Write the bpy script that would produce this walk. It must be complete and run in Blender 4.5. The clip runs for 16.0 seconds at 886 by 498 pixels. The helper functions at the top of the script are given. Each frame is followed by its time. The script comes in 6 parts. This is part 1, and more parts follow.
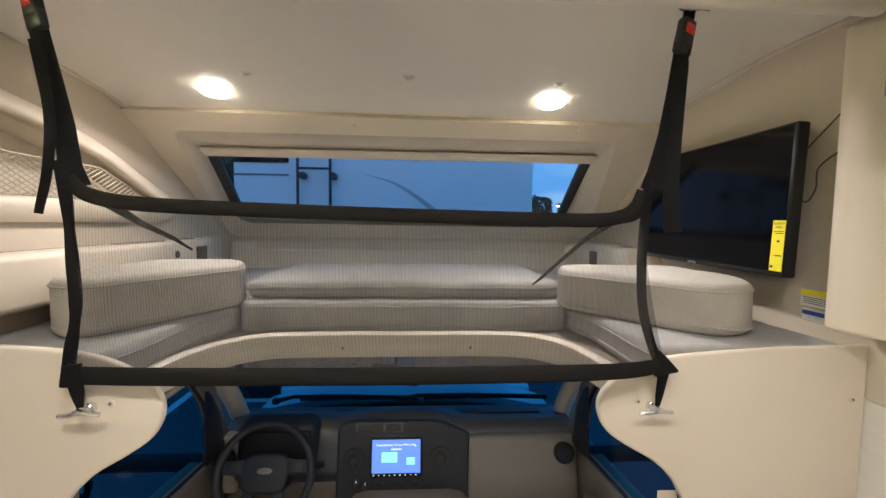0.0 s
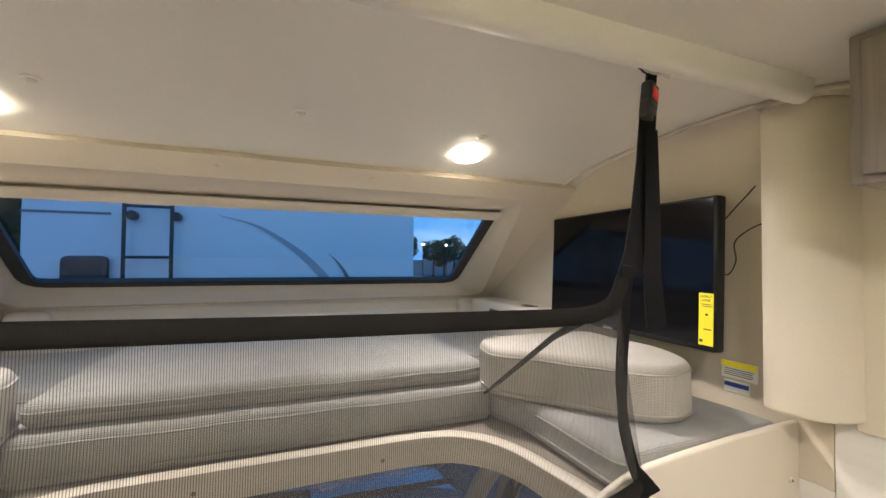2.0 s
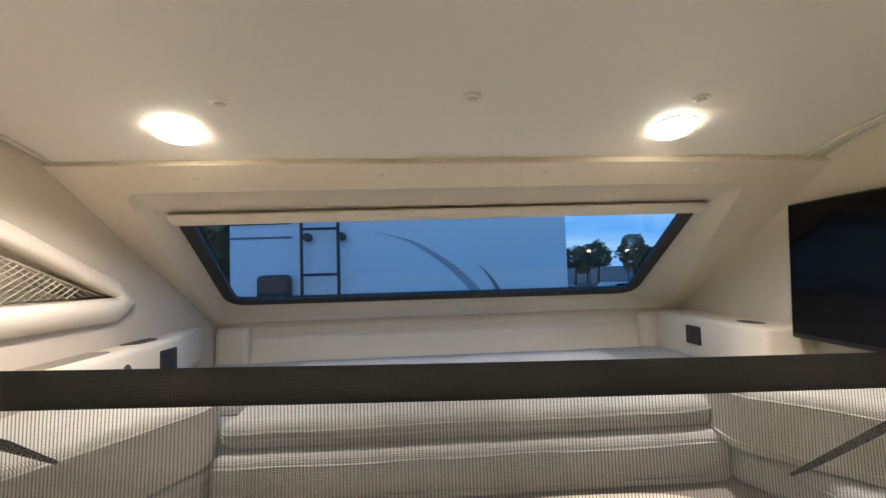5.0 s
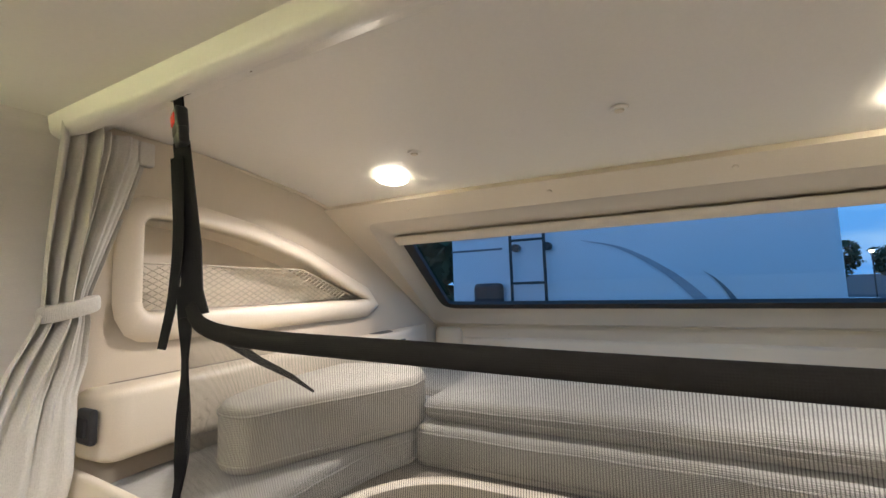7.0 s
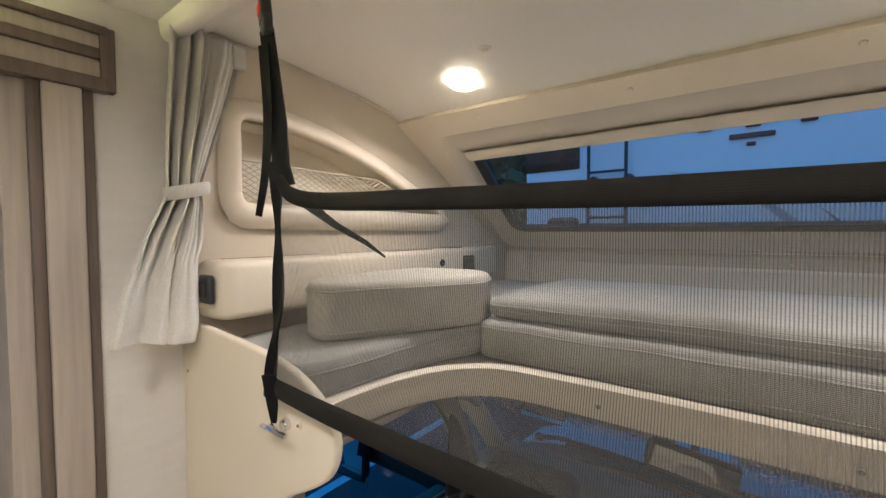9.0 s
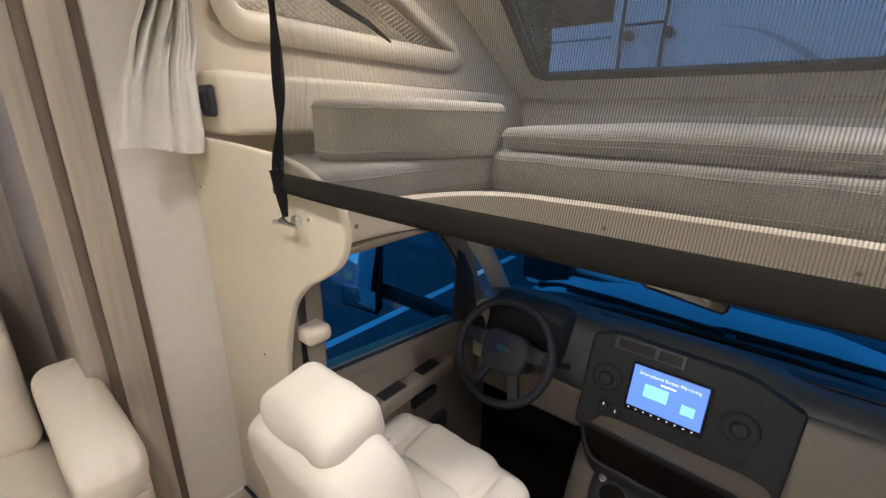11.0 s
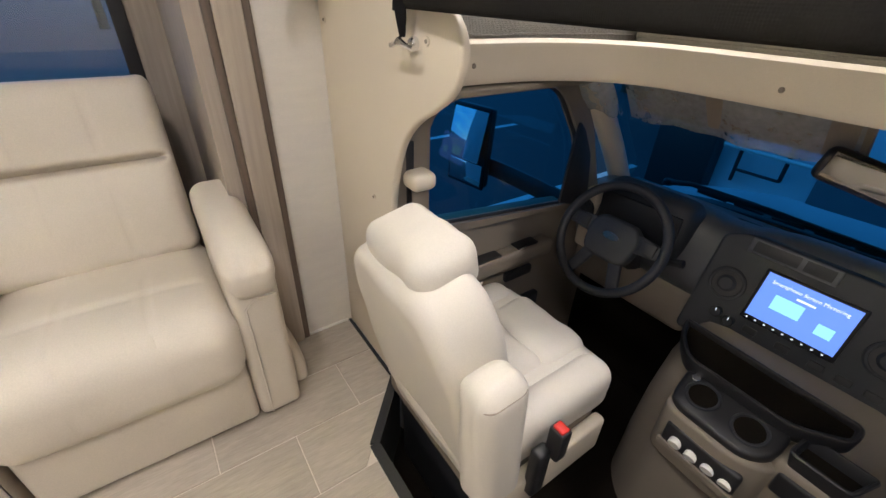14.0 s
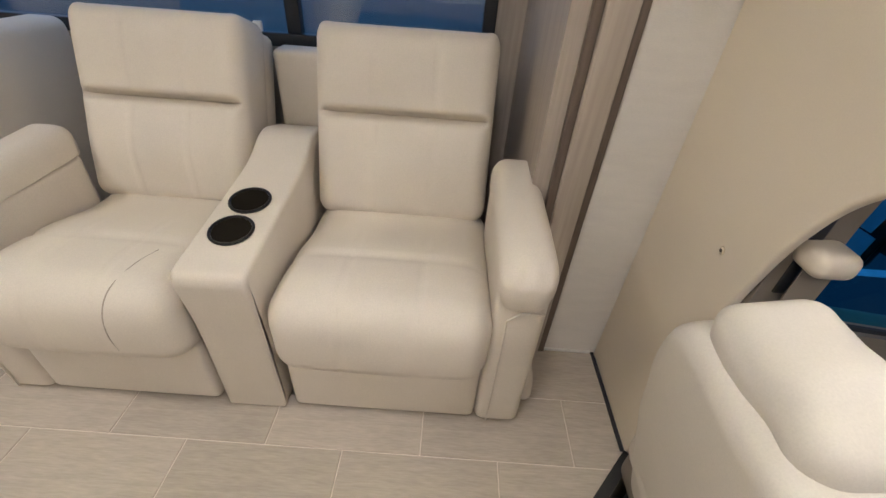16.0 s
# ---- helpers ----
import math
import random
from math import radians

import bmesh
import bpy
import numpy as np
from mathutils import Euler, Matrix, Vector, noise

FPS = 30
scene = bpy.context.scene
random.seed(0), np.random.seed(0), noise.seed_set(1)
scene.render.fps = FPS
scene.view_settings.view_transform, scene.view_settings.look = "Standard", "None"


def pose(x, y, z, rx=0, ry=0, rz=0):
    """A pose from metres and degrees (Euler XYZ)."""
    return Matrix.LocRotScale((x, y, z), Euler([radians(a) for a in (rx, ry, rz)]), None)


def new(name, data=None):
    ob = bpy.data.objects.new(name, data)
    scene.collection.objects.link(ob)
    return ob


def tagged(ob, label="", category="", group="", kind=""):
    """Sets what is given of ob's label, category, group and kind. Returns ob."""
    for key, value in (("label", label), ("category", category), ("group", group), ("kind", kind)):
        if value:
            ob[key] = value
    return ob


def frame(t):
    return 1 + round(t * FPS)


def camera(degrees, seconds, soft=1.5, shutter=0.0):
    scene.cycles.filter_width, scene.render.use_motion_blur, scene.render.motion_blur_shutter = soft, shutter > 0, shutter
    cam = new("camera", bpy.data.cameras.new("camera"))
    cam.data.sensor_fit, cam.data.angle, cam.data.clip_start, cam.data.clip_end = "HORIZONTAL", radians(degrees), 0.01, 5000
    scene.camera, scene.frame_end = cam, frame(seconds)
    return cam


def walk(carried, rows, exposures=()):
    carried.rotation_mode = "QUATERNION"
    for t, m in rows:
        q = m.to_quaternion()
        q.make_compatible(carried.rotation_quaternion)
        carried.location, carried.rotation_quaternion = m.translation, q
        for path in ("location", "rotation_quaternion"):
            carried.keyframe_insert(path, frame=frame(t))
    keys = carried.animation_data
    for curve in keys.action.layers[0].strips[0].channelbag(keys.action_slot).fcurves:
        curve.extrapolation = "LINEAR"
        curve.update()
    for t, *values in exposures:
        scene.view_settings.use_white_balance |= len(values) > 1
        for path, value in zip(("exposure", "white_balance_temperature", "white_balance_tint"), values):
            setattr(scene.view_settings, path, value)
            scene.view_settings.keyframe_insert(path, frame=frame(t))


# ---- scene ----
cam = camera(93.9, 16.0)
METRES, EYE, TILT, LEAN, TURN = 1.74, 1.52, 0.0, 0.0, -3.4
ROWS = [
    (0.0, 0.0, 0.0, 0.0, 0.05, -3.88, -0.72),
    (0.5, 0.0023, 0.0425, 0.0116, -2.24, -1.83, -0.8),
    (1.0, 0.0025, 0.0936, 0.0275, -6.5, -0.29, -0.88),
    (1.5, -0.0179, 0.1373, 0.0423, -12.17, 0.94, -0.83),
    (2.0, -0.0655, 0.1909, 0.0632, -18.37, 1.41, -0.38),
    (2.5, -0.1037, 0.2267, 0.065, -23.24, 2.01, -0.02),
    (3.0, -0.1216, 0.2389, 0.0638, -25.17, 2.23, 0.35),
    (3.5, -0.1299, 0.2415, 0.0636, -23.17, 2.21, 0.65),
    (4.0, -0.1415, 0.2585, 0.0623, -17.38, 2.2, 1.01),
    (4.5, -0.1349, 0.2988, 0.0635, -8.97, 2.41, 1.4),
    (5.0, -0.1145, 0.3306, 0.0646, 0.52, 2.96, 1.82),
    (7.5, 0.0069, 0.2704, 0.0556, 35.08, 4.6, 1.4),
    (8.0, 0.0154, 0.2723, 0.0442, 38.0, 3.01, 1.06),
    (8.5, 0.0093, 0.2682, 0.0119, 39.72, 1.1, 0.78),
    (9.0, 0.0074, 0.2698, -0.0181, 40.83, -2.24, 0.2),
    (9.5, 0.0047, 0.2704, -0.0481, 41.66, -5.72, -0.27),
    (10.0, 0.0066, 0.2693, -0.0694, 42.37, -9.59, -0.62),
    (12.5, 0.02, 0.2784, -0.1781, 44.91, -28.04, -1.27),
    (13.0, 0.018, 0.28, -0.1841, 47.35, -29.9, -1.49),
    (13.5, 0.0148, 0.2731, -0.1877, 51.94, -31.04, -1.72),
    (14.0, 0.0147, 0.266, -0.1929, 58.61, -31.7, -1.95),
    (14.5, 0.0035, 0.2592, -0.1953, 66.94, -32.51, -2.37),
    (15.0, -0.0333, 0.2446, -0.1981, 75.96, -33.65, -2.77),
    (15.5, -0.1025, 0.2326, -0.2054, 86.04, -35.23, -2.91),
    (16.0, -0.1585, 0.2046, -0.2148, 95.85, -36.66, -3.5),
]
walk(cam, [(t, pose(0, 0, EYE, TILT, LEAN, TURN) @ pose(METRES * x, METRES * y, METRES * z, 90 + pitch, roll, yaw)) for t, x, y, z, yaw, pitch, roll in ROWS],
     exposures=((0.0, 0.0), (2.5, 0.21), (3.5, 0.21), (5.0, 0.14), (7.5, 0.03), (10.0, 0.03), (12.5, 0.0), (14.0, 0.0), (15.0, -0.08), (16.0, -0.18)))

# ---------- world and large lights ----------
world = bpy.data.worlds.new("dusk")
scene.world = world
world.use_nodes = True
wn = world.node_tree.nodes
wl = world.node_tree.links
sky = wn.new("ShaderNodeTexSky")
sky.sky_type = "NISHITA"
sky.sun_disc = False
sky.sun_elevation = radians(3.0)
sky.sun_rotation = radians(200)
tcw = wn.new("ShaderNodeTexCoord")
cloud = wn.new("ShaderNodeTexNoise")
cloud.inputs["Scale"].default_value = 3.2
cloud.inputs["Detail"].default_value = 7.0
mpw = wn.new("ShaderNodeMapping")
mpw.inputs["Scale"].default_value = (1.0, 1.0, 4.5)
wl.new(tcw.outputs["Generated"], mpw.inputs["Vector"])
wl.new(mpw.outputs["Vector"], cloud.inputs["Vector"])
crw = wn.new("ShaderNodeValToRGB")
crw.color_ramp.elements[0].position = 0.42
crw.color_ramp.elements[0].color = (0.035, 0.25, 0.66, 1)
crw.color_ramp.elements[1].position = 0.68
crw.color_ramp.elements[1].color = (0.20, 0.42, 0.74, 1)
wl.new(cloud.outputs["Fac"], crw.inputs["Fac"])
mxw = wn.new("ShaderNodeMix")
mxw.data_type = "RGBA"
mxw.inputs[0].default_value = 0.98
wl.new(sky.outputs["Color"], mxw.inputs[6])
wl.new(crw.outputs["Color"], mxw.inputs[7])
wn["Background"].inputs["Strength"].default_value = 1.4
wl.new(mxw.outputs[2], wn["Background"].inputs["Color"])


def lamp(name, at, watts, size, colour=(1.0, 0.80, 0.55), spread=165, tilt=0):
    d = bpy.data.lights.new(name, "AREA")
    d.shape, d.size, d.energy, d.color = "DISK", size, watts, colour
    d.spread = radians(spread)
    ob = new(name, d)
    ob.matrix_world = pose(*at, tilt)
    return ob


LED_FRONT = [(-0.767, 1.635, 1.993), (0.521, 1.648, 1.990)]
# Coach lights stay out of view; added because the recliners are lit.
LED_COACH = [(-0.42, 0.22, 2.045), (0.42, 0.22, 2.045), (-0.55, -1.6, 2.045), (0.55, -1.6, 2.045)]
for p, watts in zip(LED_FRONT, (7.2, 8.9)):
    lamp("led_lamp", (p[0], p[1] - 0.002, p[2] - 0.006), watts, 0.09, (1.0, 0.945, 0.95), 148, -10.2)
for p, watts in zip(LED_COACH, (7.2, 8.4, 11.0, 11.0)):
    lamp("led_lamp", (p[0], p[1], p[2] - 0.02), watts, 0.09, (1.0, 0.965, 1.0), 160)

# ---------- materials ----------


def mat(name, colour, rough=0.5, metal=0.0, vary=0.12, scale=6.0, fine=120.0, bump=0.15, coat=0.0, emit=None, power=0.0, island=0.0, stretch=(1, 1, 1), spec=0.5):
    """Two scales of variation in colour and roughness, and a fine relief."""
    m = bpy.data.materials.new(name)
    m.use_nodes = True
    n, l = m.node_tree.nodes, m.node_tree.links
    b = n["Principled BSDF"]
    b.inputs["Base Color"].default_value = (*colour, 1)
    b.inputs["Roughness"].default_value = rough
    b.inputs["Metallic"].default_value = metal
    b.inputs["Coat Weight"].default_value = coat
    b.inputs["Specular IOR Level"].default_value = spec
    tc = n.new("ShaderNodeTexCoord")
    mp = n.new("ShaderNodeMapping")
    mp.inputs["Scale"].default_value = stretch
    l.new(tc.outputs["Object"], mp.inputs["Vector"])
    big = n.new("ShaderNodeTexNoise")
    big.inputs["Scale"].default_value, big.inputs["Detail"].default_value = scale, 4
    sm = n.new("ShaderNodeTexNoise")
    sm.inputs["Scale"].default_value, sm.inputs["Detail"].default_value = fine, 3
    l.new(mp.outputs["Vector"], big.inputs["Vector"])
    l.new(mp.outputs["Vector"], sm.inputs["Vector"])
    add = n.new("ShaderNodeMath")
    add.operation = "ADD"
    l.new(big.outputs["Fac"], add.inputs[0])
    l.new(sm.outputs["Fac"], add.inputs[1])
    last = add
    if island:
        oi = n.new("ShaderNodeObjectInfo")
        mu = n.new("ShaderNodeMath")
        mu.operation = "MULTIPLY_ADD"
        mu.inputs[1].default_value = island
        l.new(oi.outputs["Random"], mu.inputs[0])
        l.new(add.outputs[0], mu.inputs[2])
        last = mu
    ramp = n.new("ShaderNodeMapRange")
    ramp.inputs["From Min"].default_value, ramp.inputs["From Max"].default_value = 0.55, 1.45 + island
    ramp.inputs["To Min"].default_value, ramp.inputs["To Max"].default_value = 1 - vary, 1 + vary
    l.new(last.outputs[0], ramp.inputs["Value"])
    mul = n.new("ShaderNodeVectorMath")
    mul.operation = "SCALE"
    mul.inputs[0].default_value = colour
    l.new(ramp.outputs["Result"], mul.inputs["Scale"])
    l.new(mul.outputs["Vector"], b.inputs["Base Color"])
    rr = n.new("ShaderNodeMapRange")
    rr.inputs["To Min"].default_value, rr.inputs["To Max"].default_value = max(rough - 0.08, 0.02), min(rough + 0.08, 1)
    l.new(big.outputs["Fac"], rr.inputs["Value"])
    l.new(rr.outputs["Result"], b.inputs["Roughness"])
    if bump:
        bp = n.new("ShaderNodeBump")
        bp.inputs["Strength"].default_value, bp.inputs["Distance"].default_value = bump, 0.002
        l.new(sm.outputs["Fac"], bp.inputs["Height"])
        l.new(bp.outputs["Normal"], b.inputs["Normal"])
    if emit:
        b.inputs["Emission Color"].default_value = (*emit, 1)
        b.inputs["Emission Strength"].default_value = power
    return m


def weave(name, colour, pitch, rough=0.9, vary=0.15, bump=0.5, sheen=0.2):
    """Woven cloth: two crossing waves for relief and tone."""
    m = mat(name, colour, rough, vary=vary, scale=9, fine=260, bump=0)
    n, l = m.node_tree.nodes, m.node_tree.links
    tc = n["Texture Coordinate"]
    hs = []
    for ax in ("X", "Y", "Z"):
        w = n.new("ShaderNodeTexWave")
        w.bands_direction = ax
        w.inputs["Scale"].default_value = 0.314 / pitch
        w.inputs["Distortion"].default_value = 1.2
        w.inputs["Detail"].default_value = 1.0
        l.new(tc.outputs["Object"], w.inputs["Vector"])
        hs.append(w)
    a = n.new("ShaderNodeMath")
    c = n.new("ShaderNodeMath")
    l.new(hs[0].outputs["Fac"], a.inputs[0])
    l.new(hs[1].outputs["Fac"], a.inputs[1])
    l.new(a.outputs[0], c.inputs[0])
    l.new(hs[2].outputs["Fac"], c.inputs[1])
    bp = n.new("ShaderNodeBump")
    bp.inputs["Strength"].default_value, bp.inputs["Distance"].default_value = bump, 0.0015
    cr = n.new("ShaderNodeTexNoise")
    cr.inputs["Scale"].default_value, cr.inputs["Detail"].default_value = 22.0, 5
    l.new(tc.outputs["Object"], cr.inputs["Vector"])
    mm = n.new("ShaderNodeMath")
    mm.operation = "MULTIPLY_ADD"
    mm.inputs[1].default_value = 6.0
    l.new(cr.outputs["Fac"], mm.inputs[0])
    l.new(c.outputs[0], mm.inputs[2])
    l.new(mm.outputs[0], bp.inputs["Height"])
    l.new(bp.outputs["Normal"], n["Principled BSDF"].inputs["Normal"])
    n["Principled BSDF"].inputs["Sheen Weight"].default_value = sheen
    return m


def wood(name, colour, dark):
    m = mat(name, colour, 0.5, vary=0.1, bump=0.1)
    n, l = m.node_tree.nodes, m.node_tree.links
    mp = n.new("ShaderNodeMapping")
    mp.inputs["Scale"].default_value = (38, 38, 1.6)
    l.new(n["Texture Coordinate"].outputs["Object"], mp.inputs["Vector"])
    t = n.new("ShaderNodeTexNoise")
    t.inputs["Scale"].default_value, t.inputs["Detail"].default_value = 2.2, 6
    l.new(mp.outputs["Vector"], t.inputs["Vector"])
    r = n.new("ShaderNodeValToRGB")
    r.color_ramp.elements[0].position, r.color_ramp.elements[1].position = 0.3, 0.7
    r.color_ramp.elements[0].color = (*dark, 1)
    r.color_ramp.elements[1].color = (*colour, 1)
    l.new(t.outputs["Fac"], r.inputs["Fac"])
    l.new(r.outputs["Color"], n["Principled BSDF"].inputs["Base Color"])
    return m


def glass(name, tint, rough=0.0, through_share=0.9):
    """A thin pane: mostly clear, with a mirror share."""
    m = bpy.data.materials.new(name)
    m.use_nodes = True
    n, l = m.node_tree.nodes, m.node_tree.links
    n.remove(n["Principled BSDF"])
    tr = n.new("ShaderNodeBsdfTransparent")
    tr.inputs["Color"].default_value = (*tint, 1)
    gl = n.new("ShaderNodeBsdfGlossy")
    gl.inputs["Roughness"].default_value = max(rough, 0.02)
    mx = n.new("ShaderNodeMixShader")
    mx.inputs["Fac"].default_value = 1 - through_share
    l.new(tr.outputs[0], mx.inputs[1])
    l.new(gl.outputs[0], mx.inputs[2])
    l.new(mx.outputs[0], n["Material Output"].inputs["Surface"])
    return m


def net_cloth(name, colour, pitch):
    """Woven mesh with open holes: threads along x and z."""
    m = mat(name, colour, 0.75, vary=0.1, bump=0)
    n, l = m.node_tree.nodes, m.node_tree.links
    sep = n.new("ShaderNodeSeparateXYZ")
    l.new(n["Texture Coordinate"].outputs["Object"], sep.inputs[0])
    lines = []
    for k, share in (("X", 0.5), ("Z", 0.31)):
        d = n.new("ShaderNodeMath")
        d.operation = "DIVIDE"
        d.inputs[1].default_value = pitch
        l.new(sep.outputs[k], d.inputs[0])
        f = n.new("ShaderNodeMath")
        f.operation = "FRACT"
        l.new(d.outputs[0], f.inputs[0])
        c = n.new("ShaderNodeMath")
        c.operation = "PINGPONG"
        c.inputs[1].default_value = 0.5
        l.new(f.outputs[0], c.inputs[0])
        g = n.new("ShaderNodeMath")
        g.operation = "MULTIPLY"
        g.inputs[1].default_value = share / 0.5
        l.new(c.outputs[0], g.inputs[0])
        lines.append(g)
    mx = n.new("ShaderNodeMath")
    mx.operation = "MAXIMUM"
    l.new(lines[0].outputs[0], mx.inputs[0])
    l.new(lines[1].outputs[0], mx.inputs[1])
    soft = n.new("ShaderNodeMapRange")
    soft.interpolation_type = "SMOOTHSTEP"
    soft.inputs["From Min"].default_value, soft.inputs["From Max"].default_value = 0.24, 0.40
    soft.inputs["To Min"].default_value, soft.inputs["To Max"].default_value = 0.33, 0.78
    l.new(mx.outputs[0], soft.inputs["Value"])
    l.new(soft.outputs["Result"], n["Principled BSDF"].inputs["Alpha"])
    return m


CEIL = mat("ceiling_panel", (0.72, 0.68, 0.61), 0.31, vary=0.03, scale=2.5, bump=0.08)
MOULD = mat("moulded_beige_plastic", (0.66, 0.575, 0.455), 0.45, vary=0.05, scale=3, fine=300, bump=0.10)
PANEL = mat("cream_panel", (0.66, 0.58, 0.46), 0.5, vary=0.05, scale=3, fine=350, bump=0.12)
SIDE = mat("beige_wall_liner", (0.56, 0.48, 0.37), 0.65, vary=0.06, scale=4, fine=320, bump=0.2)
VINYL = mat("cream_vinyl", (0.64, 0.575, 0.485), 0.58, vary=0.09, scale=4, fine=300, bump=0.22)
THREAD = mat("seam_thread", (0.36, 0.31, 0.25), 0.7, bump=0)
SEATV = mat("ivory_seat_vinyl", (0.64, 0.59, 0.51), 0.54, vary=0.07, scale=4, fine=320, bump=0.08)
GREYF = weave("grey_woven_fabric", (0.31, 0.295, 0.265), 0.004, vary=0.24)
CREAMF = weave("cream_woven_fabric", (0.42, 0.385, 0.325), 0.004, sheen=0.1)
CURT = weave("linen_curtain", (0.56, 0.53, 0.47), 0.0025, bump=0.3)
WOOD = wood("greige_wood", (0.44, 0.375, 0.31), (0.36, 0.305, 0.25))
WOODD = wood("dark_edge_wood", (0.15, 0.11, 0.085), (0.10, 0.075, 0.06))
CABW = wood("taupe_cabinet_wood", (0.25, 0.205, 0.165), (0.17, 0.14, 0.112))
PAPER = mat("linen_wallpaper", (0.68, 0.64, 0.58), 0.75, vary=0.07, scale=8, fine=160, bump=0.25, stretch=(1, 1, 5))
TILE = mat("stone_look_tile", (0.43, 0.375, 0.305), 0.40, vary=0.26, scale=7, fine=26, bump=0.08, island=0.30, stretch=(9, 1, 1))
GROUT = mat("grout", (0.70, 0.63, 0.54), 0.85, vary=0.08)
BLACKP = mat("black_plastic", (0.018, 0.018, 0.02), 0.45, vary=0.15, bump=0.1)
DASHP = mat("charcoal_dash_plastic", (0.026, 0.028, 0.033), 0.55, vary=0.15, fine=500, bump=0.3)
# Dash plastic made lighter in colour for skylight falling on the top.
DASHT = mat("lightened_dash_plastic", (0.085, 0.088, 0.095), 0.36, vary=0.12, fine=500, bump=0.2)
TAUPE = mat("taupe_cab_plastic", (0.22, 0.185, 0.145), 0.55, vary=0.08, fine=400, bump=0.25)
WEB = weave("black_webbing", (0.006, 0.0055, 0.006), 0.003, 0.7, sheen=0.0, bump=0.15)
BAND = weave("charcoal_net_binding", (0.012, 0.0108, 0.010), 0.003, 0.8, sheen=0.0, bump=0.15)
NET = net_cloth("net_mesh", (0.060, 0.055, 0.048), 0.0031)
SCREEN = mat("black_glossy_screen", (0.004, 0.004, 0.005), 0.10, vary=0.05, bump=0, spec=0.16)
BEZEL = mat("black_bezel", (0.010, 0.010, 0.011), 0.3, vary=0.1, bump=0, spec=0.3)
CHROME = mat("chrome", (0.75, 0.75, 0.76), 0.18, 1.0, vary=0.05, bump=0)
RED = mat("red_button", (0.70, 0.03, 0.02), 0.4, vary=0.05, bump=0)
YELLOW = mat("yellow_label", (0.85, 0.72, 0.02), 0.55, vary=0.04, bump=0)
WHITE = mat("white_label", (0.78, 0.76, 0.70), 0.6, vary=0.04, bump=0)
BLUE = mat("blue_print", (0.05, 0.08, 0.35), 0.6, bump=0)
INK = mat("black_print", (0.03, 0.03, 0.03), 0.6, bump=0)
LED = mat("led_diffuser", (0.9, 0.85, 0.75), 0.5, bump=0, emit=(1.0, 0.90, 0.74), power=26.0)
CARPET = mat("black_carpet", (0.010, 0.008, 0.006), 0.95, vary=0.3, fine=300, bump=0.8, spec=0.05)
RUBBER = mat("black_rubber", (0.02, 0.02, 0.02), 0.7, vary=0.2, bump=0.3)
STRIPG = mat("led_strip_glow", (0.8, 0.8, 0.6), 0.5, bump=0, emit=(0.97, 1.0, 0.52), power=240.0)
GLOVE = mat("glovebox_plastic", (0.28, 0.25, 0.21), 0.5, vary=0.06, fine=400, bump=0.2)
GLASS = glass("clear_glass", (0.86, 0.93, 0.97))
TINT = glass("blue_tinted_glass", (0.10, 0.54, 0.78), 0, 0.93)
FILM = mat("milky_plastic_film", (0.55, 0.57, 0.60), 0.22, vary=0.25, scale=14, fine=60, bump=0.5)
FILM.node_tree.nodes["Principled BSDF"].inputs["Alpha"].default_value = 0.42
for w_ in (WEB, BAND):
    w_.node_tree.nodes["Principled BSDF"].inputs["Specular IOR Level"].default_value = 0.12
CORD = mat("string_net", (0.50, 0.44, 0.33), 0.8, bump=0)
RVW = mat("white_gelcoat", (0.74, 0.76, 0.78), 0.35, vary=0.04, scale=1.5, bump=0.03)
RVG = mat("grey_graphic", (0.16, 0.18, 0.20), 0.4, bump=0)
RVD = mat("dark_red_lens", (0.10, 0.012, 0.012), 0.3, bump=0)
ASPH = mat("asphalt", (0.05, 0.05, 0.052), 0.85, vary=0.3, scale=0.8, fine=60, bump=0.5)
LINE = mat("road_paint", (0.65, 0.65, 0.62), 0.7, vary=0.2, bump=0.2)
LEAF = mat("foliage", (0.035, 0.06, 0.022), 0.8, vary=0.4, scale=3, bump=0.3)
BARK = mat("bark", (0.06, 0.045, 0.03), 0.9, vary=0.3, bump=0.5)
CARP = mat("grey_car_paint", (0.22, 0.23, 0.25), 0.3, coat=0.5, bump=0)
DISPLAY = mat("display_blue", (0.02, 0.03, 0.1), 0.2, bump=0, emit=(0.13, 0.27, 0.90), power=1.35)
DISPW = mat("display_white", (0.5, 0.5, 0.5), 0.3, bump=0, emit=(0.75, 0.85, 1.0), power=1.4)
DISPG = mat("display_green", (0.1, 0.4, 0.3), 0.3, bump=0, emit=(0.32, 0.72, 0.80), power=1.2)
MIRROR = mat("mirror_glass", (0.75, 0.77, 0.78), 0.03, 1.0, vary=0.02, bump=0)
DIMM = mat("dimmed_mirror_glass", (0.30, 0.285, 0.265), 0.04, 1.0, vary=0.02, bump=0)
HOOD = mat("white_hood_paint", (0.62, 0.64, 0.66), 0.35, coat=0.3, bump=0.02)

# ---------- mesh helpers ----------


def part(name, bm, material, parent=None, label="", smooth=40):
    """Links a bmesh as one mesh object, under a thing or a part."""
    me = bpy.data.meshes.new(name)
    bm.normal_update()
    bm.to_mesh(me)
    bm.free()
    me.materials.append(material)
    if smooth:
        for p in me.polygons:
            p.use_smooth = True
        me.set_sharp_from_angle(angle=radians(smooth))
    ob = new(name, me)
    if parent:
        ob.parent = parent
        ob.matrix_parent_inverse = parent.matrix_world.inverted()
    if label:
        tagged(ob, label)
    return ob


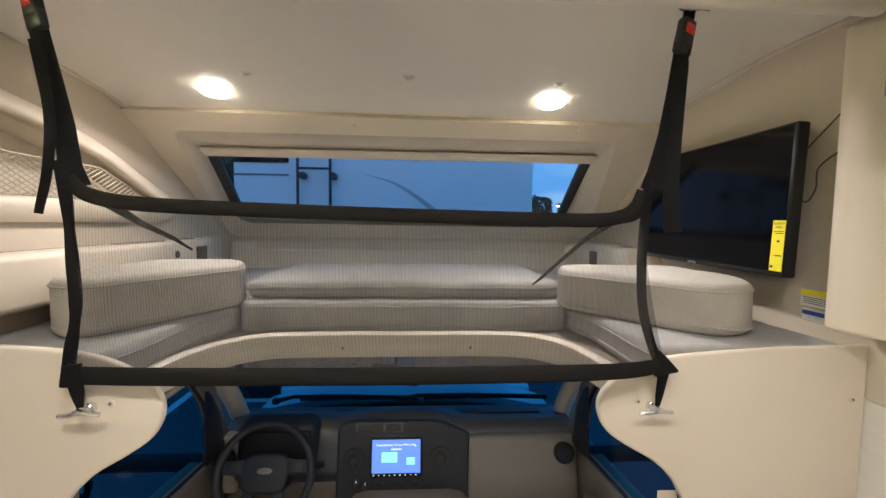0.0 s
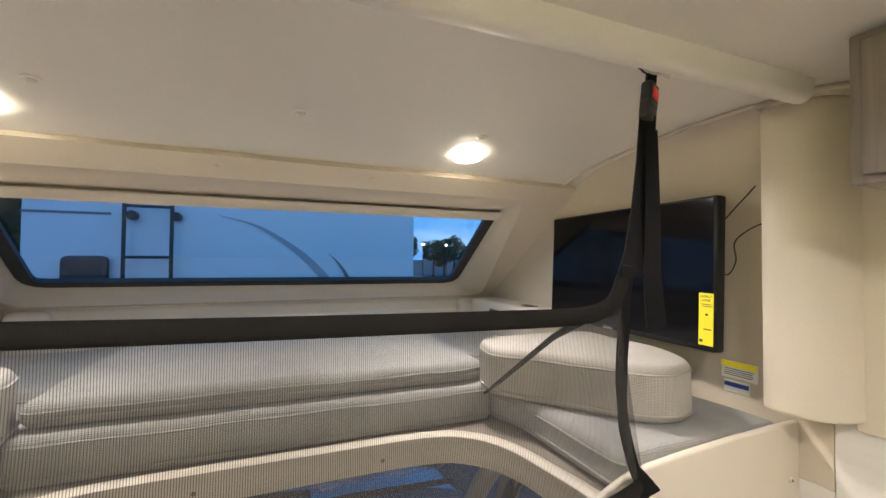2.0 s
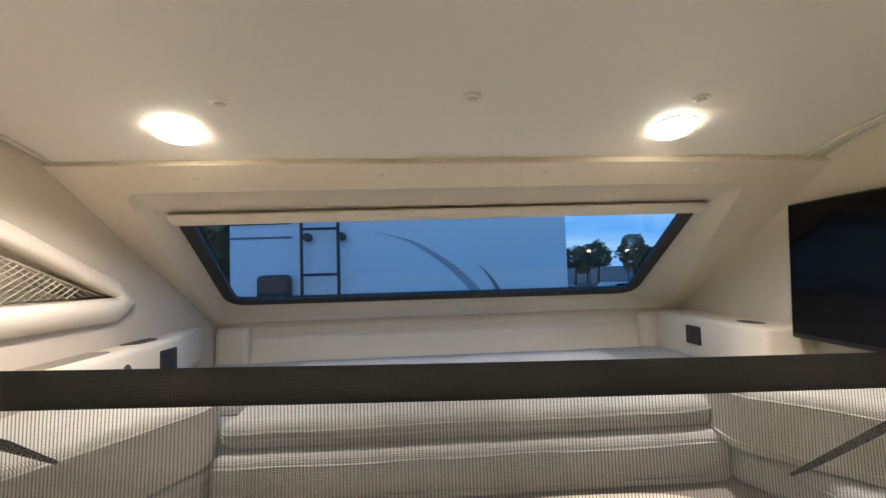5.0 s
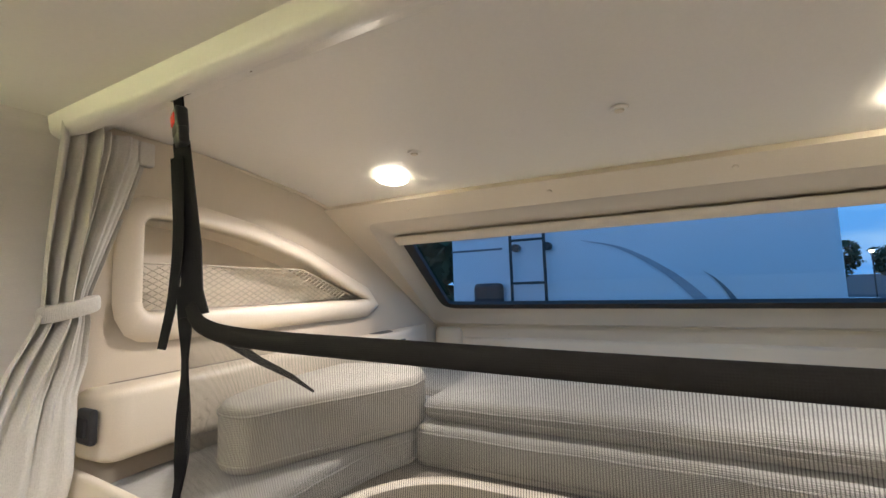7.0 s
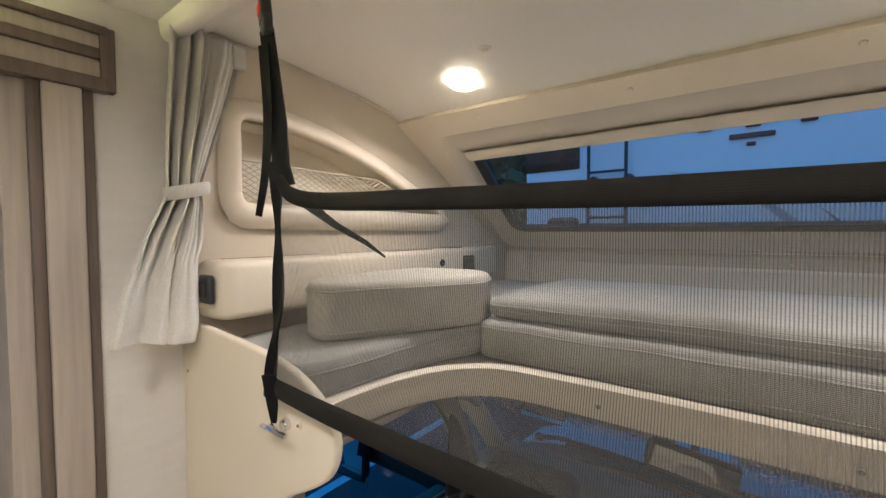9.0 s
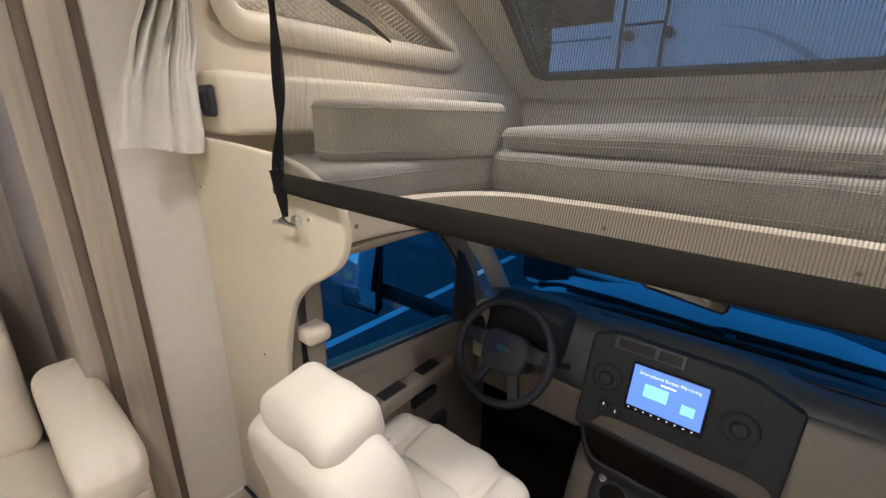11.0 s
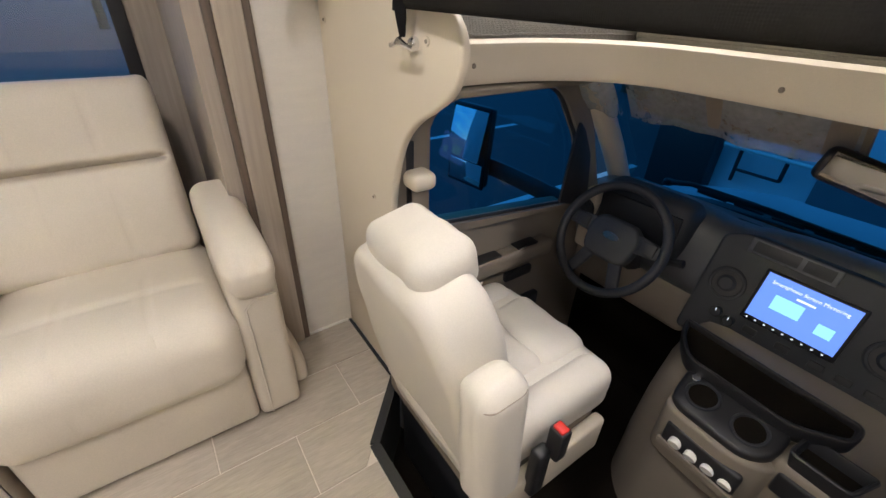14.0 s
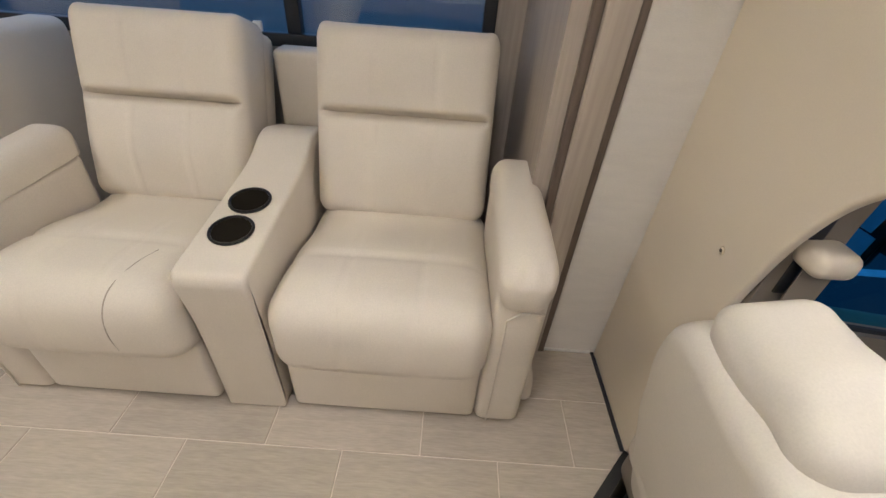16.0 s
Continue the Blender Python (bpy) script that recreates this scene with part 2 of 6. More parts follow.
def thing(name, at, label, category, group="", kind=""):
    ob = new(name)
    ob.empty_display_size = 0.05
    ob.matrix_world = pose(*at)
    ob.matrix_basis = pose(*at)
    bpy.context.view_layer.update()
    return tagged(ob, label, category, group, kind)


def B():
    return bmesh.new()


def place(bm, start, m):
    if m is not None:
        bm.verts.ensure_lookup_table()
        bmesh.ops.transform(bm, matrix=m, verts=bm.verts[start:])


def rbox(bm, lo, hi, r=0.01, n=3, m=None, puff=(0, 0, 0), cuts=(8, 8, 8), shape=None):
    """A box with rounded edges of radius r (n steps); puff swells the faces across x, y, z; shape moves each point, counted from the middle."""
    start = len(bm.verts)
    lo, hi = Vector(lo), Vector(hi)
    c, h = (lo + hi) / 2, (hi - lo) / 2
    r = min(r, *(h * 0.999))
    core = h - Vector((r, r, r))
    soft = any(puff) or shape

    def axis(k):
        a = []
        for i in range(n + 1):
            a.append((-1, -math.cos(i / n * math.pi / 2)))
        if soft:
            for i in range(1, cuts[k]):
                a.append((0, i / cuts[k] * 2 - 1))
        for i in range(n + 1):
            a.append((1, math.sin(i / n * math.pi / 2)))
        return a

    ax = [axis(k) for k in range(3)]

    cache = {}

    def vert(i, j, k):
        key = (i, j, k)
        if key not in cache:
            base, off = [], []
            for q, idx in enumerate((i, j, k)):
                s, u = ax[q][idx]
                base.append(core[q] * (s if s else u))
                off.append(u if s else 0.0)
            o = Vector(off)
            if o.length > 1e-6:
                o = o.normalized() * r
            p = Vector(base) + o
            if soft:
                w = [max(0.0, 1 - (p[q] / h[q]) ** 2) if h[q] else 0 for q in range(3)]
                d = Vector((puff[0] * w[1] * w[2] * (p.x / h.x), puff[1] * w[0] * w[2] * (p.y / h.y), puff[2] * w[0] * w[1] * (p.z / h.z)))
                p = p + d
                if shape:
                    p = p + Vector(shape(p, h))
            cache[key] = bm.verts.new(c + p)
        return cache[key]

    N = [len(a) - 1 for a in ax]
    for q in range(3):
        a, b = [(1, 2), (2, 0), (0, 1)][q]
        for side in (0, N[q]):
            for i in range(N[a]):
                for j in range(N[b]):
                    ids = [(i, j), (i + 1, j), (i + 1, j + 1), (i, j + 1)]
                    vs = []
                    for u, w in ids:
                        t = [0, 0, 0]
                        t[q], t[a], t[b] = side, u, w
                        vs.append(vert(*t))
                    if side == 0:
                        vs.reverse()
                    if len(set(vs)) == 4:
                        try:
                            bm.faces.new(vs)
                        except ValueError:
                            pass
    bmesh.ops.remove_doubles(bm, verts=bm.verts[start:] if start == 0 else [v for v in cache.values()], dist=1e-5)
    place(bm, start, m)
    return bm


def loft(bm, rings, close=True, cap=True):
    """Skins rings of points, each of the same count."""
    rows = [[bm.verts.new(p) for p in ring] for ring in rings]
    k = len(rows[0])
    for a, b in zip(rows, rows[1:]):
        for i in range(k if close else k - 1):
            j = (i + 1) % k
            bm.faces.new((a[i], a[j], b[j], b[i]))
    if cap and close:
        bm.faces.new(list(reversed(rows[0])))
        bm.faces.new(rows[-1])
    return bm


def orient(bm):
    bmesh.ops.recalc_face_normals(bm, faces=bm.faces)
    return bm


def inset(poly, d):
    """Moves a counter-clockwise outline inwards by d."""
    out, k = [], len(poly)
    for i in range(k):
        p, a, b = Vector(poly[i]), Vector(poly[i - 1]), Vector(poly[(i + 1) % k])
        e1, e2 = (p - a).normalized(), (b - p).normalized()
        n1, n2 = Vector((-e1.y, e1.x)), Vector((-e2.y, e2.x))
        n = (n1 + n2)
        n = n.normalized() if n.length > 1e-6 else n1
        out.append(p + n * d / max(0.5, n.dot(n1)))
    return out


def rounded(poly, r, n=5):
    """Rounds the corners of an outline; r is one radius or a list."""
    out, k = [], len(poly)
    for i in range(k):
        p, a, b = Vector(poly[i]), Vector(poly[i - 1]), Vector(poly[(i + 1) % k])
        q = r[i] if isinstance(r, (list, tuple)) else r
        if q <= 0:
            out.append(p)
            continue
        u, v = (a - p), (b - p)
        q = min(q, u.length * 0.49, v.length * 0.49)
        s, e = p + u.normalized() * q, p + v.normalized() * q
        for j in range(n + 1):
            t = j / n
            out.append(s * (1 - t) ** 2 + p * 2 * t * (1 - t) + e * t * t)
    return out


def dense(poly, step=0.04):
    """Adds points along the straight runs of an outline."""
    out = []
    for i, p in enumerate(poly):
        p, q = Vector(p), Vector(poly[(i + 1) % len(poly)])
        k = max(1, int((q - p).length / step))
        out += [p.lerp(q, j / k) for j in range(k)]
    return out


def slab(bm, poly, z0, z1, r=0.01, n=3, m=None, dome=0.0):
    """A plate of the (counter-clockwise) outline between z0 and z1 with edges rounded by r."""
    start = len(bm.verts)
    poly = [Vector(p) for p in poly]
    rings = []
    for i in range(n + 1):
        a = i / n * math.pi / 2
        rings.append([(p.x, p.y, z0 + r - r * math.cos(a)) for p in inset(poly, r - r * math.sin(a))])
    for i in range(n + 1):
        a = i / n * math.pi / 2
        rings.append([(p.x, p.y, z1 - r + r * math.sin(a)) for p in inset(poly, r - r * math.cos(a))])
    if dome:
        c = sum((Vector(p) for p in poly), Vector((0, 0))) / len(poly)
        for s in (0.8, 0.5, 0.2):
            rings.append([((p.x - c.x) * s + c.x, (p.y - c.y) * s + c.y, z1 + dome * (1 - s * s)) for p in inset(poly, r)])
    loft(bm, rings)
    place(bm, start, m)
    return bm


XZ = Matrix(((1, 0, 0, 0), (0, 0, -1, 0), (0, 1, 0, 0), (0, 0, 0, 1)))  # (x, y, z) -> (x, -z, y): outline drawn in x and z
YZ = Matrix(((0, 0, 1, 0), (1, 0, 0, 0), (0, 1, 0, 0), (0, 0, 0, 1)))  # outline drawn in y and z, thickness along x


def tube(bm, path, r, n=8, close=False, flat=None):
    """Sweeps a round (or, with flat=(a, b), oval) section along a path."""
    pts = [Vector(p) for p in path]
    rings, up = [], None
    k = len(pts)
    for i, p in enumerate(pts):
        a = pts[i - 1] if (i or close) else p
        b = pts[(i + 1) % k] if (i < k - 1 or close) else p
        d = (b - a).normalized()
        if up is None:
            up = Vector((0, 0, 1)) if abs(d.z) < 0.9 else Vector((0, 1, 0))
        s = d.cross(up).normalized()
        up = s.cross(d).normalized()
        q = r[i] if isinstance(r, (list, tuple)) else r
        fa, fb = flat if flat else (1, 1)
        rings.append([p + s * q * fa * math.cos(2 * math.pi * j / n) + up * q * fb * math.sin(2 * math.pi * j / n) for j in range(n)])
    if close:
        rows = [[bm.verts.new(p) for p in ring] for ring in rings]
        for a, b in zip(rows, rows[1:] + rows[:1]):
            for i in range(n):
                bm.faces.new((a[i], a[(i + 1) % n], b[(i + 1) % n], b[i]))
    else:
        loft(bm, rings)
    return bm


def smooth_path(pts, n=6):
    """Catmull-Rom through the points."""
    P = [Vector(p) for p in pts]
    P = [2 * P[0] - P[1]] + P + [2 * P[-1] - P[-2]]
    out = []
    for i in range(1, len(P) - 2):
        for j in range(n):
            t = j / n
            a, b, c, d = P[i - 1:i + 3]
            out.append(0.5 * (2 * b + (c - a) * t + (2 * a - 5 * b + 4 * c - d) * t * t + (3 * b - a - 3 * c + d) * t ** 3))
    out.append(P[-2])
    return out


def ribbon(bm, path, wide, across=(1, 0, 0), thick=0.002):
    """A flat strap along a path; wide is one width or a list; across is its width's direction or a list of them."""
    pts = [Vector(p) for p in path]
    rings = []
    for i, p in enumerate(pts):
        d = (pts[min(i + 1, len(pts) - 1)] - pts[max(i - 1, 0)]).normalized()
        a = Vector(across[i]) if isinstance(across, list) else Vector(across)
        a = (a - d * a.dot(d)).normalized()
        nn = d.cross(a)
        w = wide[i] if isinstance(wide, list) else wide
        rings.append([p + a * w / 2 + nn * thick / 2, p - a * w / 2 + nn * thick / 2, p - a * w / 2 - nn * thick / 2, p + a * w / 2 - nn * thick / 2])
    return orient(loft(bm, rings))


def disc(bm, m, r, h, n=24, bevel=0.0):
    """A disc along local z from 0 to h."""
    rings = [[(r * math.cos(a), r * math.sin(a), 0) for a in [2 * math.pi * i / n for i in range(n)]],
             [(r * math.cos(a), r * math.sin(a), h - bevel) for a in [2 * math.pi * i / n for i in range(n)]]]
    if bevel:
        rings.append([((r - bevel) * math.cos(a), (r - bevel) * math.sin(a), h) for a in [2 * math.pi * i / n for i in range(n)]])
    start = len(bm.verts)
    loft(bm, rings)
    place(bm, start, m)
    return bm


def sheet(bm, grid):
    """A surface from rows of points."""
    rows = [[bm.verts.new(p) for p in row] for row in grid]
    for a, b in zip(rows, rows[1:]):
        for i in range(len(a) - 1):
            bm.faces.new((a[i], a[i + 1], b[i + 1], b[i]))
    return bm


def thicken(bm, d):
    orient(bm)
    bmesh.ops.solidify(bm, geom=bm.faces[:], thickness=d)
    return orient(bm)


def fill(bm, loops, depth, axis):
    """A plate with holes: loops of points (first the outline), pushed by the vector depth."""
    edges = []
    for loop in loops:
        vs = [bm.verts.new(p) for p in loop]
        edges += [bm.edges.new((vs[i], vs[(i + 1) % len(vs)])) for i in range(len(vs))]
    got = bmesh.ops.triangle_fill(bm, use_beauty=True, edges=edges, normal=axis)
    faces = [f for f in got["geom"] if isinstance(f, bmesh.types.BMFace)]
    ex = bmesh.ops.extrude_face_region(bm, geom=faces)
    bmesh.ops.translate(bm, vec=depth, verts=[v for v in ex["geom"] if isinstance(v, bmesh.types.BMVert)])
    return orient(bm)


def wall(name, lo, hi, material, label, r=0.002, category="wall"):
    ob = part(name, rbox(B(), lo, hi, r, 1), material, smooth=0)
    return tagged(ob, label, category, kind="structure")


def screw(parent, at, d=(0, -1, 0), r=0.006, material=None):
    m = Matrix.Translation(at) @ Vector(d).to_track_quat("Z", "Y").to_matrix().to_4x4()
    return part("screw_cap", disc(B(), m, r, 0.003, 12, 0.0015), material or MOULD, parent)


def words(parent, text, m, size, material, name="lettering", label=""):
    """Raised letters in the built-in font, lying in the local x and y of m."""
    cv = bpy.data.curves.new(name, "FONT")
    cv.body, cv.size, cv.extrude, cv.align_x = text, size, 0.0002, "CENTER"
    tmp = new("tmp", cv)
    bpy.context.view_layer.update()
    me = bpy.data.meshes.new_from_object(tmp.evaluated_get(bpy.context.evaluated_depsgraph_get()))
    bpy.data.objects.remove(tmp)
    me.transform(m)
    me.materials.clear()
    me.materials.append(material)
    ob = new(name, me)
    ob.parent = parent
    ob.matrix_parent_inverse = parent.matrix_world.inverted()
    return tagged(ob, label) if label else ob


def bell(x, w):
    return math.exp(-(x / w) ** 2)


def ease(a, b, x):
    t = min(max((x - a) / (b - a), 0), 1)
    return t * t * (3 - 2 * t)


def crumple(amount, scale=7.0):
    """A shape for rbox: soft uneven stuffing."""
    def move(p, h):
        q = Vector((p.x / max(h.x, 0.02) * 0.3, p.y, p.z)) * scale + Vector((h.x * 31, h.y * 17, h.z * 11))
        return (amount * noise.noise(q), amount * noise.noise(q + Vector((4, 0, 0))), amount * noise.noise(q + Vector((0, 4, 0))))
    return move

# ---------- the setting ----------
MID = -0.063           # the vehicle's middle line
LEFT, RIGHT = -1.245, 1.222
CEILZ = 2.055
SEAL = 0.645
EDGE = 0.935           # where the coach ends and the cab begins

ceiling = tagged(part("ceiling", rbox(B(), (LEFT - 0.05, -3.0, CEILZ), (RIGHT + 0.05, 0.96, CEILZ + 0.05), 0.002, 1), CEIL, smooth=0), "smooth cream ceiling panel of the motorhome", "ceiling", kind="structure")
wall("wall_rear", (-1.95, -3.05, -0.05), (RIGHT + 0.05, -3.0, CEILZ), PAPER, "plain linen wallpaper closing wall behind")
wall("wall_right", (RIGHT, -3.0, -0.05), (RIGHT + 0.05, 0.953, CEILZ), PAPER, "linen wallpaper side wall of the coach")
wall("wall_right_front", (RIGHT, 0.954, -0.35), (RIGHT + 0.05, 1.06, 1.048), PAPER, "linen wallpaper side wall beside the wing panel")
wall("wall_left", (LEFT - 0.05, SEAL, -0.05), (LEFT, 0.95, CEILZ), PAPER, "narrow strip of pale linen wallpaper beside the slide-out")
wall("wall_left_rear", (LEFT - 0.05, -3.0, -0.05), (LEFT, -1.9, CEILZ), PAPER, "linen wallpaper side wall of the coach")
wall("wall_left_header", (LEFT - 0.05, -1.9, 1.93), (LEFT, SEAL, CEILZ), PAPER, "linen wallpaper above the slide-out opening")

# slide-out room: floor is shared, end wall, back wall with a window
SB, SE = -1.90, 0.60
wall("slide_ceiling", (SB - 0.05, -1.9, 1.88), (LEFT - 0.05, SE + 0.04, 1.93), CEIL, "cream ceiling of the slide-out", category="ceiling")
wall("slide_wall_end", (SB, SE, -0.05), (LEFT - 0.012, SE + 0.06, 1.88), WOOD, "greige wood-grain end wall of the slide-out")
tagged(part("slide_exterior", rbox(B(), (SB - 0.08, SE + 0.062, -0.2), (LEFT - 0.055, SE + 0.075, 2.0), 0.004, 1), RVW), "white outer skin of the slide-out", "wall", kind="structure")
wall("slide_wall_far", (SB, -1.94, -0.05), (LEFT, -1.9, 1.88), WOOD, "greige wood-grain end wall of the slide-out")
WZ0, WZ1, WY0, WY1 = 0.80, 1.50, -1.60, 0.50
b = fill(B(), [[(SB, SE + 0.04, -0.05), (SB, SE + 0.04, 1.88), (SB, -1.94, 1.88), (SB, -1.94, -0.05)],
               [(SB, WY1, WZ0), (SB, WY1, WZ1), (SB, WY0, WZ1), (SB, WY0, WZ0)]], (-0.05, 0, 0), (1, 0, 0))
tagged(part("slide_wall_back", b, WOOD, smooth=0), "greige wood-grain back wall of the slide-out with a wide window", "wall", kind="structure")
win = thing("window_1", (SB, -0.5, WZ0), "dark-framed sliding window behind the recliners", "window", kind="structure")
FR = 0.045
for lo, hi in (((SB - 0.03, WY0, WZ0), (SB + 0.015, WY1, WZ0 + FR)), ((SB - 0.03, WY0, WZ1 - FR), (SB + 0.015, WY1, WZ1)),
               ((SB - 0.03, WY0, WZ0 + FR), (SB + 0.015, WY0 + FR, WZ1 - FR)), ((SB - 0.03, WY1 - FR, WZ0 + FR), (SB + 0.015, WY1, WZ1 - FR)),
               ((SB - 0.03, -0.24, WZ0 + FR), (SB + 0.012, -0.19, WZ1 - FR))):
    part("window_frame", rbox(B(), lo, hi, 0.004, 2), BLACKP, win)
for a, c in ((WY0 + FR, -0.24), (-0.19, WY1 - FR)):
    p = part("pane", rbox(B(), (SB - 0.016, a, WZ0 + FR), (SB - 0.011, c, WZ1 - FR), 0.001, 1), GLASS, win, smooth=0)
    p.visible_shadow = False
for y in (0.34, -0.36):
    part("latch", rbox(B(), (SB + 0.0, y, WZ0 + FR), (SB + 0.02, y + 0.03, WZ0 + FR + 0.035), 0.005, 2), WHITE, win, "small white window latch")
part("sticker", rbox(B(), (SB + 0.0155, -0.02, WZ0 + 0.012), (SB + 0.017, 0.07, WZ0 + 0.026), 0.0003, 1), WHITE, win, "white sticker strip", smooth=0)

# fascia boards round the slide-out opening
fas = thing("slide_fascia", (LEFT, 0.70, 0), "greige wood fascia with dark edge strips framing the slide-out", "trim", kind="structure")
part("edge_strip", rbox(B(), (LEFT - 0.01, 0.735, 0.0), (LEFT + 0.012, 0.757, 1.83), 0.003, 2), WOODD, fas, "dark edge strip")
part("board", rbox(B(), (LEFT - 0.01, 0.665, 0.0), (LEFT + 0.022, 0.735, 1.83), 0.005, 2), WOOD, fas)
part("edge_strip", rbox(B(), (LEFT - 0.01, 0.642, 0.0), (LEFT + 0.012, 0.665, 1.83), 0.003, 2), WOODD, fas, "dark edge strip")
part("head_strip", rbox(B(), (LEFT - 0.01, -1.9, 1.83), (LEFT + 0.03, 0.785, 1.862), 0.003, 2), WOODD, fas, "dark edge strip")
part("head_board", rbox(B(), (LEFT - 0.01, -1.9, 1.862), (LEFT + 0.022, 0.77, 1.905), 0.004, 2), WOOD, fas)
part("head_strip", rbox(B(), (LEFT - 0.01, -1.9, 1.905), (LEFT + 0.03, 0.77, 1.93), 0.003, 2), WOODD, fas, "dark edge strip")
part("head_board", rbox(B(), (LEFT - 0.01, -1.9, 1.93), (LEFT + 0.022, 0.77, 1.965), 0.004, 2), WOOD, fas)
part("head_strip", rbox(B(), (LEFT - 0.01, -1.9, 1.965), (LEFT + 0.03, 0.785, 1.985), 0.003, 2), WOODD, fas, "dark edge strip")
part("end_block", rbox(B(), (LEFT - 0.01, 0.77, 1.832), (LEFT + 0.026, 0.80, 1.984), 0.003, 2), WOODD, fas, "dark end block")

# white floor trim under the wallpaper strip
tagged(part("baseboard", rbox(B(), (LEFT, 0.76, 0.0), (LEFT + 0.006, EDGE - 0.012, 0.012), 0.002, 1), WHITE), "thin white floor trim under the wallpaper strip", "trim", kind="structure")

# ceiling beam between coach and cab-over, with end caps
beam = thing("ceiling_beam", (MID, 0.955, 2.04), "cream moulded trim beam across the ceiling", "trim", kind="structure")
prof = rounded([(0.900, 2.056), (0.906, 2.012), (0.930, 2.003), (0.950, 2.012), (0.962, 2.032), (1.003, 2.042), (1.006, 2.06)], [0, 0.012, 0.012, 0.006, 0.006, 0.004, 0], 3)
b = loft(B(), [[(x, p.x, p.y) for p in prof] for x in (LEFT + 0.003, -0.4, 0.4, 1.056)])
part("moulding", orient(b), CEIL, beam)
for x in (-0.64, 0.0, 0.464, 0.95):
    screw(beam, (x, 0.982, 2.040), (0, 0, -1), 0.005, CHROME)

# cab-over ceiling: nearly flat, bending down towards the front
NOSE = [(0.96, 2.055), (1.25, 2.050), (1.5, 2.022), (1.66, 1.998), (1.76, 1.972), (1.83, 1.950)]


def roof_side(y):
    """Half-width of the cab-over roof from left and right at y."""
    t = min(max((y - 0.96) / 0.87, 0), 1)
    return (LEFT + 0.02) * (1 - t) + -1.183 * t, 1.105 * (1 - t) + 1.045 * t


grid = []
for y, z in smooth_path([(0, *p) for p in NOSE], 4) and [(p.y, p.z) for p in smooth_path([(0, *p) for p in NOSE], 4)]:
    a, c = roof_side(y)
    a, c = a - 0.06, c + 0.18
    grid.append([(a + (c - a) * i / 12, y, z) for i in range(13)])
b = thicken(sheet(B(), grid), 0.02)
bmesh.ops.translate(b, vec=(0, 0, 0.021), verts=b.verts)
cabceil = tagged(part("ceiling_cab_over", b, CEIL), "smooth cream ceiling panel over the bunk, bending down in front", "ceiling", kind="structure")

# thin trim bead along the ceiling's front and side edges
path = [(roof_side(y)[0], y, z - 0.004) for y, z in NOSE] + [(roof_side(y)[1], y, z - 0.004) for y, z in reversed(NOSE)]
tagged(part("ceiling_trim", tube(B(), path, 0.006, 6), PANEL), "cream bead along the bunk ceiling's edge", "trim", kind="structure")

# cab-over side walls
DECK = 1.08
wall_pts_l = [(0.955, 1.05), (2.76, 1.05), (2.76, 1.38), (2.62, 1.47)] + [(y, z) for y, z in reversed(NOSE)]
shelf = rounded([(1.085, 1.580), (2.03, 1.575), (1.90, 1.625), (1.66, 1.73), (1.42, 1.80), (1.22, 1.832), (1.085, 1.832)], [0.03, 0.02, 0.05, 0.05, 0.05, 0.05, 0.03], 4)
b = fill(B(), [[(-1.2, y, z) for y, z in wall_pts_l], [(-1.2, p.x, p.y) for p in shelf]], (-0.03, 0, 0), (1, 0, 0))
wl_ = tagged(part("wall_cab_over_left", b, SIDE, smooth=30), "beige moulded side wall of the bunk with a curved shelf recess", "wall", kind="structure")
grid = [[(-1.2 - d, p.x, p.y) for p in shelf + shelf[:1]] for d in (0, 0.06, 0.14)]
b = sheet(B(), grid)
b.faces.new([v for v in b.verts][2 * (len(shelf) + 1):3 * (len(shelf) + 1) - 1])
part("shelf_recess", orient(b), PANEL, wl_)
frame_rings = []
for off, x in ((0.060, -1.1995), (0.054, -1.190), (0.042, -1.180), (0.026, -1.172), (0.012, -1.170), (0.004, -1.172), (0.0, -1.180), (0.0, -1.2)):
    frame_rings.append([(x + 0.014 * ease(1.62, 1.54, p.y) * min(1, off / 0.014), p.x, p.y - 0.30 * off * ease(1.60, 1.55, p.y)) for p in inset(shelf, -off)])
part("shelf_frame", orient(sheet(B(), [r + r[:1] for r in frame_rings])), MOULD, wl_, smooth=60)

b = B()
rows = []
for i in range(9):
    y = 0.955 + (2.76 - 0.955) * i / 8
    if y <= 1.83:
        zt = np.interp(y, [p[0] for p in NOSE], [p[1] for p in NOSE])
        xt = 1.10
    else:
        zt = 1.95 + (1.42 - 1.95) * (y - 1.83) / (2.76 - 1.83)
        xt = 1.10 + 0.04 * (y - 1.83) / (2.76 - 1.83)
    rows.append([(1.222 + (xt - 1.222) * k ** 5, y, 1.05 + (zt + 0.02 - 1.05) * k) for k in [j / 18 for j in range(19)]])
b = thicken(sheet(b, rows), 0.03)
xs = [v.co.x for v in b.verts]
if max(xs) < 1.245:
    bmesh.ops.translate(b, vec=(0.03, 0, 0), verts=b.verts)
tagged(part("wall_cab_over_right", b, SIDE), "beige liner side wall of the bunk behind the television", "wall", kind="structure")

# front cap: sloping panel with a recessed window
SL = Vector((0, 0.863, -0.505))       # down the slope
NI = Vector((0, -0.505, -0.863))      # into the room
G0 = Vector((0, 2.07, 1.84))          # glass plane


def cap(x, s, d=0.0):
    """A point of the sloping cap: s metres down the slope from the glass's upper edge, d metres into the room."""
    return Vector((x, 0, 0)) + G0 + SL * s + NI * d


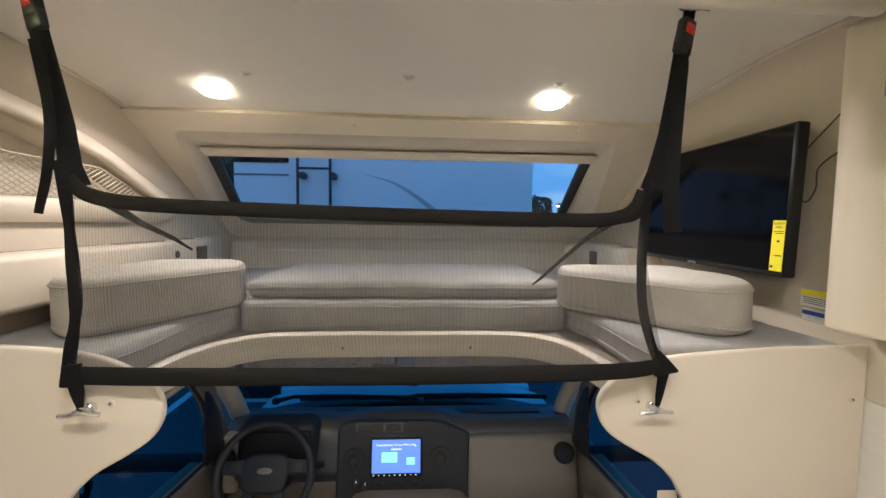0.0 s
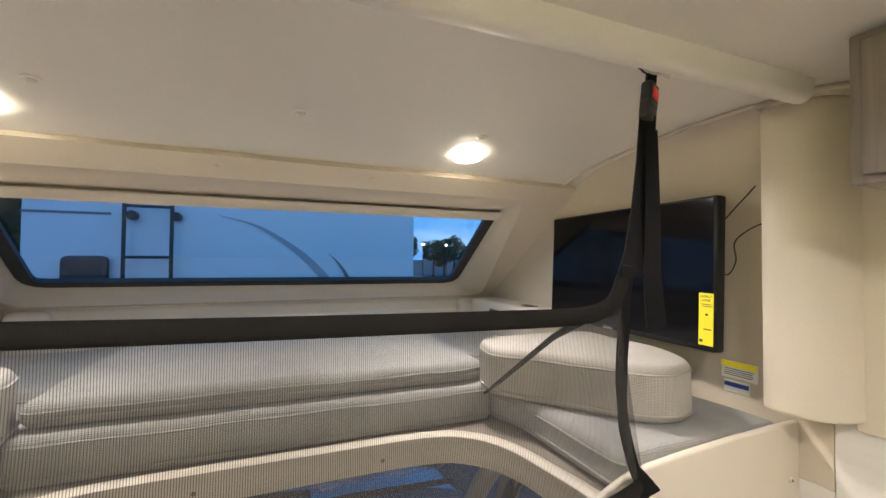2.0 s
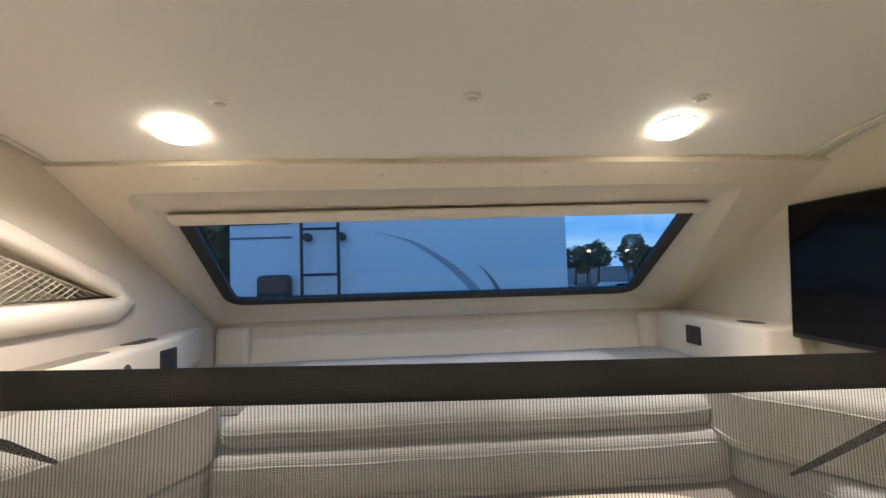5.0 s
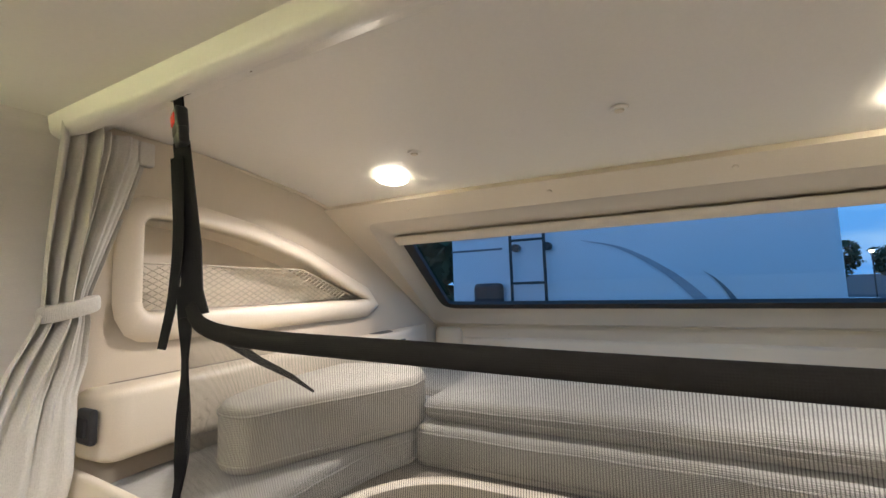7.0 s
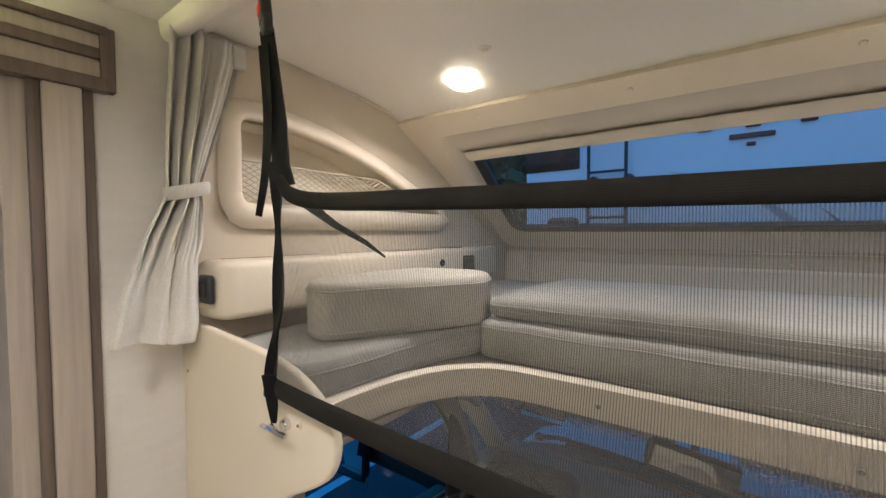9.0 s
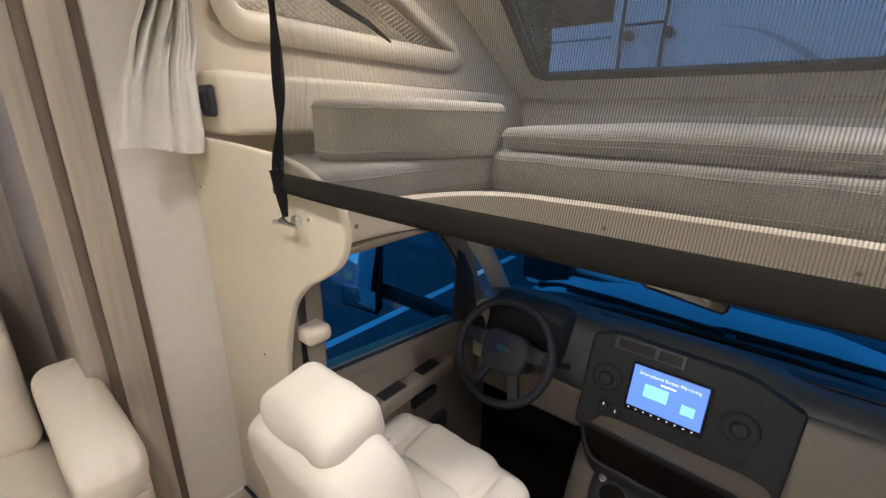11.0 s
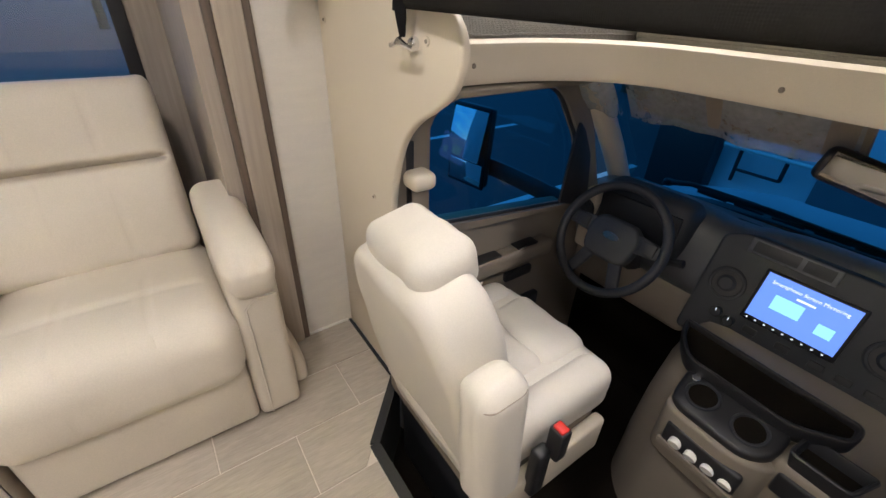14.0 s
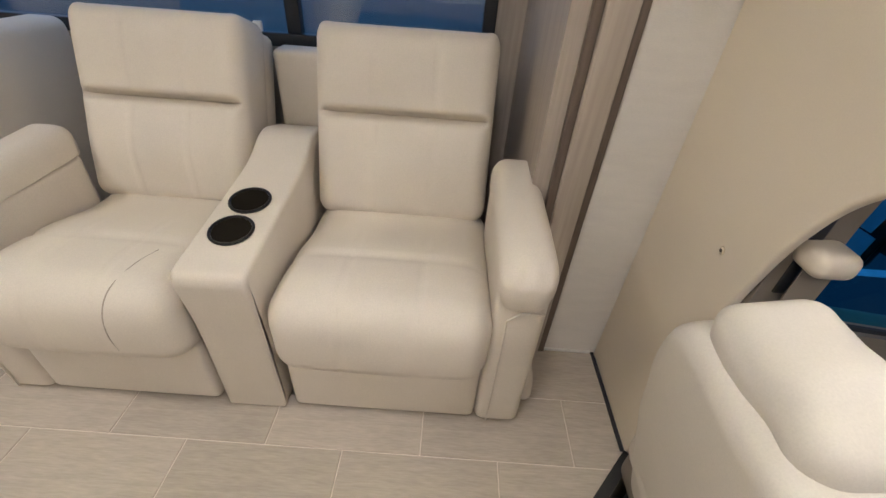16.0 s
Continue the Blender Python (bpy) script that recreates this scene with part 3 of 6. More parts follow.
outer = [cap(-1.225, -0.318, 0.055), cap(-1.225, 0.80, 0.055), cap(1.245, 0.80, 0.055), cap(1.245, -0.285, 0.055)]
hole = rounded([(0.905, -0.19), (1.115, 0.765), (-1.185, 0.765), (-1.06, -0.20)], [0.05, 0.09, 0.09, 0.05], 6)
hole3 = [cap(p.x, p.y, 0.055) for p in hole]
pane2 = rounded([(0.875, -0.02), (0.925, 0.708), (-1.115, 0.690), (-1.02, -0.03)], [0.02, 0.10, 0.10, 0.02], 6)
b = fill(B(), [outer, hole3], -NI * 0.03, NI)
front = tagged(part("wall_cab_over_front", b, MOULD, smooth=30), "beige moulded sloping front cap of the bunk", "wall", kind="structure")
rim = [hole3, [cap(p.x, p.y, 0.045) for p in inset(hole, 0.01)], [cap((p.x + q.x) / 2, (p.y + q.y) / 2, 0.03) for p, q in zip(hole, pane2)],
       [cap(q.x, q.y, 0.012) for q in inset(pane2, -0.02)], [cap(q.x, q.y, -0.01) for q in inset(pane2, -0.003)]]
b = sheet(B(), [r + r[:1] for r in rim])
part("window_recess", orient(b), MOULD, front)
for i, x in enumerate((-0.82, -0.28, 0.22, 0.70)):
    screw(front, cap(x, -0.255, 0.056), NI, 0.008)
# ledge and lower wall below the window
low = [(2.722, 1.392), (2.732, 1.384), (2.735, 1.37), (2.740, 1.325), (2.730, 1.316), (2.727, 1.308), (2.727, 1.26), (2.715, 1.235), (2.715, 1.05)]
b = sheet(B(), [[(-1.2 + (2.42) * i / 10, y, z) for i in range(11)] for y, z in low])
part("lower_wall", thicken(b, -0.02), MOULD, front)
for x in (-0.75, -0.30, 0.15, 0.60):
    screw(front, (x, 2.733, 1.342), (0, -1, 0), 0.008)
for x0, x1 in ((-1.198, -1.03), (0.955, 1.215)):
    part("end_block", rbox(B(), (x0, 2.685, 1.10), (x1, 2.76, 1.385), 0.04, 5), MOULD, front)
# window
w2 = thing("window_2", cap(MID, 0.66), "wide sloping front window over the bunk in a black frame", "window", kind="structure")
inner = inset(pane2, 0.05)
b = fill(B(), [[cap(p.x, p.y, -0.002) for p in pane2], [cap(p.x, p.y, -0.002) for p in inner]], NI * -0.02, NI)
part("window_frame", b, BLACKP, w2, smooth=30)
b = B()
b.faces.new([b.verts.new(cap(p.x, p.y, -0.02)) for p in inset(pane2, 0.02)])
p = part("pane", b, GLASS, w2, smooth=0)
p.visible_shadow = False
b = sheet(B(), [[cap(x, s, d) for x in np.linspace(-1.015, 0.865, 12)] for s, d in ((-0.06, 0.03), (-0.032, 0.034), (0.000, 0.030), (0.004, 0.022), (-0.002, 0.015), (-0.06, 0.012))])
part("shade_valance", orient(b), PANEL, w2, "cream rolled shade along the window's top")

# left armrest console along the wall
cl = thing("bunk_console", (-1.15, 1.6, 1.25), "long beige moulded console with switch and sockets beside the bunk", "console")
poly = rounded([(-1.199, 0.965), (-1.085, 0.975), (-1.095, 1.65), (-1.10, 2.245), (-1.199, 2.60)], [0, 0.05, 0.3, 0.06, 0], 5)
part("body", slab(B(), poly, 1.252, 1.415, 0.022, 4), MOULD, cl)
# Groove and tray are not cut; darker pieces paint in their shade.
part("groove", rbox(B(), (-1.185, 1.02, 1.4135), (-1.175, 1.62, 1.4165), 0.001, 1), TAUPE, cl, "groove shade laid on as a dark strip")
part("tray", slab(B(), rounded([(-1.185, 1.64), (-1.115, 1.64), (-1.115, 1.92), (-1.185, 1.92)], 0.03), 1.4148, 1.4175, 0.001, 1), TAUPE, cl, "tray recess shade laid on as a darker plate")
part("cup_well", slab(B(), rounded([(-1.19, 2.03), (-1.125, 2.06), (-1.125, 2.16), (-1.19, 2.20)], 0.03), 1.4148, 1.417, 0.001, 1), BLACKP, cl, "black recessed cup well")
part("socket_plate", rbox(B(), (-1.104, 2.115, 1.292), (-1.092, 2.21, 1.378), 0.004, 2), BLACKP, cl, "black double socket plate")
part("usb_port", disc(B(), Matrix.Translation((-1.101, 1.95, 1.352)) @ Euler((0, radians(90), 0)).to_matrix().to_4x4(), 0.017, 0.008, 20, 0.003), BLACKP, cl, "round black charging port")
part("switch_plate", rbox(B(), (-1.168, 0.952, 1.30), (-1.105, 0.969, 1.378), 0.008, 3), BLACKP, cl, "black switch plate")
part("rocker", rbox(B(), (-1.155, 0.945, 1.318), (-1.12, 0.955, 1.36), 0.004, 2), RUBBER, cl, "black rocker switch")

cr = thing("corner_console", (1.1, 2.2, 1.25), "beige moulded corner console with sockets beside the bunk", "console")
poly = rounded([(1.219, 2.00), (1.219, 2.66), (1.03, 2.66), (1.045, 2.42), (1.02, 2.14), (1.05, 2.02)], [0, 0, 0, 0.05, 0.05, 0.03], 4)
part("body", slab(B(), poly, 1.20, 1.392, 0.02, 4), MOULD, cr)
part("cup_well", slab(B(), rounded([(1.08, 2.12), (1.14, 2.10), (1.14, 2.22), (1.08, 2.20)], 0.025), 1.3918, 1.394, 0.001, 1), BLACKP, cr, "black recessed cup well")
part("socket_plate", rbox(B(), (1.030, 2.345, 1.27), (1.048, 2.44, 1.35), 0.004, 2), BLACKP, cr, "black double socket plate")
part("usb_port", disc(B(), Matrix.Translation((1.036, 2.19, 1.305)) @ Euler((0, radians(-90), 0)).to_matrix().to_4x4(), 0.017, 0.01, 20, 0.003), BLACKP, cr, "round black charging port")

# bunk deck with a curved step-up cut-out and its moulded rim
arc = [(-0.735, 0.955), (-0.735, 1.15), (-0.715, 1.30), (-0.66, 1.42), (-0.57, 1.50), (-0.44, 1.525), (-0.06, 1.53), (0.32, 1.525), (0.45, 1.475), (0.52, 1.37), (0.55, 1.22), (0.565, 1.13), (0.568, 1.056)]
arc = [(p.x, p.y) for p in smooth_path([(*p, 0) for p in arc], 4)]
def around(off, z):
    out = []
    pts = [Vector(p) for p in arc]
    for i, p in enumerate(pts):
        d = (pts[min(i + 1, len(pts) - 1)] - pts[max(i - 1, 0)]).normalized()
        nn = Vector((-d.y, d.x))
        out.append((p.x + nn.x * off, p.y + nn.y * off, z))
    return out


deck = around(0.014, DECK) + [(0.574, 1.056, DECK), (1.22, 1.056, DECK), (1.22, 2.73, DECK), (-1.2, 2.73, DECK), (-1.2, 0.955, DECK)]
b = fill(B(), [deck], (0, 0, -0.02), (0, 0, 1))
tagged(part("bunk_deck", b, TAUPE, smooth=0), "grey-beige bunk deck with a curved cut-out", "floor", kind="structure")
header = thing("cab_header", (MID, 1.5, 1.0), "curved cream moulding round the opening above the cab", "trim", kind="structure")


prof = [(0.050, 1.082), (0.042, 1.094), (0.026, 1.100), (0.010, 1.099), (0.001, 1.092), (0.002, 1.083), (0.010, 1.070), (0.015, 1.04), (0.018, 1.012), (0.026, 1.000), (0.05, 0.998)]
b = sheet(B(), [around(o, z) for o, z in prof])
part("moulding", thicken(b, 0.004), PANEL, header)
for p, d in (((-0.749, 1.11, 1.045), (1, 0, 0)), ((-0.28, 1.540, 1.04), (0, -1, 0)), ((0.2, 1.540, 1.04), (0, -1, 0))):
    screw(header, p, d, 0.006, TAUPE)

# wing panels that frame the way into the cab
WING_L, WING_R = 0.937, 1.028      # their faces towards the coach
scallop = [(-0.880, 0.0), (-0.880, 0.30), (-0.866, 0.56), (-0.846, 0.70), (-0.820, 0.80), (-0.782, 0.88), (-0.725, 0.938), (-0.655, 0.980), (-0.598, 1.022), (-0.572, 1.072), (-0.574, 1.115), (-0.598, 1.150), (-0.650, 1.187), (-0.735, 1.217), (-0.860, 1.232), (-1.08, 1.245)]
scallop = [(p.x, p.y) for p in smooth_path([(*p, 0) for p in scallop], 4)]


def wing(name, poly, face_y, label):
    th = thing(name, (sum(p[0] for p in poly) / len(poly), face_y + 0.02, 0), label, "panel", kind="structure")
    b = slab(B(), poly, -0.022, 0.0, 0.007, 3, Matrix.Translation((0, face_y, 0)) @ XZ)
    part("panel", orient(b), PANEL, th)
    return th


lp = [(LEFT + 0.002, 0.0)] + scallop + [(LEFT + 0.002, 1.250)]
wing_l = wing("wing_panel", lp, WING_L, "cream panel with a scalloped edge beside the driver's seat")
rp = [(2 * MID + 0.03 - x, z - 0.052 * ease(0.25, 1.0, z)) for x, z in scallop]
rp = [(RIGHT - 0.002, 1.198)] + list(reversed(rp)) + [(RIGHT - 0.002, 0.0)]
wing_r = wing("wing_panel", rp, WING_R, "cream panel with a scalloped edge beside the passenger's seat")
for th, y, pts in ((wing_l, WING_L, ((-0.680, 1.106), (-0.948, 0.680), (-1.20, 1.112))), (wing_r, WING_R, ((0.580, 1.053), (1.180, 1.050), (0.85, 0.64)))):
    for x, z in pts:
        screw(th, (x, y - 0.0005, z), (0, -1, 0), 0.009, MOULD)
        screw(th, (x, y - 0.0030, z), (0, -1, 0), 0.004, TAUPE)
tagged(part("floor_seal", rbox(B(), (LEFT + 0.003, WING_L - 0.012, 0.001), (-0.885, WING_L - 0.001, 0.006), 0.001, 1), RUBBER), "black sealing line along the floor's edge", "trim", kind="structure")

# rounded corner cover at the right end of the beam
poly = rounded([(1.221, 0.885), (1.221, 1.05), (1.106, 1.05), (1.096, 1.02), (1.104, 0.952), (1.150, 0.905)], [0, 0, 0.005, 0.012, 0.03, 0.05], 5)
cc = thing("corner_cover", (1.13, 0.95, 1.24), "tall rounded beige corner cover beside the bunk", "cover")
part("shell", slab(B(), poly, 1.240, 2.038, 0.014, 3), MOULD, cc)
part("wall_flange", rbox(B(), (1.211, 0.800, 1.222), (1.2215, 0.905, 2.036), 0.005, 2), MOULD, cc)
part("top_flange", slab(B(), rounded([(1.221, 0.80), (1.221, 1.056), (1.092, 1.056), (1.085, 0.945), (1.125, 0.885), (1.185, 0.84)], [0, 0, 0.01, 0.03, 0.04, 0.04], 4), 2.036, 2.054, 0.006, 2), SIDE, cc, "flared top flange")
for z in (1.29, 1.46):
    screw(cc, (1.2105, 0.83, z), (-1, 0, 0), 0.005, MOULD)

# upper cabinet on the right wall
ub = thing("upper_cabinet", (1.02, 0.2, 1.80), "greige wood upper cabinet under the ceiling", "cabinet")
part("body", rbox(B(), (0.90, -0.9, 1.772), (RIGHT - 0.001, 0.772, CEILZ - 0.002), 0.003, 2), CABW, ub)
for y in (-0.88, -0.33, 0.22):
    d = part("door", rbox(B(), (0.884, y, 1.787), (0.899, y + 0.53, CEILZ - 0.02), 0.004, 2), CABW, ub)
    part("handle", tube(B(), [(0.884, y + 0.2, 1.84), (0.862, y + 0.205, 1.84), (0.862, y + 0.325, 1.84), (0.884, y + 0.33, 1.84)], 0.004, 6), CHROME, d, "chrome bar handle")

ls = thing("led_strip", (LEFT + 0.02, -0.6, 1.99), "glowing LED strip above the slide-out fascia", "light strip")
part("channel", rbox(B(), (LEFT + 0.001, -1.85, 1.990), (LEFT + 0.022, 0.60, 2.004), 0.002, 1), CEIL, ls)
part("diffuser", rbox(B(), (LEFT + 0.003, -1.84, 2.004), (LEFT + 0.020, 0.59, 2.009), 0.002, 1), STRIPG, ls, "glowing strip diffuser")

# ---------- bunk: mattress and cushions ----------


def cushion(name, poly, z0, z1, r, label, material, dome=0.012, category="cushion", group=""):
    c = sum((Vector(p) for p in poly), Vector((0, 0))) / len(poly)
    th = thing(name, (c.x, c.y, z0), label, category, group)
    poly = dense(poly)
    b = orient(slab(B(), poly, z0, z1, r, 5, None, dome))
    for v in b.verts:
        k = ease(z0 + 0.02, z0 + 0.05, v.co.z)
        v.co += Vector((noise.noise(v.co * 9), noise.noise(v.co * 9 + Vector((5, 0, 0))), 0.7 * noise.noise(v.co * 7 + Vector((0, 7, 0))))) * 0.006 * k
    part("cover", b, material, th)
    for z in (z0 + r, z1 - r):
        part("piping", tube(B(), [(p.x + 0.006 * noise.noise(Vector((p.x, p.y, z)) * 9), p.y + 0.006 * noise.noise(Vector((p.x, p.y, z)) * 9 + Vector((5, 0, 0))), z + 0.004 * noise.noise(Vector((p.x, p.y, z)) * 7 + Vector((0, 7, 0)))) for p in inset(poly, -0.0015)], 0.003, 6, True), material, th)
    return th


cushion("mattress_section", rounded([(0.640, 1.065), (1.212, 1.065), (1.212, 2.005), (0.60, 2.005), (0.60, 1.60), (0.635, 1.50)], [0.05, 0.03, 0.02, 0.02, 0.01, 0.05]), 1.082, 1.185, 0.026, "grey woven mattress section on the bunk deck", GREYF, 0.006, "mattress", "bunk mattress sections")
cushion("mattress_section", rounded([(-1.195, 0.975), (-0.80, 0.990), (-0.765, 1.06), (-0.750, 1.45), (-0.690, 1.60), (-0.690, 2.005), (-1.195, 2.005)], [0.03, 0.05, 0.05, 0.10, 0.02, 0.02, 0.02]), 1.082, 1.185, 0.026, "grey woven mattress section on the bunk deck", GREYF, 0.006, "mattress", "bunk mattress sections")
cushion("mattress_section", rounded([(-0.68, 1.60), (0.59, 1.60), (0.59, 2.01), (1.212, 2.01), (1.212, 2.71), (-1.195, 2.71), (-1.195, 2.01), (-0.68, 2.01)], 0.02), 1.082, 1.208, 0.024, "grey woven mattress section across the bunk's front", GREYF, 0.004, "mattress", "bunk mattress sections")
cushion("bunk_cushion", rounded([(-0.665, 1.625), (0.575, 1.625), (0.575, 2.30), (-0.665, 2.30)], 0.04), 1.212, 1.282, 0.026, "long flat grey woven cushion across the bunk", GREYF, 0.020)
qr = [(0.548, 1.54), (0.83, 1.165), (0.92, 1.138), (1.02, 1.175), (1.085, 1.33), (1.09, 1.70), (0.70, 1.72), (0.57, 1.68)]
ql = [(-0.668, 1.600), (-0.695, 1.72), (-0.80, 1.76), (-1.075, 1.74), (-1.07, 1.34), (-1.03, 1.20), (-0.965, 1.150), (-0.885, 1.150)]
cushion("wedge_cushion", rounded(qr, [0.04, 0.10, 0.06, 0.08, 0.12, 0.06, 0.06, 0.06]), 1.188, 1.345, 0.024, "thick cream wedge cushion with a rounded end", CREAMF, 0.010, group="wedge cushions")
cushion("wedge_cushion", rounded(ql, [0.03, 0.05, 0.05, 0.06, 0.10, 0.06, 0.05, 0.09]), 1.188, 1.352, 0.024, "thick cream wedge cushion with a rounded end", CREAMF, 0.010, group="wedge cushions")

# ---------- shelf net ----------
sn = thing("shelf_net", (-1.21, 1.5, 1.58), "knotted beige string net across the wall shelf", "net")
b = B()


def shelf_top(y):
    return float(np.interp(y, [1.085, 1.22, 1.42, 1.66, 1.90, 2.03], [1.715, 1.715, 1.71, 1.71, 1.62, 1.575])) - 0.004


for sgn in (1, -1):
    for k in range(-6, 44):
        pts = []
        for j in range(60):
            y = 1.09 + 0.94 * j / 59
            z = 1.585 + sgn * (y - 1.09 - k * 0.032) * 0.55 + (0.11 if sgn < 0 else -0.0)
            if 1.582 <= z <= shelf_top(y):
                pts.append((-1.212 + 0.004 * sgn, y, z))
        if len(pts) > 3:
            tube(b, [pts[0], pts[len(pts) // 2], pts[-1]], 0.0017, 4)
part("string_mesh", b, CORD, sn)
part("top_cord", tube(B(), [(-1.212, y, shelf_top(y)) for y in np.linspace(1.09, 2.0, 20)], 0.003, 6), CORD, sn)

# ---------- safety net with its straps ----------
net = thing("bunk_safety_net", (MID, 0.96, 1.14), "charcoal mesh safety net with webbing bands across the bunk", "safety net")
TOPL = [(-0.758, 0.950, 1.60), (-0.715, 0.950, 1.566), (-0.60, 0.952, 1.548), (-0.30, 0.955, 1.538), (-0.05, 0.956, 1.532), (0.25, 0.956, 1.527), (0.42, 0.957, 1.526), (0.485, 0.958, 1.537), (0.515, 0.958, 1.560), (0.530, 0.957, 1.595)]
BOTL = [(-0.755, 0.918, 1.178), (-0.70, 0.912, 1.178), (-0.50, 0.900, 1.178), (-0.10, 0.893, 1.178), (0.30, 0.915, 1.172), (0.52, 0.968, 1.158), (0.635, 1.000, 1.162)]
tp, bt = smooth_path(TOPL, 6), smooth_path(BOTL, 6)


def along(path, x):
    xs = [p.x for p in path]
    return np.interp(x, xs, [p.y for p in path]), np.interp(x, xs, [p.z for p in path])


rows = []
for j in range(15):
    k = j / 14
    row = []
    for i in range(41):
        xt, xb = -0.755 + (0.528 + 0.755) * i / 40, -0.755 + (0.628 + 0.755) * i / 40
        yt, zt = along(tp, xt)
        yb, zb = along(bt, xb)
        bow = 0.02 * math.sin(math.pi * k) * math.sin(math.pi * i / 40)
        rip = 0.004 * math.sin(i * 0.9 + 2 * k) * math.sin(math.pi * k)
        row.append((xb + (xt - xb) * k + 0.012 * math.sin(math.pi * k) * (1 if i == 0 else -1 if i == 40 else 0), yb + (yt - yb) * k + bow + rip, zb + (zt - zb) * k))
    rows.append(row)
part("mesh_cloth", sheet(B(), rows), NET, net, "see-through charcoal mesh cloth")
part("top_band", tube(B(), tp, 0.0165, 12, False, (0.42, 1.0)), BAND, net, "charcoal top band")
part("bottom_band", tube(B(), bt, 0.0205, 12, False, (0.32, 1.0)), BAND, net, "charcoal bottom band")
part("side_band", ribbon(B(), smooth_path([(-0.772, 0.947, 1.64), (-0.760, 0.945, 1.55), (-0.748, 0.938, 1.42), (-0.738, 0.928, 1.32), (-0.745, 0.918, 1.23), (-0.752, 0.914, 1.165)]), 0.024, [(1, 0.3 + 0.5 * math.sin(q * 0.55), 0) for q in range(31)], 0.004), WEB, net)
part("side_band", ribbon(B(), smooth_path([(0.540, 0.952, 1.62), (0.540, 0.965, 1.50), (0.546, 0.978, 1.40), (0.560, 0.986, 1.30), (0.590, 0.991, 1.21), (0.620, 0.995, 1.150)]), 0.022, [(1, -0.5 + 0.5 * math.sin(q * 0.5), 0) for q in range(31)], 0.004), WEB, net)
part("corner_patch", orient(slab(B(), rounded([(-0.768, 1.152), (-0.722, 1.152), (-0.735, 1.195), (-0.757, 1.215)], 0.006, 2), -0.003, 0.003, 0.001, 1, Matrix.Translation((0, 0.913, 0)) @ XZ)), WEB, net)
part("corner_patch", orient(slab(B(), rounded([(0.598, 1.132), (0.664, 1.146), (0.632, 1.180), (0.606, 1.205)], 0.006, 2), -0.003, 0.003, 0.001, 1, Matrix.Translation((0, 0.990, 0)) @ XZ)), WEB, net)


def strap(side, hook, low, foot, tail, tail_wide, wing_y):
    """Upper strap with buckle, loose tail, and the lower strap with its snap hook."""
    hx, hy, hz = hook
    top = Vector((hx, hy, hz - 0.01))
    lo = Vector(low)
    d = (lo - top)
    at = lambda k, e=(0, 0, 0): top + d * k + Vector(e)
    part("upper_strap", ribbon(B(), [at(0.22), at(0.45, (0.004, 0, 0)), at(0.7, (0.006, 0.003, 0)), at(0.9), at(1.0)], [0.034, 0.036, 0.036, 0.042, 0.058], (1, -0.45 * side, 0), 0.003), WEB, net)
    part("loose_tail", ribbon(B(), smooth_path([at(0.30, (0.005 * side, -0.008, 0))] + [Vector(t) for t in tail]), [tail_wide[0] + (tail_wide[1] - tail_wide[0]) * q / 18 for q in range(19)], (1, -0.5 * side, 0), 0.003), WEB, net)
    part("loop", ribbon(B(), [at(0.0), at(0.08)], 0.026, (1, 0, 0), 0.006), WEB, net)
    zx = -d.normalized()
    xx = (Vector((1, 0.35 * side, 0)) - zx * zx.dot(Vector((1, 0.35 * side, 0)))).normalized()
    q = Matrix((xx, zx.cross(xx), zx)).transposed().to_4x4()
    m = Matrix.Translation(at(0.125)) @ q
    bk = part("buckle", rbox(B(), (-0.021, -0.012, -0.03), (0.021, 0.012, 0.03), 0.007, 3, m), BLACKP, net, "black plastic seat-belt buckle")
    part("release_button", rbox(B(), (-0.013, -0.0145, -0.008), (0.013, -0.0105, 0.016), 0.003, 2, m), RED, bk, "red release button")
    m2 = Matrix.Translation(at(0.20)) @ q
    tg = part("tongue", rbox(B(), (-0.023, -0.010, -0.022), (0.023, 0.010, 0.018), 0.005, 2, m2), BLACKP, net)
    part("latch_plate", rbox(B(), (-0.019, -0.003, 0.015), (0.019, 0.003, 0.035), 0.001, 1, m2), CHROME, tg, "chrome latch plate")
    hk = part("ceiling_hook", tube(B(), [(hx - 0.035, hy, hz), (hx - 0.02, hy, hz - 0.008), (hx + 0.0, hy, hz - 0.01), (hx + 0.025, hy - 0.004, hz - 0.006), (hx + 0.045, hy - 0.006, hz - 0.010)], 0.005, 8), CHROME, net, "chrome ceiling hook")
    fx, fy, fz = foot
    part("lower_strap", ribbon(B(), [(fx + 0.012 * side, fy - 0.012, fz + 0.105), (fx + 0.004 * side, fy - 0.010, fz + 0.04), (fx, fy - 0.010, fz + 0.010)], [0.036, 0.024, 0.012], (1, 0.3, 0), 0.004), WEB, net)
    part("snap_hook", tube(B(), [(fx - 0.045, fy - 0.01, fz - 0.008), (fx - 0.02, fy - 0.016, fz - 0.004), (fx, fy - 0.018, fz + 0.004), (fx + 0.02, fy - 0.016, fz - 0.002), (fx + 0.04, fy - 0.01, fz - 0.006)], [0.006, 0.005, 0.008, 0.005, 0.006], 8), CHROME, net, "chrome snap hook")
    part("hook_base", disc(B(), Matrix.Translation((fx, wing_y, fz - 0.002)) @ Euler((radians(90), 0, 0)).to_matrix().to_4x4(), 0.013, 0.014, 16, 0.003), CHROME, net, "chrome hook base")


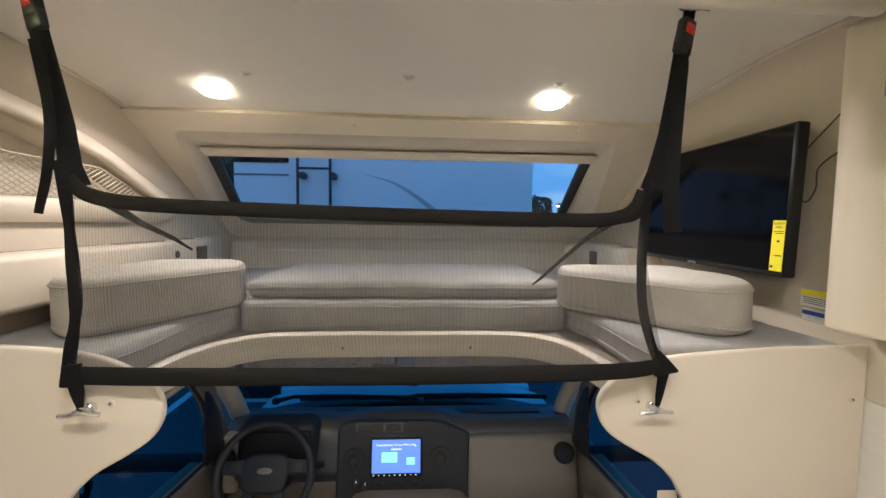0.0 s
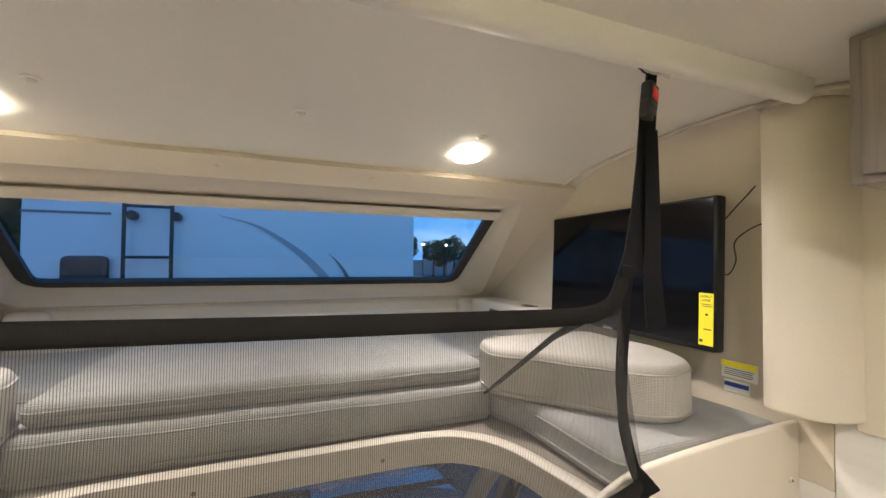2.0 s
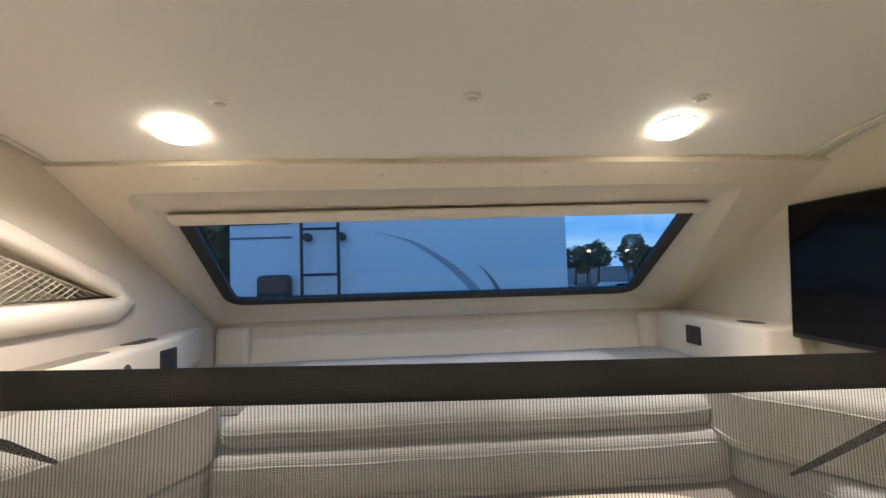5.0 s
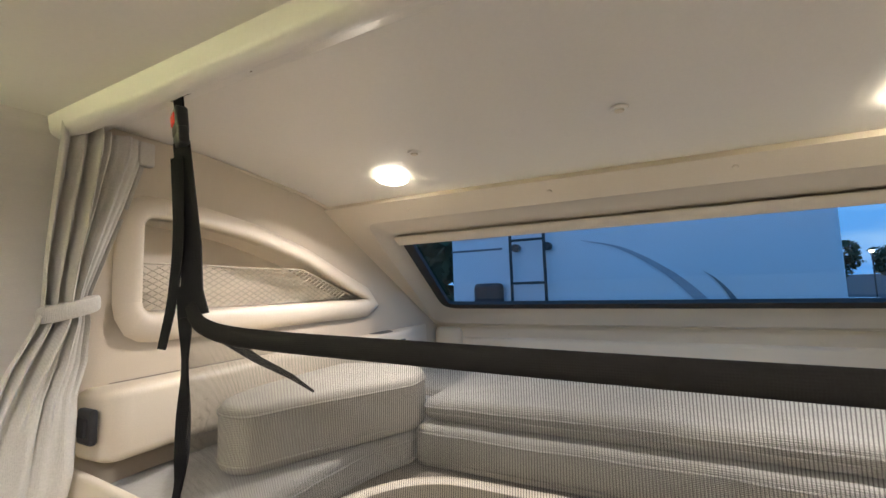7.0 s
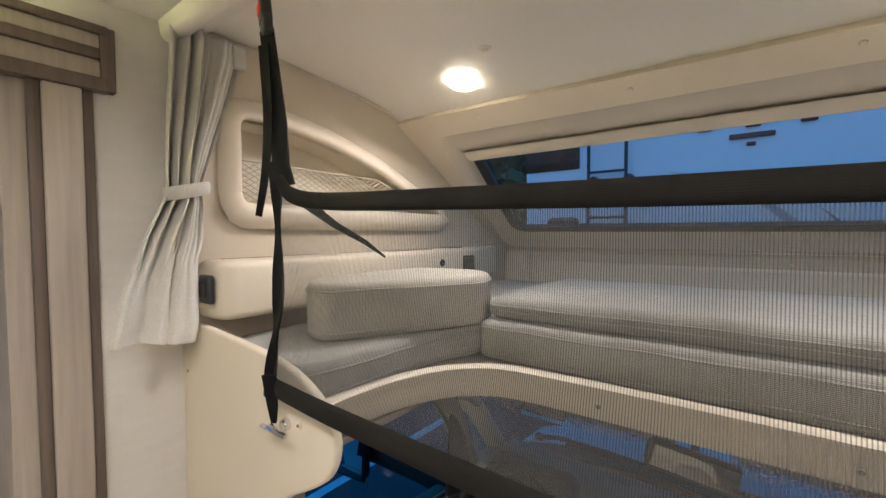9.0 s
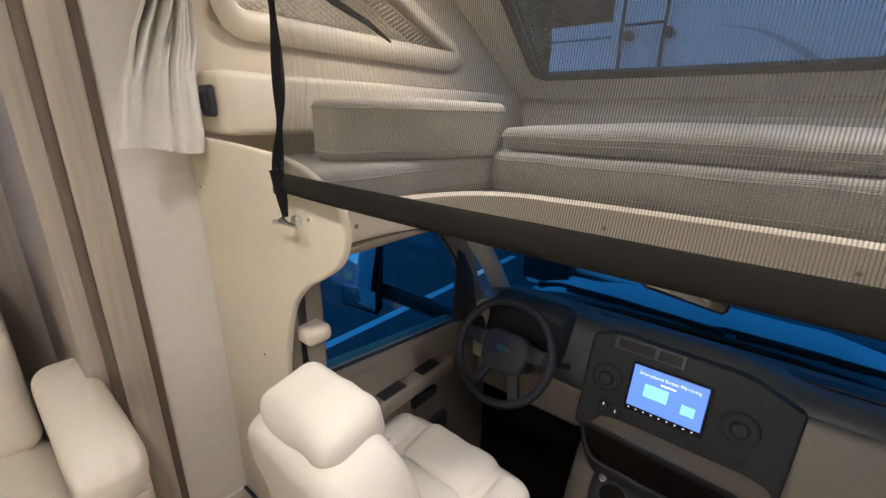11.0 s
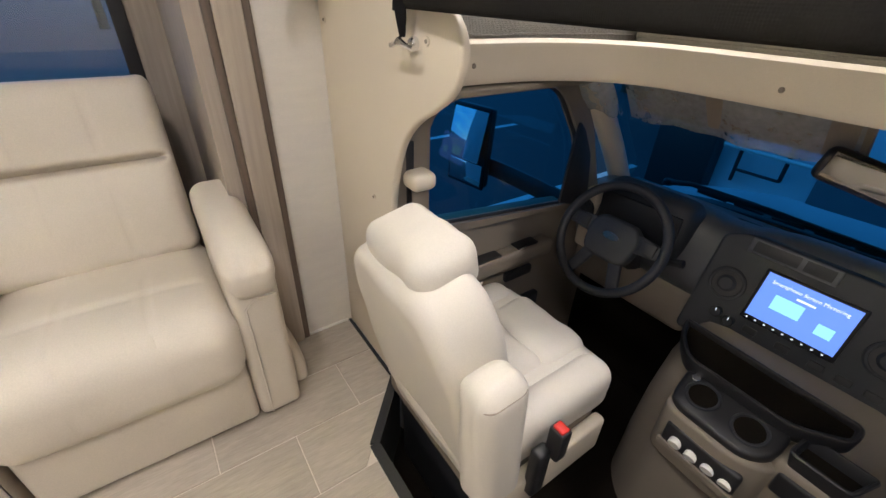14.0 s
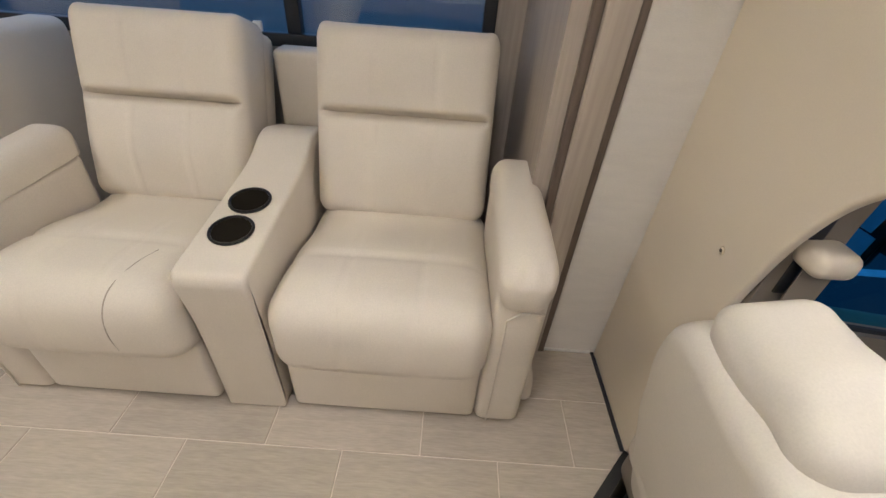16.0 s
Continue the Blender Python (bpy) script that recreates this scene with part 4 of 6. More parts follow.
strap(1, (0.640, 0.985, 2.038), (0.552, 0.953, 1.60), (0.614, 1.006, 1.043), [(0.592, 0.942, 1.72), (0.586, 0.938, 1.60), (0.594, 0.936, 1.500)], (0.024, 0.038), WING_R)
strap(-1, (-0.835, 0.965, 2.034), (-0.745, 0.950, 1.585), (-0.722, 0.917, 1.100), [(-0.783, 0.942, 1.74), (-0.790, 0.938, 1.62), (-0.806, 0.930, 1.525)], (0.024, 0.015), WING_L)

# gathered cloth at the upper corners, with its loose folds
part("corner_gather", sheet(B(), [[(0.44 + 0.085 * u + 0.012 * v, 0.960 + 0.006 * math.sin(7 * u), 1.530 + 0.062 * u * u - 0.05 * v * u) for u in np.linspace(0, 1, 8)] for v in np.linspace(0, 1, 5)]), BAND, net, "gathered charcoal cloth at the net's corner")
part("fold_strip", ribbon(B(), [(0.475, 0.965, 1.532), (0.42, 1.03, 1.475), (0.34, 1.11, 1.37), (0.318, 1.13, 1.345)], [0.020, 0.012, 0.008, 0.004], (0, 0.3, 1), 0.002), BAND, net, "narrow dark fold of the net")
part("fold_strip", ribbon(B(), [(-0.70, 0.958, 1.560), (-0.64, 1.00, 1.505), (-0.59, 1.035, 1.470), (-0.56, 1.06, 1.440)], [0.024, 0.014, 0.010, 0.004], (0, 0.3, 1), 0.002), BAND, net, "narrow dark fold of the net")

# ---------- ceiling lights and buttons ----------


def puck(p, r, tilt=0):
    th = thing("ceiling_light", p, "round flush LED ceiling light, switched on", "ceiling light", "ceiling lights")
    part("bezel", disc(B(), Matrix.Translation(p) @ Euler((radians(180 - tilt), 0, 0)).to_matrix().to_4x4(), r + 0.004, 0.003, 32, 0.002), CEIL, th)
    part("diffuser", disc(B(), Matrix.Translation((p[0], p[1], p[2] - 0.0032)) @ Euler((radians(180 - tilt), 0, 0)).to_matrix().to_4x4(), r, 0.010, 32, 0.004), LED, th, "glowing warm white diffuser")


for p in LED_FRONT:
    puck((p[0], p[1], p[2] + 0.010), 0.055, 10.2)
# Unseen coach fittings, added with the same shape as the front ones.
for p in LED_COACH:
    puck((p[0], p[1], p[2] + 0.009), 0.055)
for x, y in ((-0.603, 1.512), (-0.04, 1.50), (0.51, 1.517)):
    th = thing("ceiling_button", (x, y, 2.02), "small round cream ceiling button with a rim", "button", "ceiling buttons")
    part("rim", disc(B(), Matrix.Translation((x, y, 2.024)) @ Euler((radians(180), 0, 0)).to_matrix().to_4x4(), 0.021, 0.006, 20, 0.003), CEIL, th)
    part("cap", disc(B(), Matrix.Translation((x, y, 2.0178)) @ Euler((radians(180), 0, 0)).to_matrix().to_4x4(), 0.011, 0.004, 16, 0.002), PANEL, th)

# ---------- television ----------
tv = thing("television", (1.12, 1.56, 1.37), "flat black television on the side wall, switched off", "television")
mt = Matrix.Translation((1.108, 1.572, 1.594)) @ Euler((0, radians(2.0), radians(-2.0))).to_matrix().to_4x4()
part("casing", rbox(B(), (0.0, -0.408, -0.232), (0.040, 0.408, 0.232), 0.008, 3, mt), BEZEL, tv)
part("screen", rbox(B(), (-0.002, -0.398, -0.215), (0.001, 0.398, 0.224), 0.0008, 1, mt), SCREEN, tv, "glossy black screen", 0)
part("wall_mount", rbox(B(), (0.040, -0.10, -0.10), (0.113, 0.10, 0.10), 0.004, 2, mt), BLACKP, tv)
part("logo_bar", rbox(B(), (-0.004, 0.0, -0.230), (0.001, 0.05, -0.219), 0.001, 1, mt), CHROME, tv, "small silver maker's bar")
lb = part("energy_label", rbox(B(), (-0.0045, -0.404, -0.214), (-0.0025, -0.358, -0.060), 0.0006, 1, mt), YELLOW, tv, "yellow energy guide label", 0)
for k, (a, c, h) in enumerate(((-0.400, -0.364, 0.002), (-0.400, -0.370, 0.002), (-0.388, -0.380, 0.006), (-0.399, -0.375, 0.003), (-0.372, -0.362, 0.008))):
    z = (-0.092, -0.098, -0.12, -0.165, -0.197)[k]
    part("print_bar", rbox(B(), (-0.0056, a, z - h), (-0.0044, c, z), 0.0003, 1, mt), INK, lb, smooth=0)
for pts in ([(1.215, 1.045, 1.872), (1.195, 1.09, 1.868), (1.175, 1.14, 1.81), (1.150, 1.19, 1.74)], [(1.215, 1.045, 1.742), (1.185, 1.10, 1.735), (1.165, 1.155, 1.69), (1.150, 1.145, 1.63), (1.145, 1.165, 1.59), (1.148, 1.20, 1.605)]):
    th = thing("television_cable", pts[0], "thin dark cable hanging from wall to television", "cable", "television cables")
    part("wire", tube(B(), smooth_path(pts, 8), 0.0022, 6), BLACKP, th)
words(lb, "ENERGY", mt @ Matrix.Translation((-0.0048, -0.381, -0.073)) @ Matrix(((0, 0, -1, 0), (-1, 0, 0, 0), (0, 1, 0, 0), (0, 0, 0, 1))), 0.010, INK)
words(lb, "GUIDE", mt @ Matrix.Translation((-0.0048, -0.381, -0.084)) @ Matrix(((0, 0, -1, 0), (-1, 0, 0, 0), (0, 1, 0, 0), (0, 0, 0, 1))), 0.010, INK)
sg = thing("safety_label", (1.22, 1.18, 1.22), "white safety label with yellow head and blue print", "label")
part("sheet", rbox(B(), (1.2165, 1.130, 1.268), (1.2205, 1.236, 1.320), 0.0008, 1), WHITE, sg, smooth=0)
part("warning_head", rbox(B(), (1.2150, 1.130, 1.303), (1.2164, 1.236, 1.320), 0.0004, 1), YELLOW, sg, "yellow warning head", 0)
part("lower_sheet", rbox(B(), (1.2165, 1.152, 1.226), (1.2205, 1.228, 1.262), 0.0008, 1), WHITE, sg, smooth=0)
part("blue_strip", rbox(B(), (1.2150, 1.154, 1.243), (1.2164, 1.226, 1.256), 0.0004, 1), BLUE, sg, "blue printed strip", 0)
for k in range(4):
    part("print_bar", rbox(B(), (1.2152, 1.140 + 0.003 * (k % 2), 1.296 - 0.006 * k), (1.2164, 1.226, 1.298 - 0.006 * k), 0.0003, 1), INK, sg, smooth=0)

# ---------- curtain ----------
cu = thing("curtain", (-1.17, 0.95, 1.23), "grey linen curtain gathered by a tieback", "curtain")


def pleat(u, z, k):
    """Depth of the uneven pleats at u across the cloth."""
    d = 0.25 * z
    return math.sin(2 * math.pi * k * u + 0.4 + d) * (0.55 + 0.35 * math.sin(5 * u + 1.0)) + 0.42 * math.sin(2 * math.pi * k * 0.47 * u + 2.1 - 2 * d) + 0.16 * math.sin(2 * math.pi * k * 1.9 * u + 4 * d)


rows = []
for z, y0, y1, x, amp, ph in ((2.03, 0.905, 1.09, -1.170, 0.034, 0), (1.98, 0.903, 1.085, -1.166, 0.036, 0.1), (1.85, 0.895, 1.045, -1.162, 0.038, 0.3), (1.72, 0.888, 1.0, -1.160, 0.038, 0.6),
                              (1.64, 0.886, 0.975, -1.162, 0.045, 0.9), (1.605, 0.886, 0.968, -1.162, 0.042, 1.0), (1.57, 0.874, 0.970, -1.155, 0.050, 1.1), (1.48, 0.828, 0.958, -1.135, 0.046, 1.3),
                              (1.42, 0.805, 0.936, -1.120, 0.042, 1.4), (1.36, 0.780, 0.934, -1.112, 0.040, 1.6), (1.26, 0.752, 0.932, -1.108, 0.038, 1.8), (1.222, 0.744, 0.926, -1.108, 0.038, 1.85)):
    rows.append((z, y0, y1, x, amp, ph))
R = np.array(rows)
zz = np.concatenate([np.linspace(a, c, 5)[:-1] for a, c in zip(R[:-1, 0], R[1:, 0])] + [R[-1:, 0]])
grid = []
for z in zz:
    y0, y1, x, amp = [float(np.interp(-z, -R[:, 0], R[:, k])) for k in (1, 2, 3, 4)]
    low = ease(1.60, 1.25, z)
    grid.append([(x + amp * 0.62 * ((1 - low) * pleat(u, z, 6.0) + low * pleat(u, z, 2.3)) - 0.03 * abs(2 * u - 1) ** 4, y0 + (y1 - y0) * u + 0.006 * math.sin(9 * u + 3 * z), z + 0.010 * low * math.sin(4.4 * u + 1)) for u in np.linspace(0, 1, 110)])
part("cloth", thicken(sheet(B(), grid), 0.0014), CURT, cu, smooth=60)
part("hem", thicken(sheet(B(), [[(x + 0.003, y, z + 0.022) for x, y, z in grid[-1]], [(x + 0.004, y, z) for x, y, z in grid[-1]]]), 0.0016), CURT, cu, "double-stitched hem", 60)
rings = [[(-1.160 + (0.046 + g) * math.cos(a), 0.928 + (0.050 + g) * math.sin(a), z + 0.012 * math.sin(a)) for a in [2 * math.pi * q / 40 for q in range(40)]] for z, g in ((1.583, 0.0), (1.588, 0.004), (1.600, 0.005), (1.612, 0.004), (1.618, 0.0))]
part("tieback", orient(loft(B(), rings)), CURT, cu, "grey linen tieback band")
th = thing("curtain_hem_clip", (-1.185, 1.075, 1.99), "grey linen curtain leading edge tab", "curtain")
part("tab", rbox(B(), (-1.19, 1.06, 1.965), (-1.165, 1.10, 2.03), 0.008, 3), CURT, th)

# ---------- recliners ----------


def seams(bm, pts, r=0.0025):
    return tube(bm, pts, r, 6)


def recliner(y0, y1, arm_left, arm_right, name_label):
    """A wall-hugger recliner facing the aisle (towards +x); y0 to y1 is the seat between the arms."""
    th = thing("recliner", (-1.25, (y0 + y1) / 2, 0), name_label, "armchair", "recliners")
    w = y1 - y0
    c = (y0 + y1) / 2
    # front flap, footrest roll, seat pad
    part("front_panel", rbox(B(), (-1.35, y0 + 0.014, 0.012), (-0.950, y1 - 0.014, 0.26), 0.02, 3, None, (0.006, 0, 0)), VINYL, th)

    def seat_shape(p, h):
        front = ease(h.x * 0.55, h.x, p.x)
        top = ease(0, h.z, p.z)
        line = sum(bell(p.y - q * h.y * 2, 0.006) for q in (-0.17, 0.17))
        dz = 0.020 * (1 - (p.y / h.y) ** 4) * top - 0.040 * ease(h.x * 0.3, -h.x * 0.5, p.x) * top + 0.010 * bell(p.x - h.x * 0.62, 0.07) * top - 0.007 * bell(p.x - h.x * 0.30, 0.014) * top - 0.003 * line * top * ease(-0.1, 0.1, p.x)
        dx = 0.022 * front * (1 - (p.y / h.y) ** 4) * (1 - (p.z / h.z) ** 2) - 0.003 * line * front
        return (dx, 0, dz)

    part("seat_cushion", rbox(B(), (-1.50, y0 + 0.005, 0.228), (-0.897, y1 - 0.005, 0.455), 0.068, 6, None, cuts=(40, 44, 12), shape=seat_shape), VINYL, th)
    if arm_left:
        part("seat_seam", tube(B(), smooth_path([(-1.062, y1 - 0.107, 0.478), (-0.991, y1 - 0.126, 0.482), (-0.924, y1 - 0.143, 0.465), (-0.888, y1 - 0.151, 0.423), (-0.876, y1 - 0.156, 0.36), (-0.879, y1 - 0.153, 0.306)], 5), 0.0017, 6), THREAD, th, "stitched seam")
    m = Matrix.Translation((-1.415, c, 0.43)) @ Euler((0, radians(-19), 0)).to_matrix().to_4x4()

    def back_shape(p, h):
        f = ease(0.0, h.x, p.x)
        z = p.z - 0.037
        across = ease(1.0, 0.80, abs(p.y) / h.y)
        tuck = -0.046 * bell(z, 0.012) * across
        swell = (0.016 * bell(z - 0.13, 0.10) + 0.030 * bell(z + 0.15, 0.10)) * (1 - (p.y / h.y) ** 4)
        line = -0.0035 * sum(bell(p.y - q * h.y * 2, 0.006) for q in (-0.17, 0.17))
        ear = 0.012 * ease(0.8, 1.0, abs(p.y) / h.y) * ease(0.8, 1.0, p.z / h.z)
        return (f * (tuck + swell + line), 0, ear - 0.004 * f * bell(z - 0.012, 0.014) * across)

    part("backrest", rbox(B(), (-0.165, -w / 2 + 0.006, -0.020), (0.040, w / 2 - 0.016, 0.540), 0.046, 5, m, cuts=(6, 44, 90), shape=back_shape), VINYL, th)
    part("back_shell", rbox(B(), (-0.23, -w / 2 + 0.02, -0.12), (-0.12, w / 2 - 0.02, 0.52), 0.03, 3, m), VINYL, th)
    for k, y in ((arm_left, y0), (arm_right, y1)):
        if not k:
            continue
        s = -1 if y == y0 else 1
        a, e = (y, y + s * 0.105) if s > 0 else (y + s * 0.105, y)
        arm = part("arm", rbox(B(), (-1.40, (a + e) / 2 - 0.0635, 0.004), (-0.948, (a + e) / 2 + 0.0635, 0.560), 0.024, 4, None, (0.004, 0.004, 0), (6, 6, 10)), VINYL, th)
        mid = (a + e) / 2

        def pad_shape(p, h):
            roll = ease(h.x * 0.72, h.x * 0.97, p.x)
            low = ease(h.z * 0.2, -h.z, p.z)
            top = ease(-h.z, h.z, p.z)
            nose = ease(h.x * 0.55, h.x, p.x)
            dz = 0.088 * low * (1 - roll) - 0.085 * (p.x + h.x) * top * 0.9 - 0.022 * nose * nose * top
            pleat = 0.004 * math.sin(p.y * 150) * bell(p.x - h.x * 0.93, 0.02) * top
            return (-0.012 * low * roll, -p.y * 0.10 * low, dz + pleat)

        part("arm_pad", rbox(B(), (-1.42, mid - 0.066, 0.462), (-0.916, mid + 0.066, 0.652), 0.046, 6, None, (0, 0.003, 0.004), (36, 12, 10), pad_shape), VINYL, arm)
        part("front_seam", seams(B(), [(-0.943, a + 0.022, 0.02), (-0.941, a + 0.022, 0.44), (-0.939, a + 0.05, 0.468), (-0.94, e + 0.0, 0.470)], 0.003), VINYL, arm)
    return th


recliner(-0.045, 0.515, False, True, "cream vinyl recliner with a stitched backrest and padded arm")
recliner(-0.76, -0.235, True, False, "cream vinyl recliner with a stitched backrest beside the cupholder console")

cs = thing("cupholder_console", (-1.2, -0.14, 0), "cream vinyl console with two black cupholders between the recliners", "console")
prof = rounded([(0.945, 0.0), (1.66, 0.02), (1.66, 0.60), (1.50, 0.645), (1.38, 0.585), (0.93, 0.527), (0.918, 0.50), (0.94, 0.35)], [0.01, 0, 0.03, 0.05, 0.1, 0.02, 0.02, 0.1], 4)
bb = slab(B(), prof, 0, 0.172, 0.012, 3)
bmesh.ops.transform(bb, matrix=Matrix.Translation((0, -0.056, 0)) @ Matrix(((-1, 0, 0, 0), (0, 0, -1, 0), (0, 1, 0, 0), (0, 0, 0, 1))), verts=bb.verts)
part("body", orient(bb), VINYL, cs)
for x, z in ((-1.19, 0.562), (-1.072, 0.546)):
    m = Matrix.Translation((x, -0.145, z)) @ Euler((0, radians(7.4), 0)).to_matrix().to_4x4()
    cup = part("cupholder", disc(B(), m, 0.050, 0.003, 28, 0.001), CARPET, cs, "black cupholder")
    part("rim", tube(B(), [m @ Vector((0.051 * math.cos(a), 0.051 * math.sin(a), 0.004)) for a in [2 * math.pi * i / 28 for i in range(28)]], 0.004, 8, True), BEZEL, cup, "glossy black rim")
th = thing("back_spacer", (-1.7, -0.14, 0.5), "cream vinyl filler panel between the recliner backs", "panel")
part("panel", rbox(B(), (-1.80, -0.235, 0.45), (-1.70, -0.045, 0.83), 0.02, 3, None, (0.006, 0, 0)), VINYL, th)
th = thing("sofa_end", (-1.4, -1.2, 0), "cream vinyl dinette seat back beyond the recliners", "seat")
part("backrest", rbox(B(), (-1.85, -1.14, 0.05), (-1.25, -1.0, 0.86), 0.04, 4), VINYL, th)
th = thing("recliner_flap", (-1.12, 0.66, 0.004), "cream vinyl recliner side flap resting on the floor", "flap")
part("flap", rbox(B(), (-1.24, 0.634, 0.004), (-1.02, 0.682, 0.185), 0.022, 4, None, (0.0, 0.006, 0), (10, 6, 10), lambda p, h: (-0.05 * ease(-h.z, h.z, p.z) * ease(-h.x, h.x, p.x), -0.030 * ease(-h.z * 0.4, h.z, p.z) * ease(-h.y, h.y, p.y), 0)), VINYL, th)

# ---------- cab ----------
FLO = -0.33
tagged(part("cab_floor", rbox(B(), (-0.92, 0.80, FLO - 0.03), (0.80, 2.4, FLO), 0.004, 1), CARPET, smooth=0), "black carpeted cab floor", "floor", kind="structure")
# black step edge between the coach floor and the cab
step = thing("cab_step", (MID, 0.80, FLO), "black rubber step edge between coach floor and cab", "step", kind="structure")
edge = [(-0.876, 0.945), (-0.668, 0.757), (2 * MID + 0.668, 0.757), (2 * MID + 0.876, 0.945)]
b = sheet(B(), [[(x, y, z) for x, y in edge] for z in (0.004, FLO)])
part("riser", thicken(b, 0.012), RUBBER, step)
for (x0, y0), (x1, y1) in zip(edge, edge[1:]):
    part("nosing", ribbon(B(), [(x0, y0, 0.006), (x1, y1, 0.006)], 0.03, (-(y1 - y0), x1 - x0, 0), 0.01), RUBBER, step)


def side_x(s, x):
    return 2 * MID - x if s > 0 else x


def door(s):
    """Cab door with its window, pillar, belt trim and mirror; s is the side."""
    X = -0.87
    back = 1.058 if s > 0 else 0.0   # the passenger's side starts further forward
    f = lambda x, y, z: (side_x(s, x), max(y, back), z)
    th = thing("door_1" if s < 0 else "door_2", f(X, 1.4, FLO), "cab door with taupe trim panel and blue-tinted window", "door", kind="structure")
    body = [(1.0, FLO), (1.95, FLO), (1.95, 0.50), (1.76, 0.505), (1.09, 0.578), (1.0, 0.585)]
    b = B()
    slab(b, [Vector((max(y, back), z)) for y, z in body], 0, 0.08, 0.02, 3, YZ)
    bmesh.ops.translate(b, vec=(X - 0.08, 0, 0), verts=b.verts)
    if s > 0:
        bmesh.ops.transform(b, matrix=Matrix.Translation((2 * MID, 0, 0)) @ Matrix.Diagonal((-1, 1, 1, 1)), verts=b.verts)
    part("trim_panel", orient(b), TAUPE, th)
    part("armrest", rbox(B(), *[tuple(min(p) if k == 0 else max(p) for p in zip(f(X - 0.01, 1.18, 0.33), f(X + 0.055, 1.62, 0.40))) for k in (0, 1)], 0.02, 3), TAUPE, th)
    part("pull_pocket", rbox(B(), *[tuple(min(p) if k == 0 else max(p) for p in zip(f(X + 0.0, 1.25, 0.395), f(X + 0.045, 1.36, 0.403))) for k in (0, 1)], 0.003, 2), BLACKP, th, "dark pull pocket")
    part("window_switch", rbox(B(), *[tuple(min(p) if k == 0 else max(p) for p in zip(f(X + 0.0, 1.44, 0.397), f(X + 0.045, 1.54, 0.406))) for k in (0, 1)], 0.003, 2), BLACKP, th, "black window switches")
    part("door_handle", rbox(B(), *[tuple(min(p) if k == 0 else max(p) for p in zip(f(X - 0.002, 1.42, 0.24), f(X + 0.02, 1.56, 0.28))) for k in (0, 1)], 0.008, 3), BLACKP, th, "black door handle")
    part("map_pocket", rbox(B(), *[tuple(min(p) if k == 0 else max(p) for p in zip(f(X - 0.002, 1.15, 0.0), f(X + 0.03, 1.62, 0.13))) for k in (0, 1)], 0.012, 3), DASHP, th, "dark map pocket")
    wp = rounded([(1.035, 0.585), (1.765, 0.505), (1.70, 0.76), (1.56, 0.945), (1.42, 0.975), (1.20, 0.965), (1.06, 0.92)], [0.02, 0.02, 0.05, 0.08, 0.1, 0.08, 0.06], 4)
    fr = [(0.96, 0.56), (1.90, 0.48), (1.76, 0.80), (1.58, 1.06), (0.96, 1.06)]
    b = fill(B(), [[f(X - 0.02, y, z) for y, z in fr], [f(X - 0.02, p.x, p.y) for p in wp]], (0.04 * -s, 0, 0), (1, 0, 0))
    part("window_surround", b, TAUPE, th, smooth=30)
    part("grab_slot", rbox(B(), *[tuple(min(p) if k == 0 else max(p) for p in zip(f(X + 0.016, 1.29, 0.979), f(X + 0.026, 1.47, 0.997))) for k in (0, 1)], 0.004, 2), BLACKP, th, "dark grab-handle slot")
    b = B()
    b.faces.new([b.verts.new(f(X - 0.02, p.x, p.y)) for p in inset(wp, -0.01)])
    p = part("pane", b, TINT, th, smooth=0)
    p.visible_shadow = False
    part("window_seal", tube(B(), [f(X + 0.0, p.x, p.y) for p in wp], 0.008, 6, True), RUBBER, th, "black window seal")
    patch = rounded([(1.633, 0.534), (1.734, 0.506), (1.80, 0.52), (1.76, 0.70), (1.70, 0.80), (1.665, 0.832), (1.65, 0.755)], 0.012, 3)
    part("mirror_patch", orient(slab(B(), patch, side_x(s, X + 0.028) - 0.006, side_x(s, X + 0.028) + 0.006, 0.004, 2, YZ)), BLACKP, th, "black mirror-mount patch")
    mr = thing("side_mirror", f(-1.3, 1.7, 0.4), "black towing mirror with two glasses on a long arm", "mirror", "side mirrors")
    part("arm", tube(B(), [f(-0.88, 1.72, 0.50), f(-1.05, 1.73, 0.50), f(-1.25, 1.72, 0.505), f(-1.36, 1.72, 0.50)], 0.042, 10, False, (0.45, 1.0)), BLACKP, mr)
    mm = Matrix.Translation(f(-1.41, 1.645, 0.59)) @ Euler((radians(-4), 0, radians(-8 * s))).to_matrix().to_4x4()
    hs = part("housing", rbox(B(), (-0.112, 0.006, -0.182), (0.108, 0.055, 0.182), 0.022, 4, mm), BLACKP, mr)
    part("rim", rbox(B(), (-0.115, -0.004, -0.185), (0.115, 0.012, 0.185), 0.012, 3, mm), BEZEL, hs)
    gm = mm @ Matrix.Translation((0, -0.020, 0.058)) @ Matrix.Rotation(radians(-10), 4, "X")   # the glass is tilted up in its housing
    part("upper_glass", rbox(B(), (-0.102, -0.003, -0.113), (0.102, 0.002, 0.113), 0.002, 1, gm), MIRROR, hs, "upper mirror glass")
    part("lower_glass", rbox(B(), (-0.102, -0.008, -0.172), (0.102, -0.003, -0.070), 0.003, 1, mm), MIRROR, hs, "lower wide-angle glass")
    # belt anchor on the pillar
    bl = thing("seat_belt_anchor", f(-0.85, 1.0, 0.74), "taupe seat-belt guide with its webbing on the pillar", "seat belt", "seat belts")
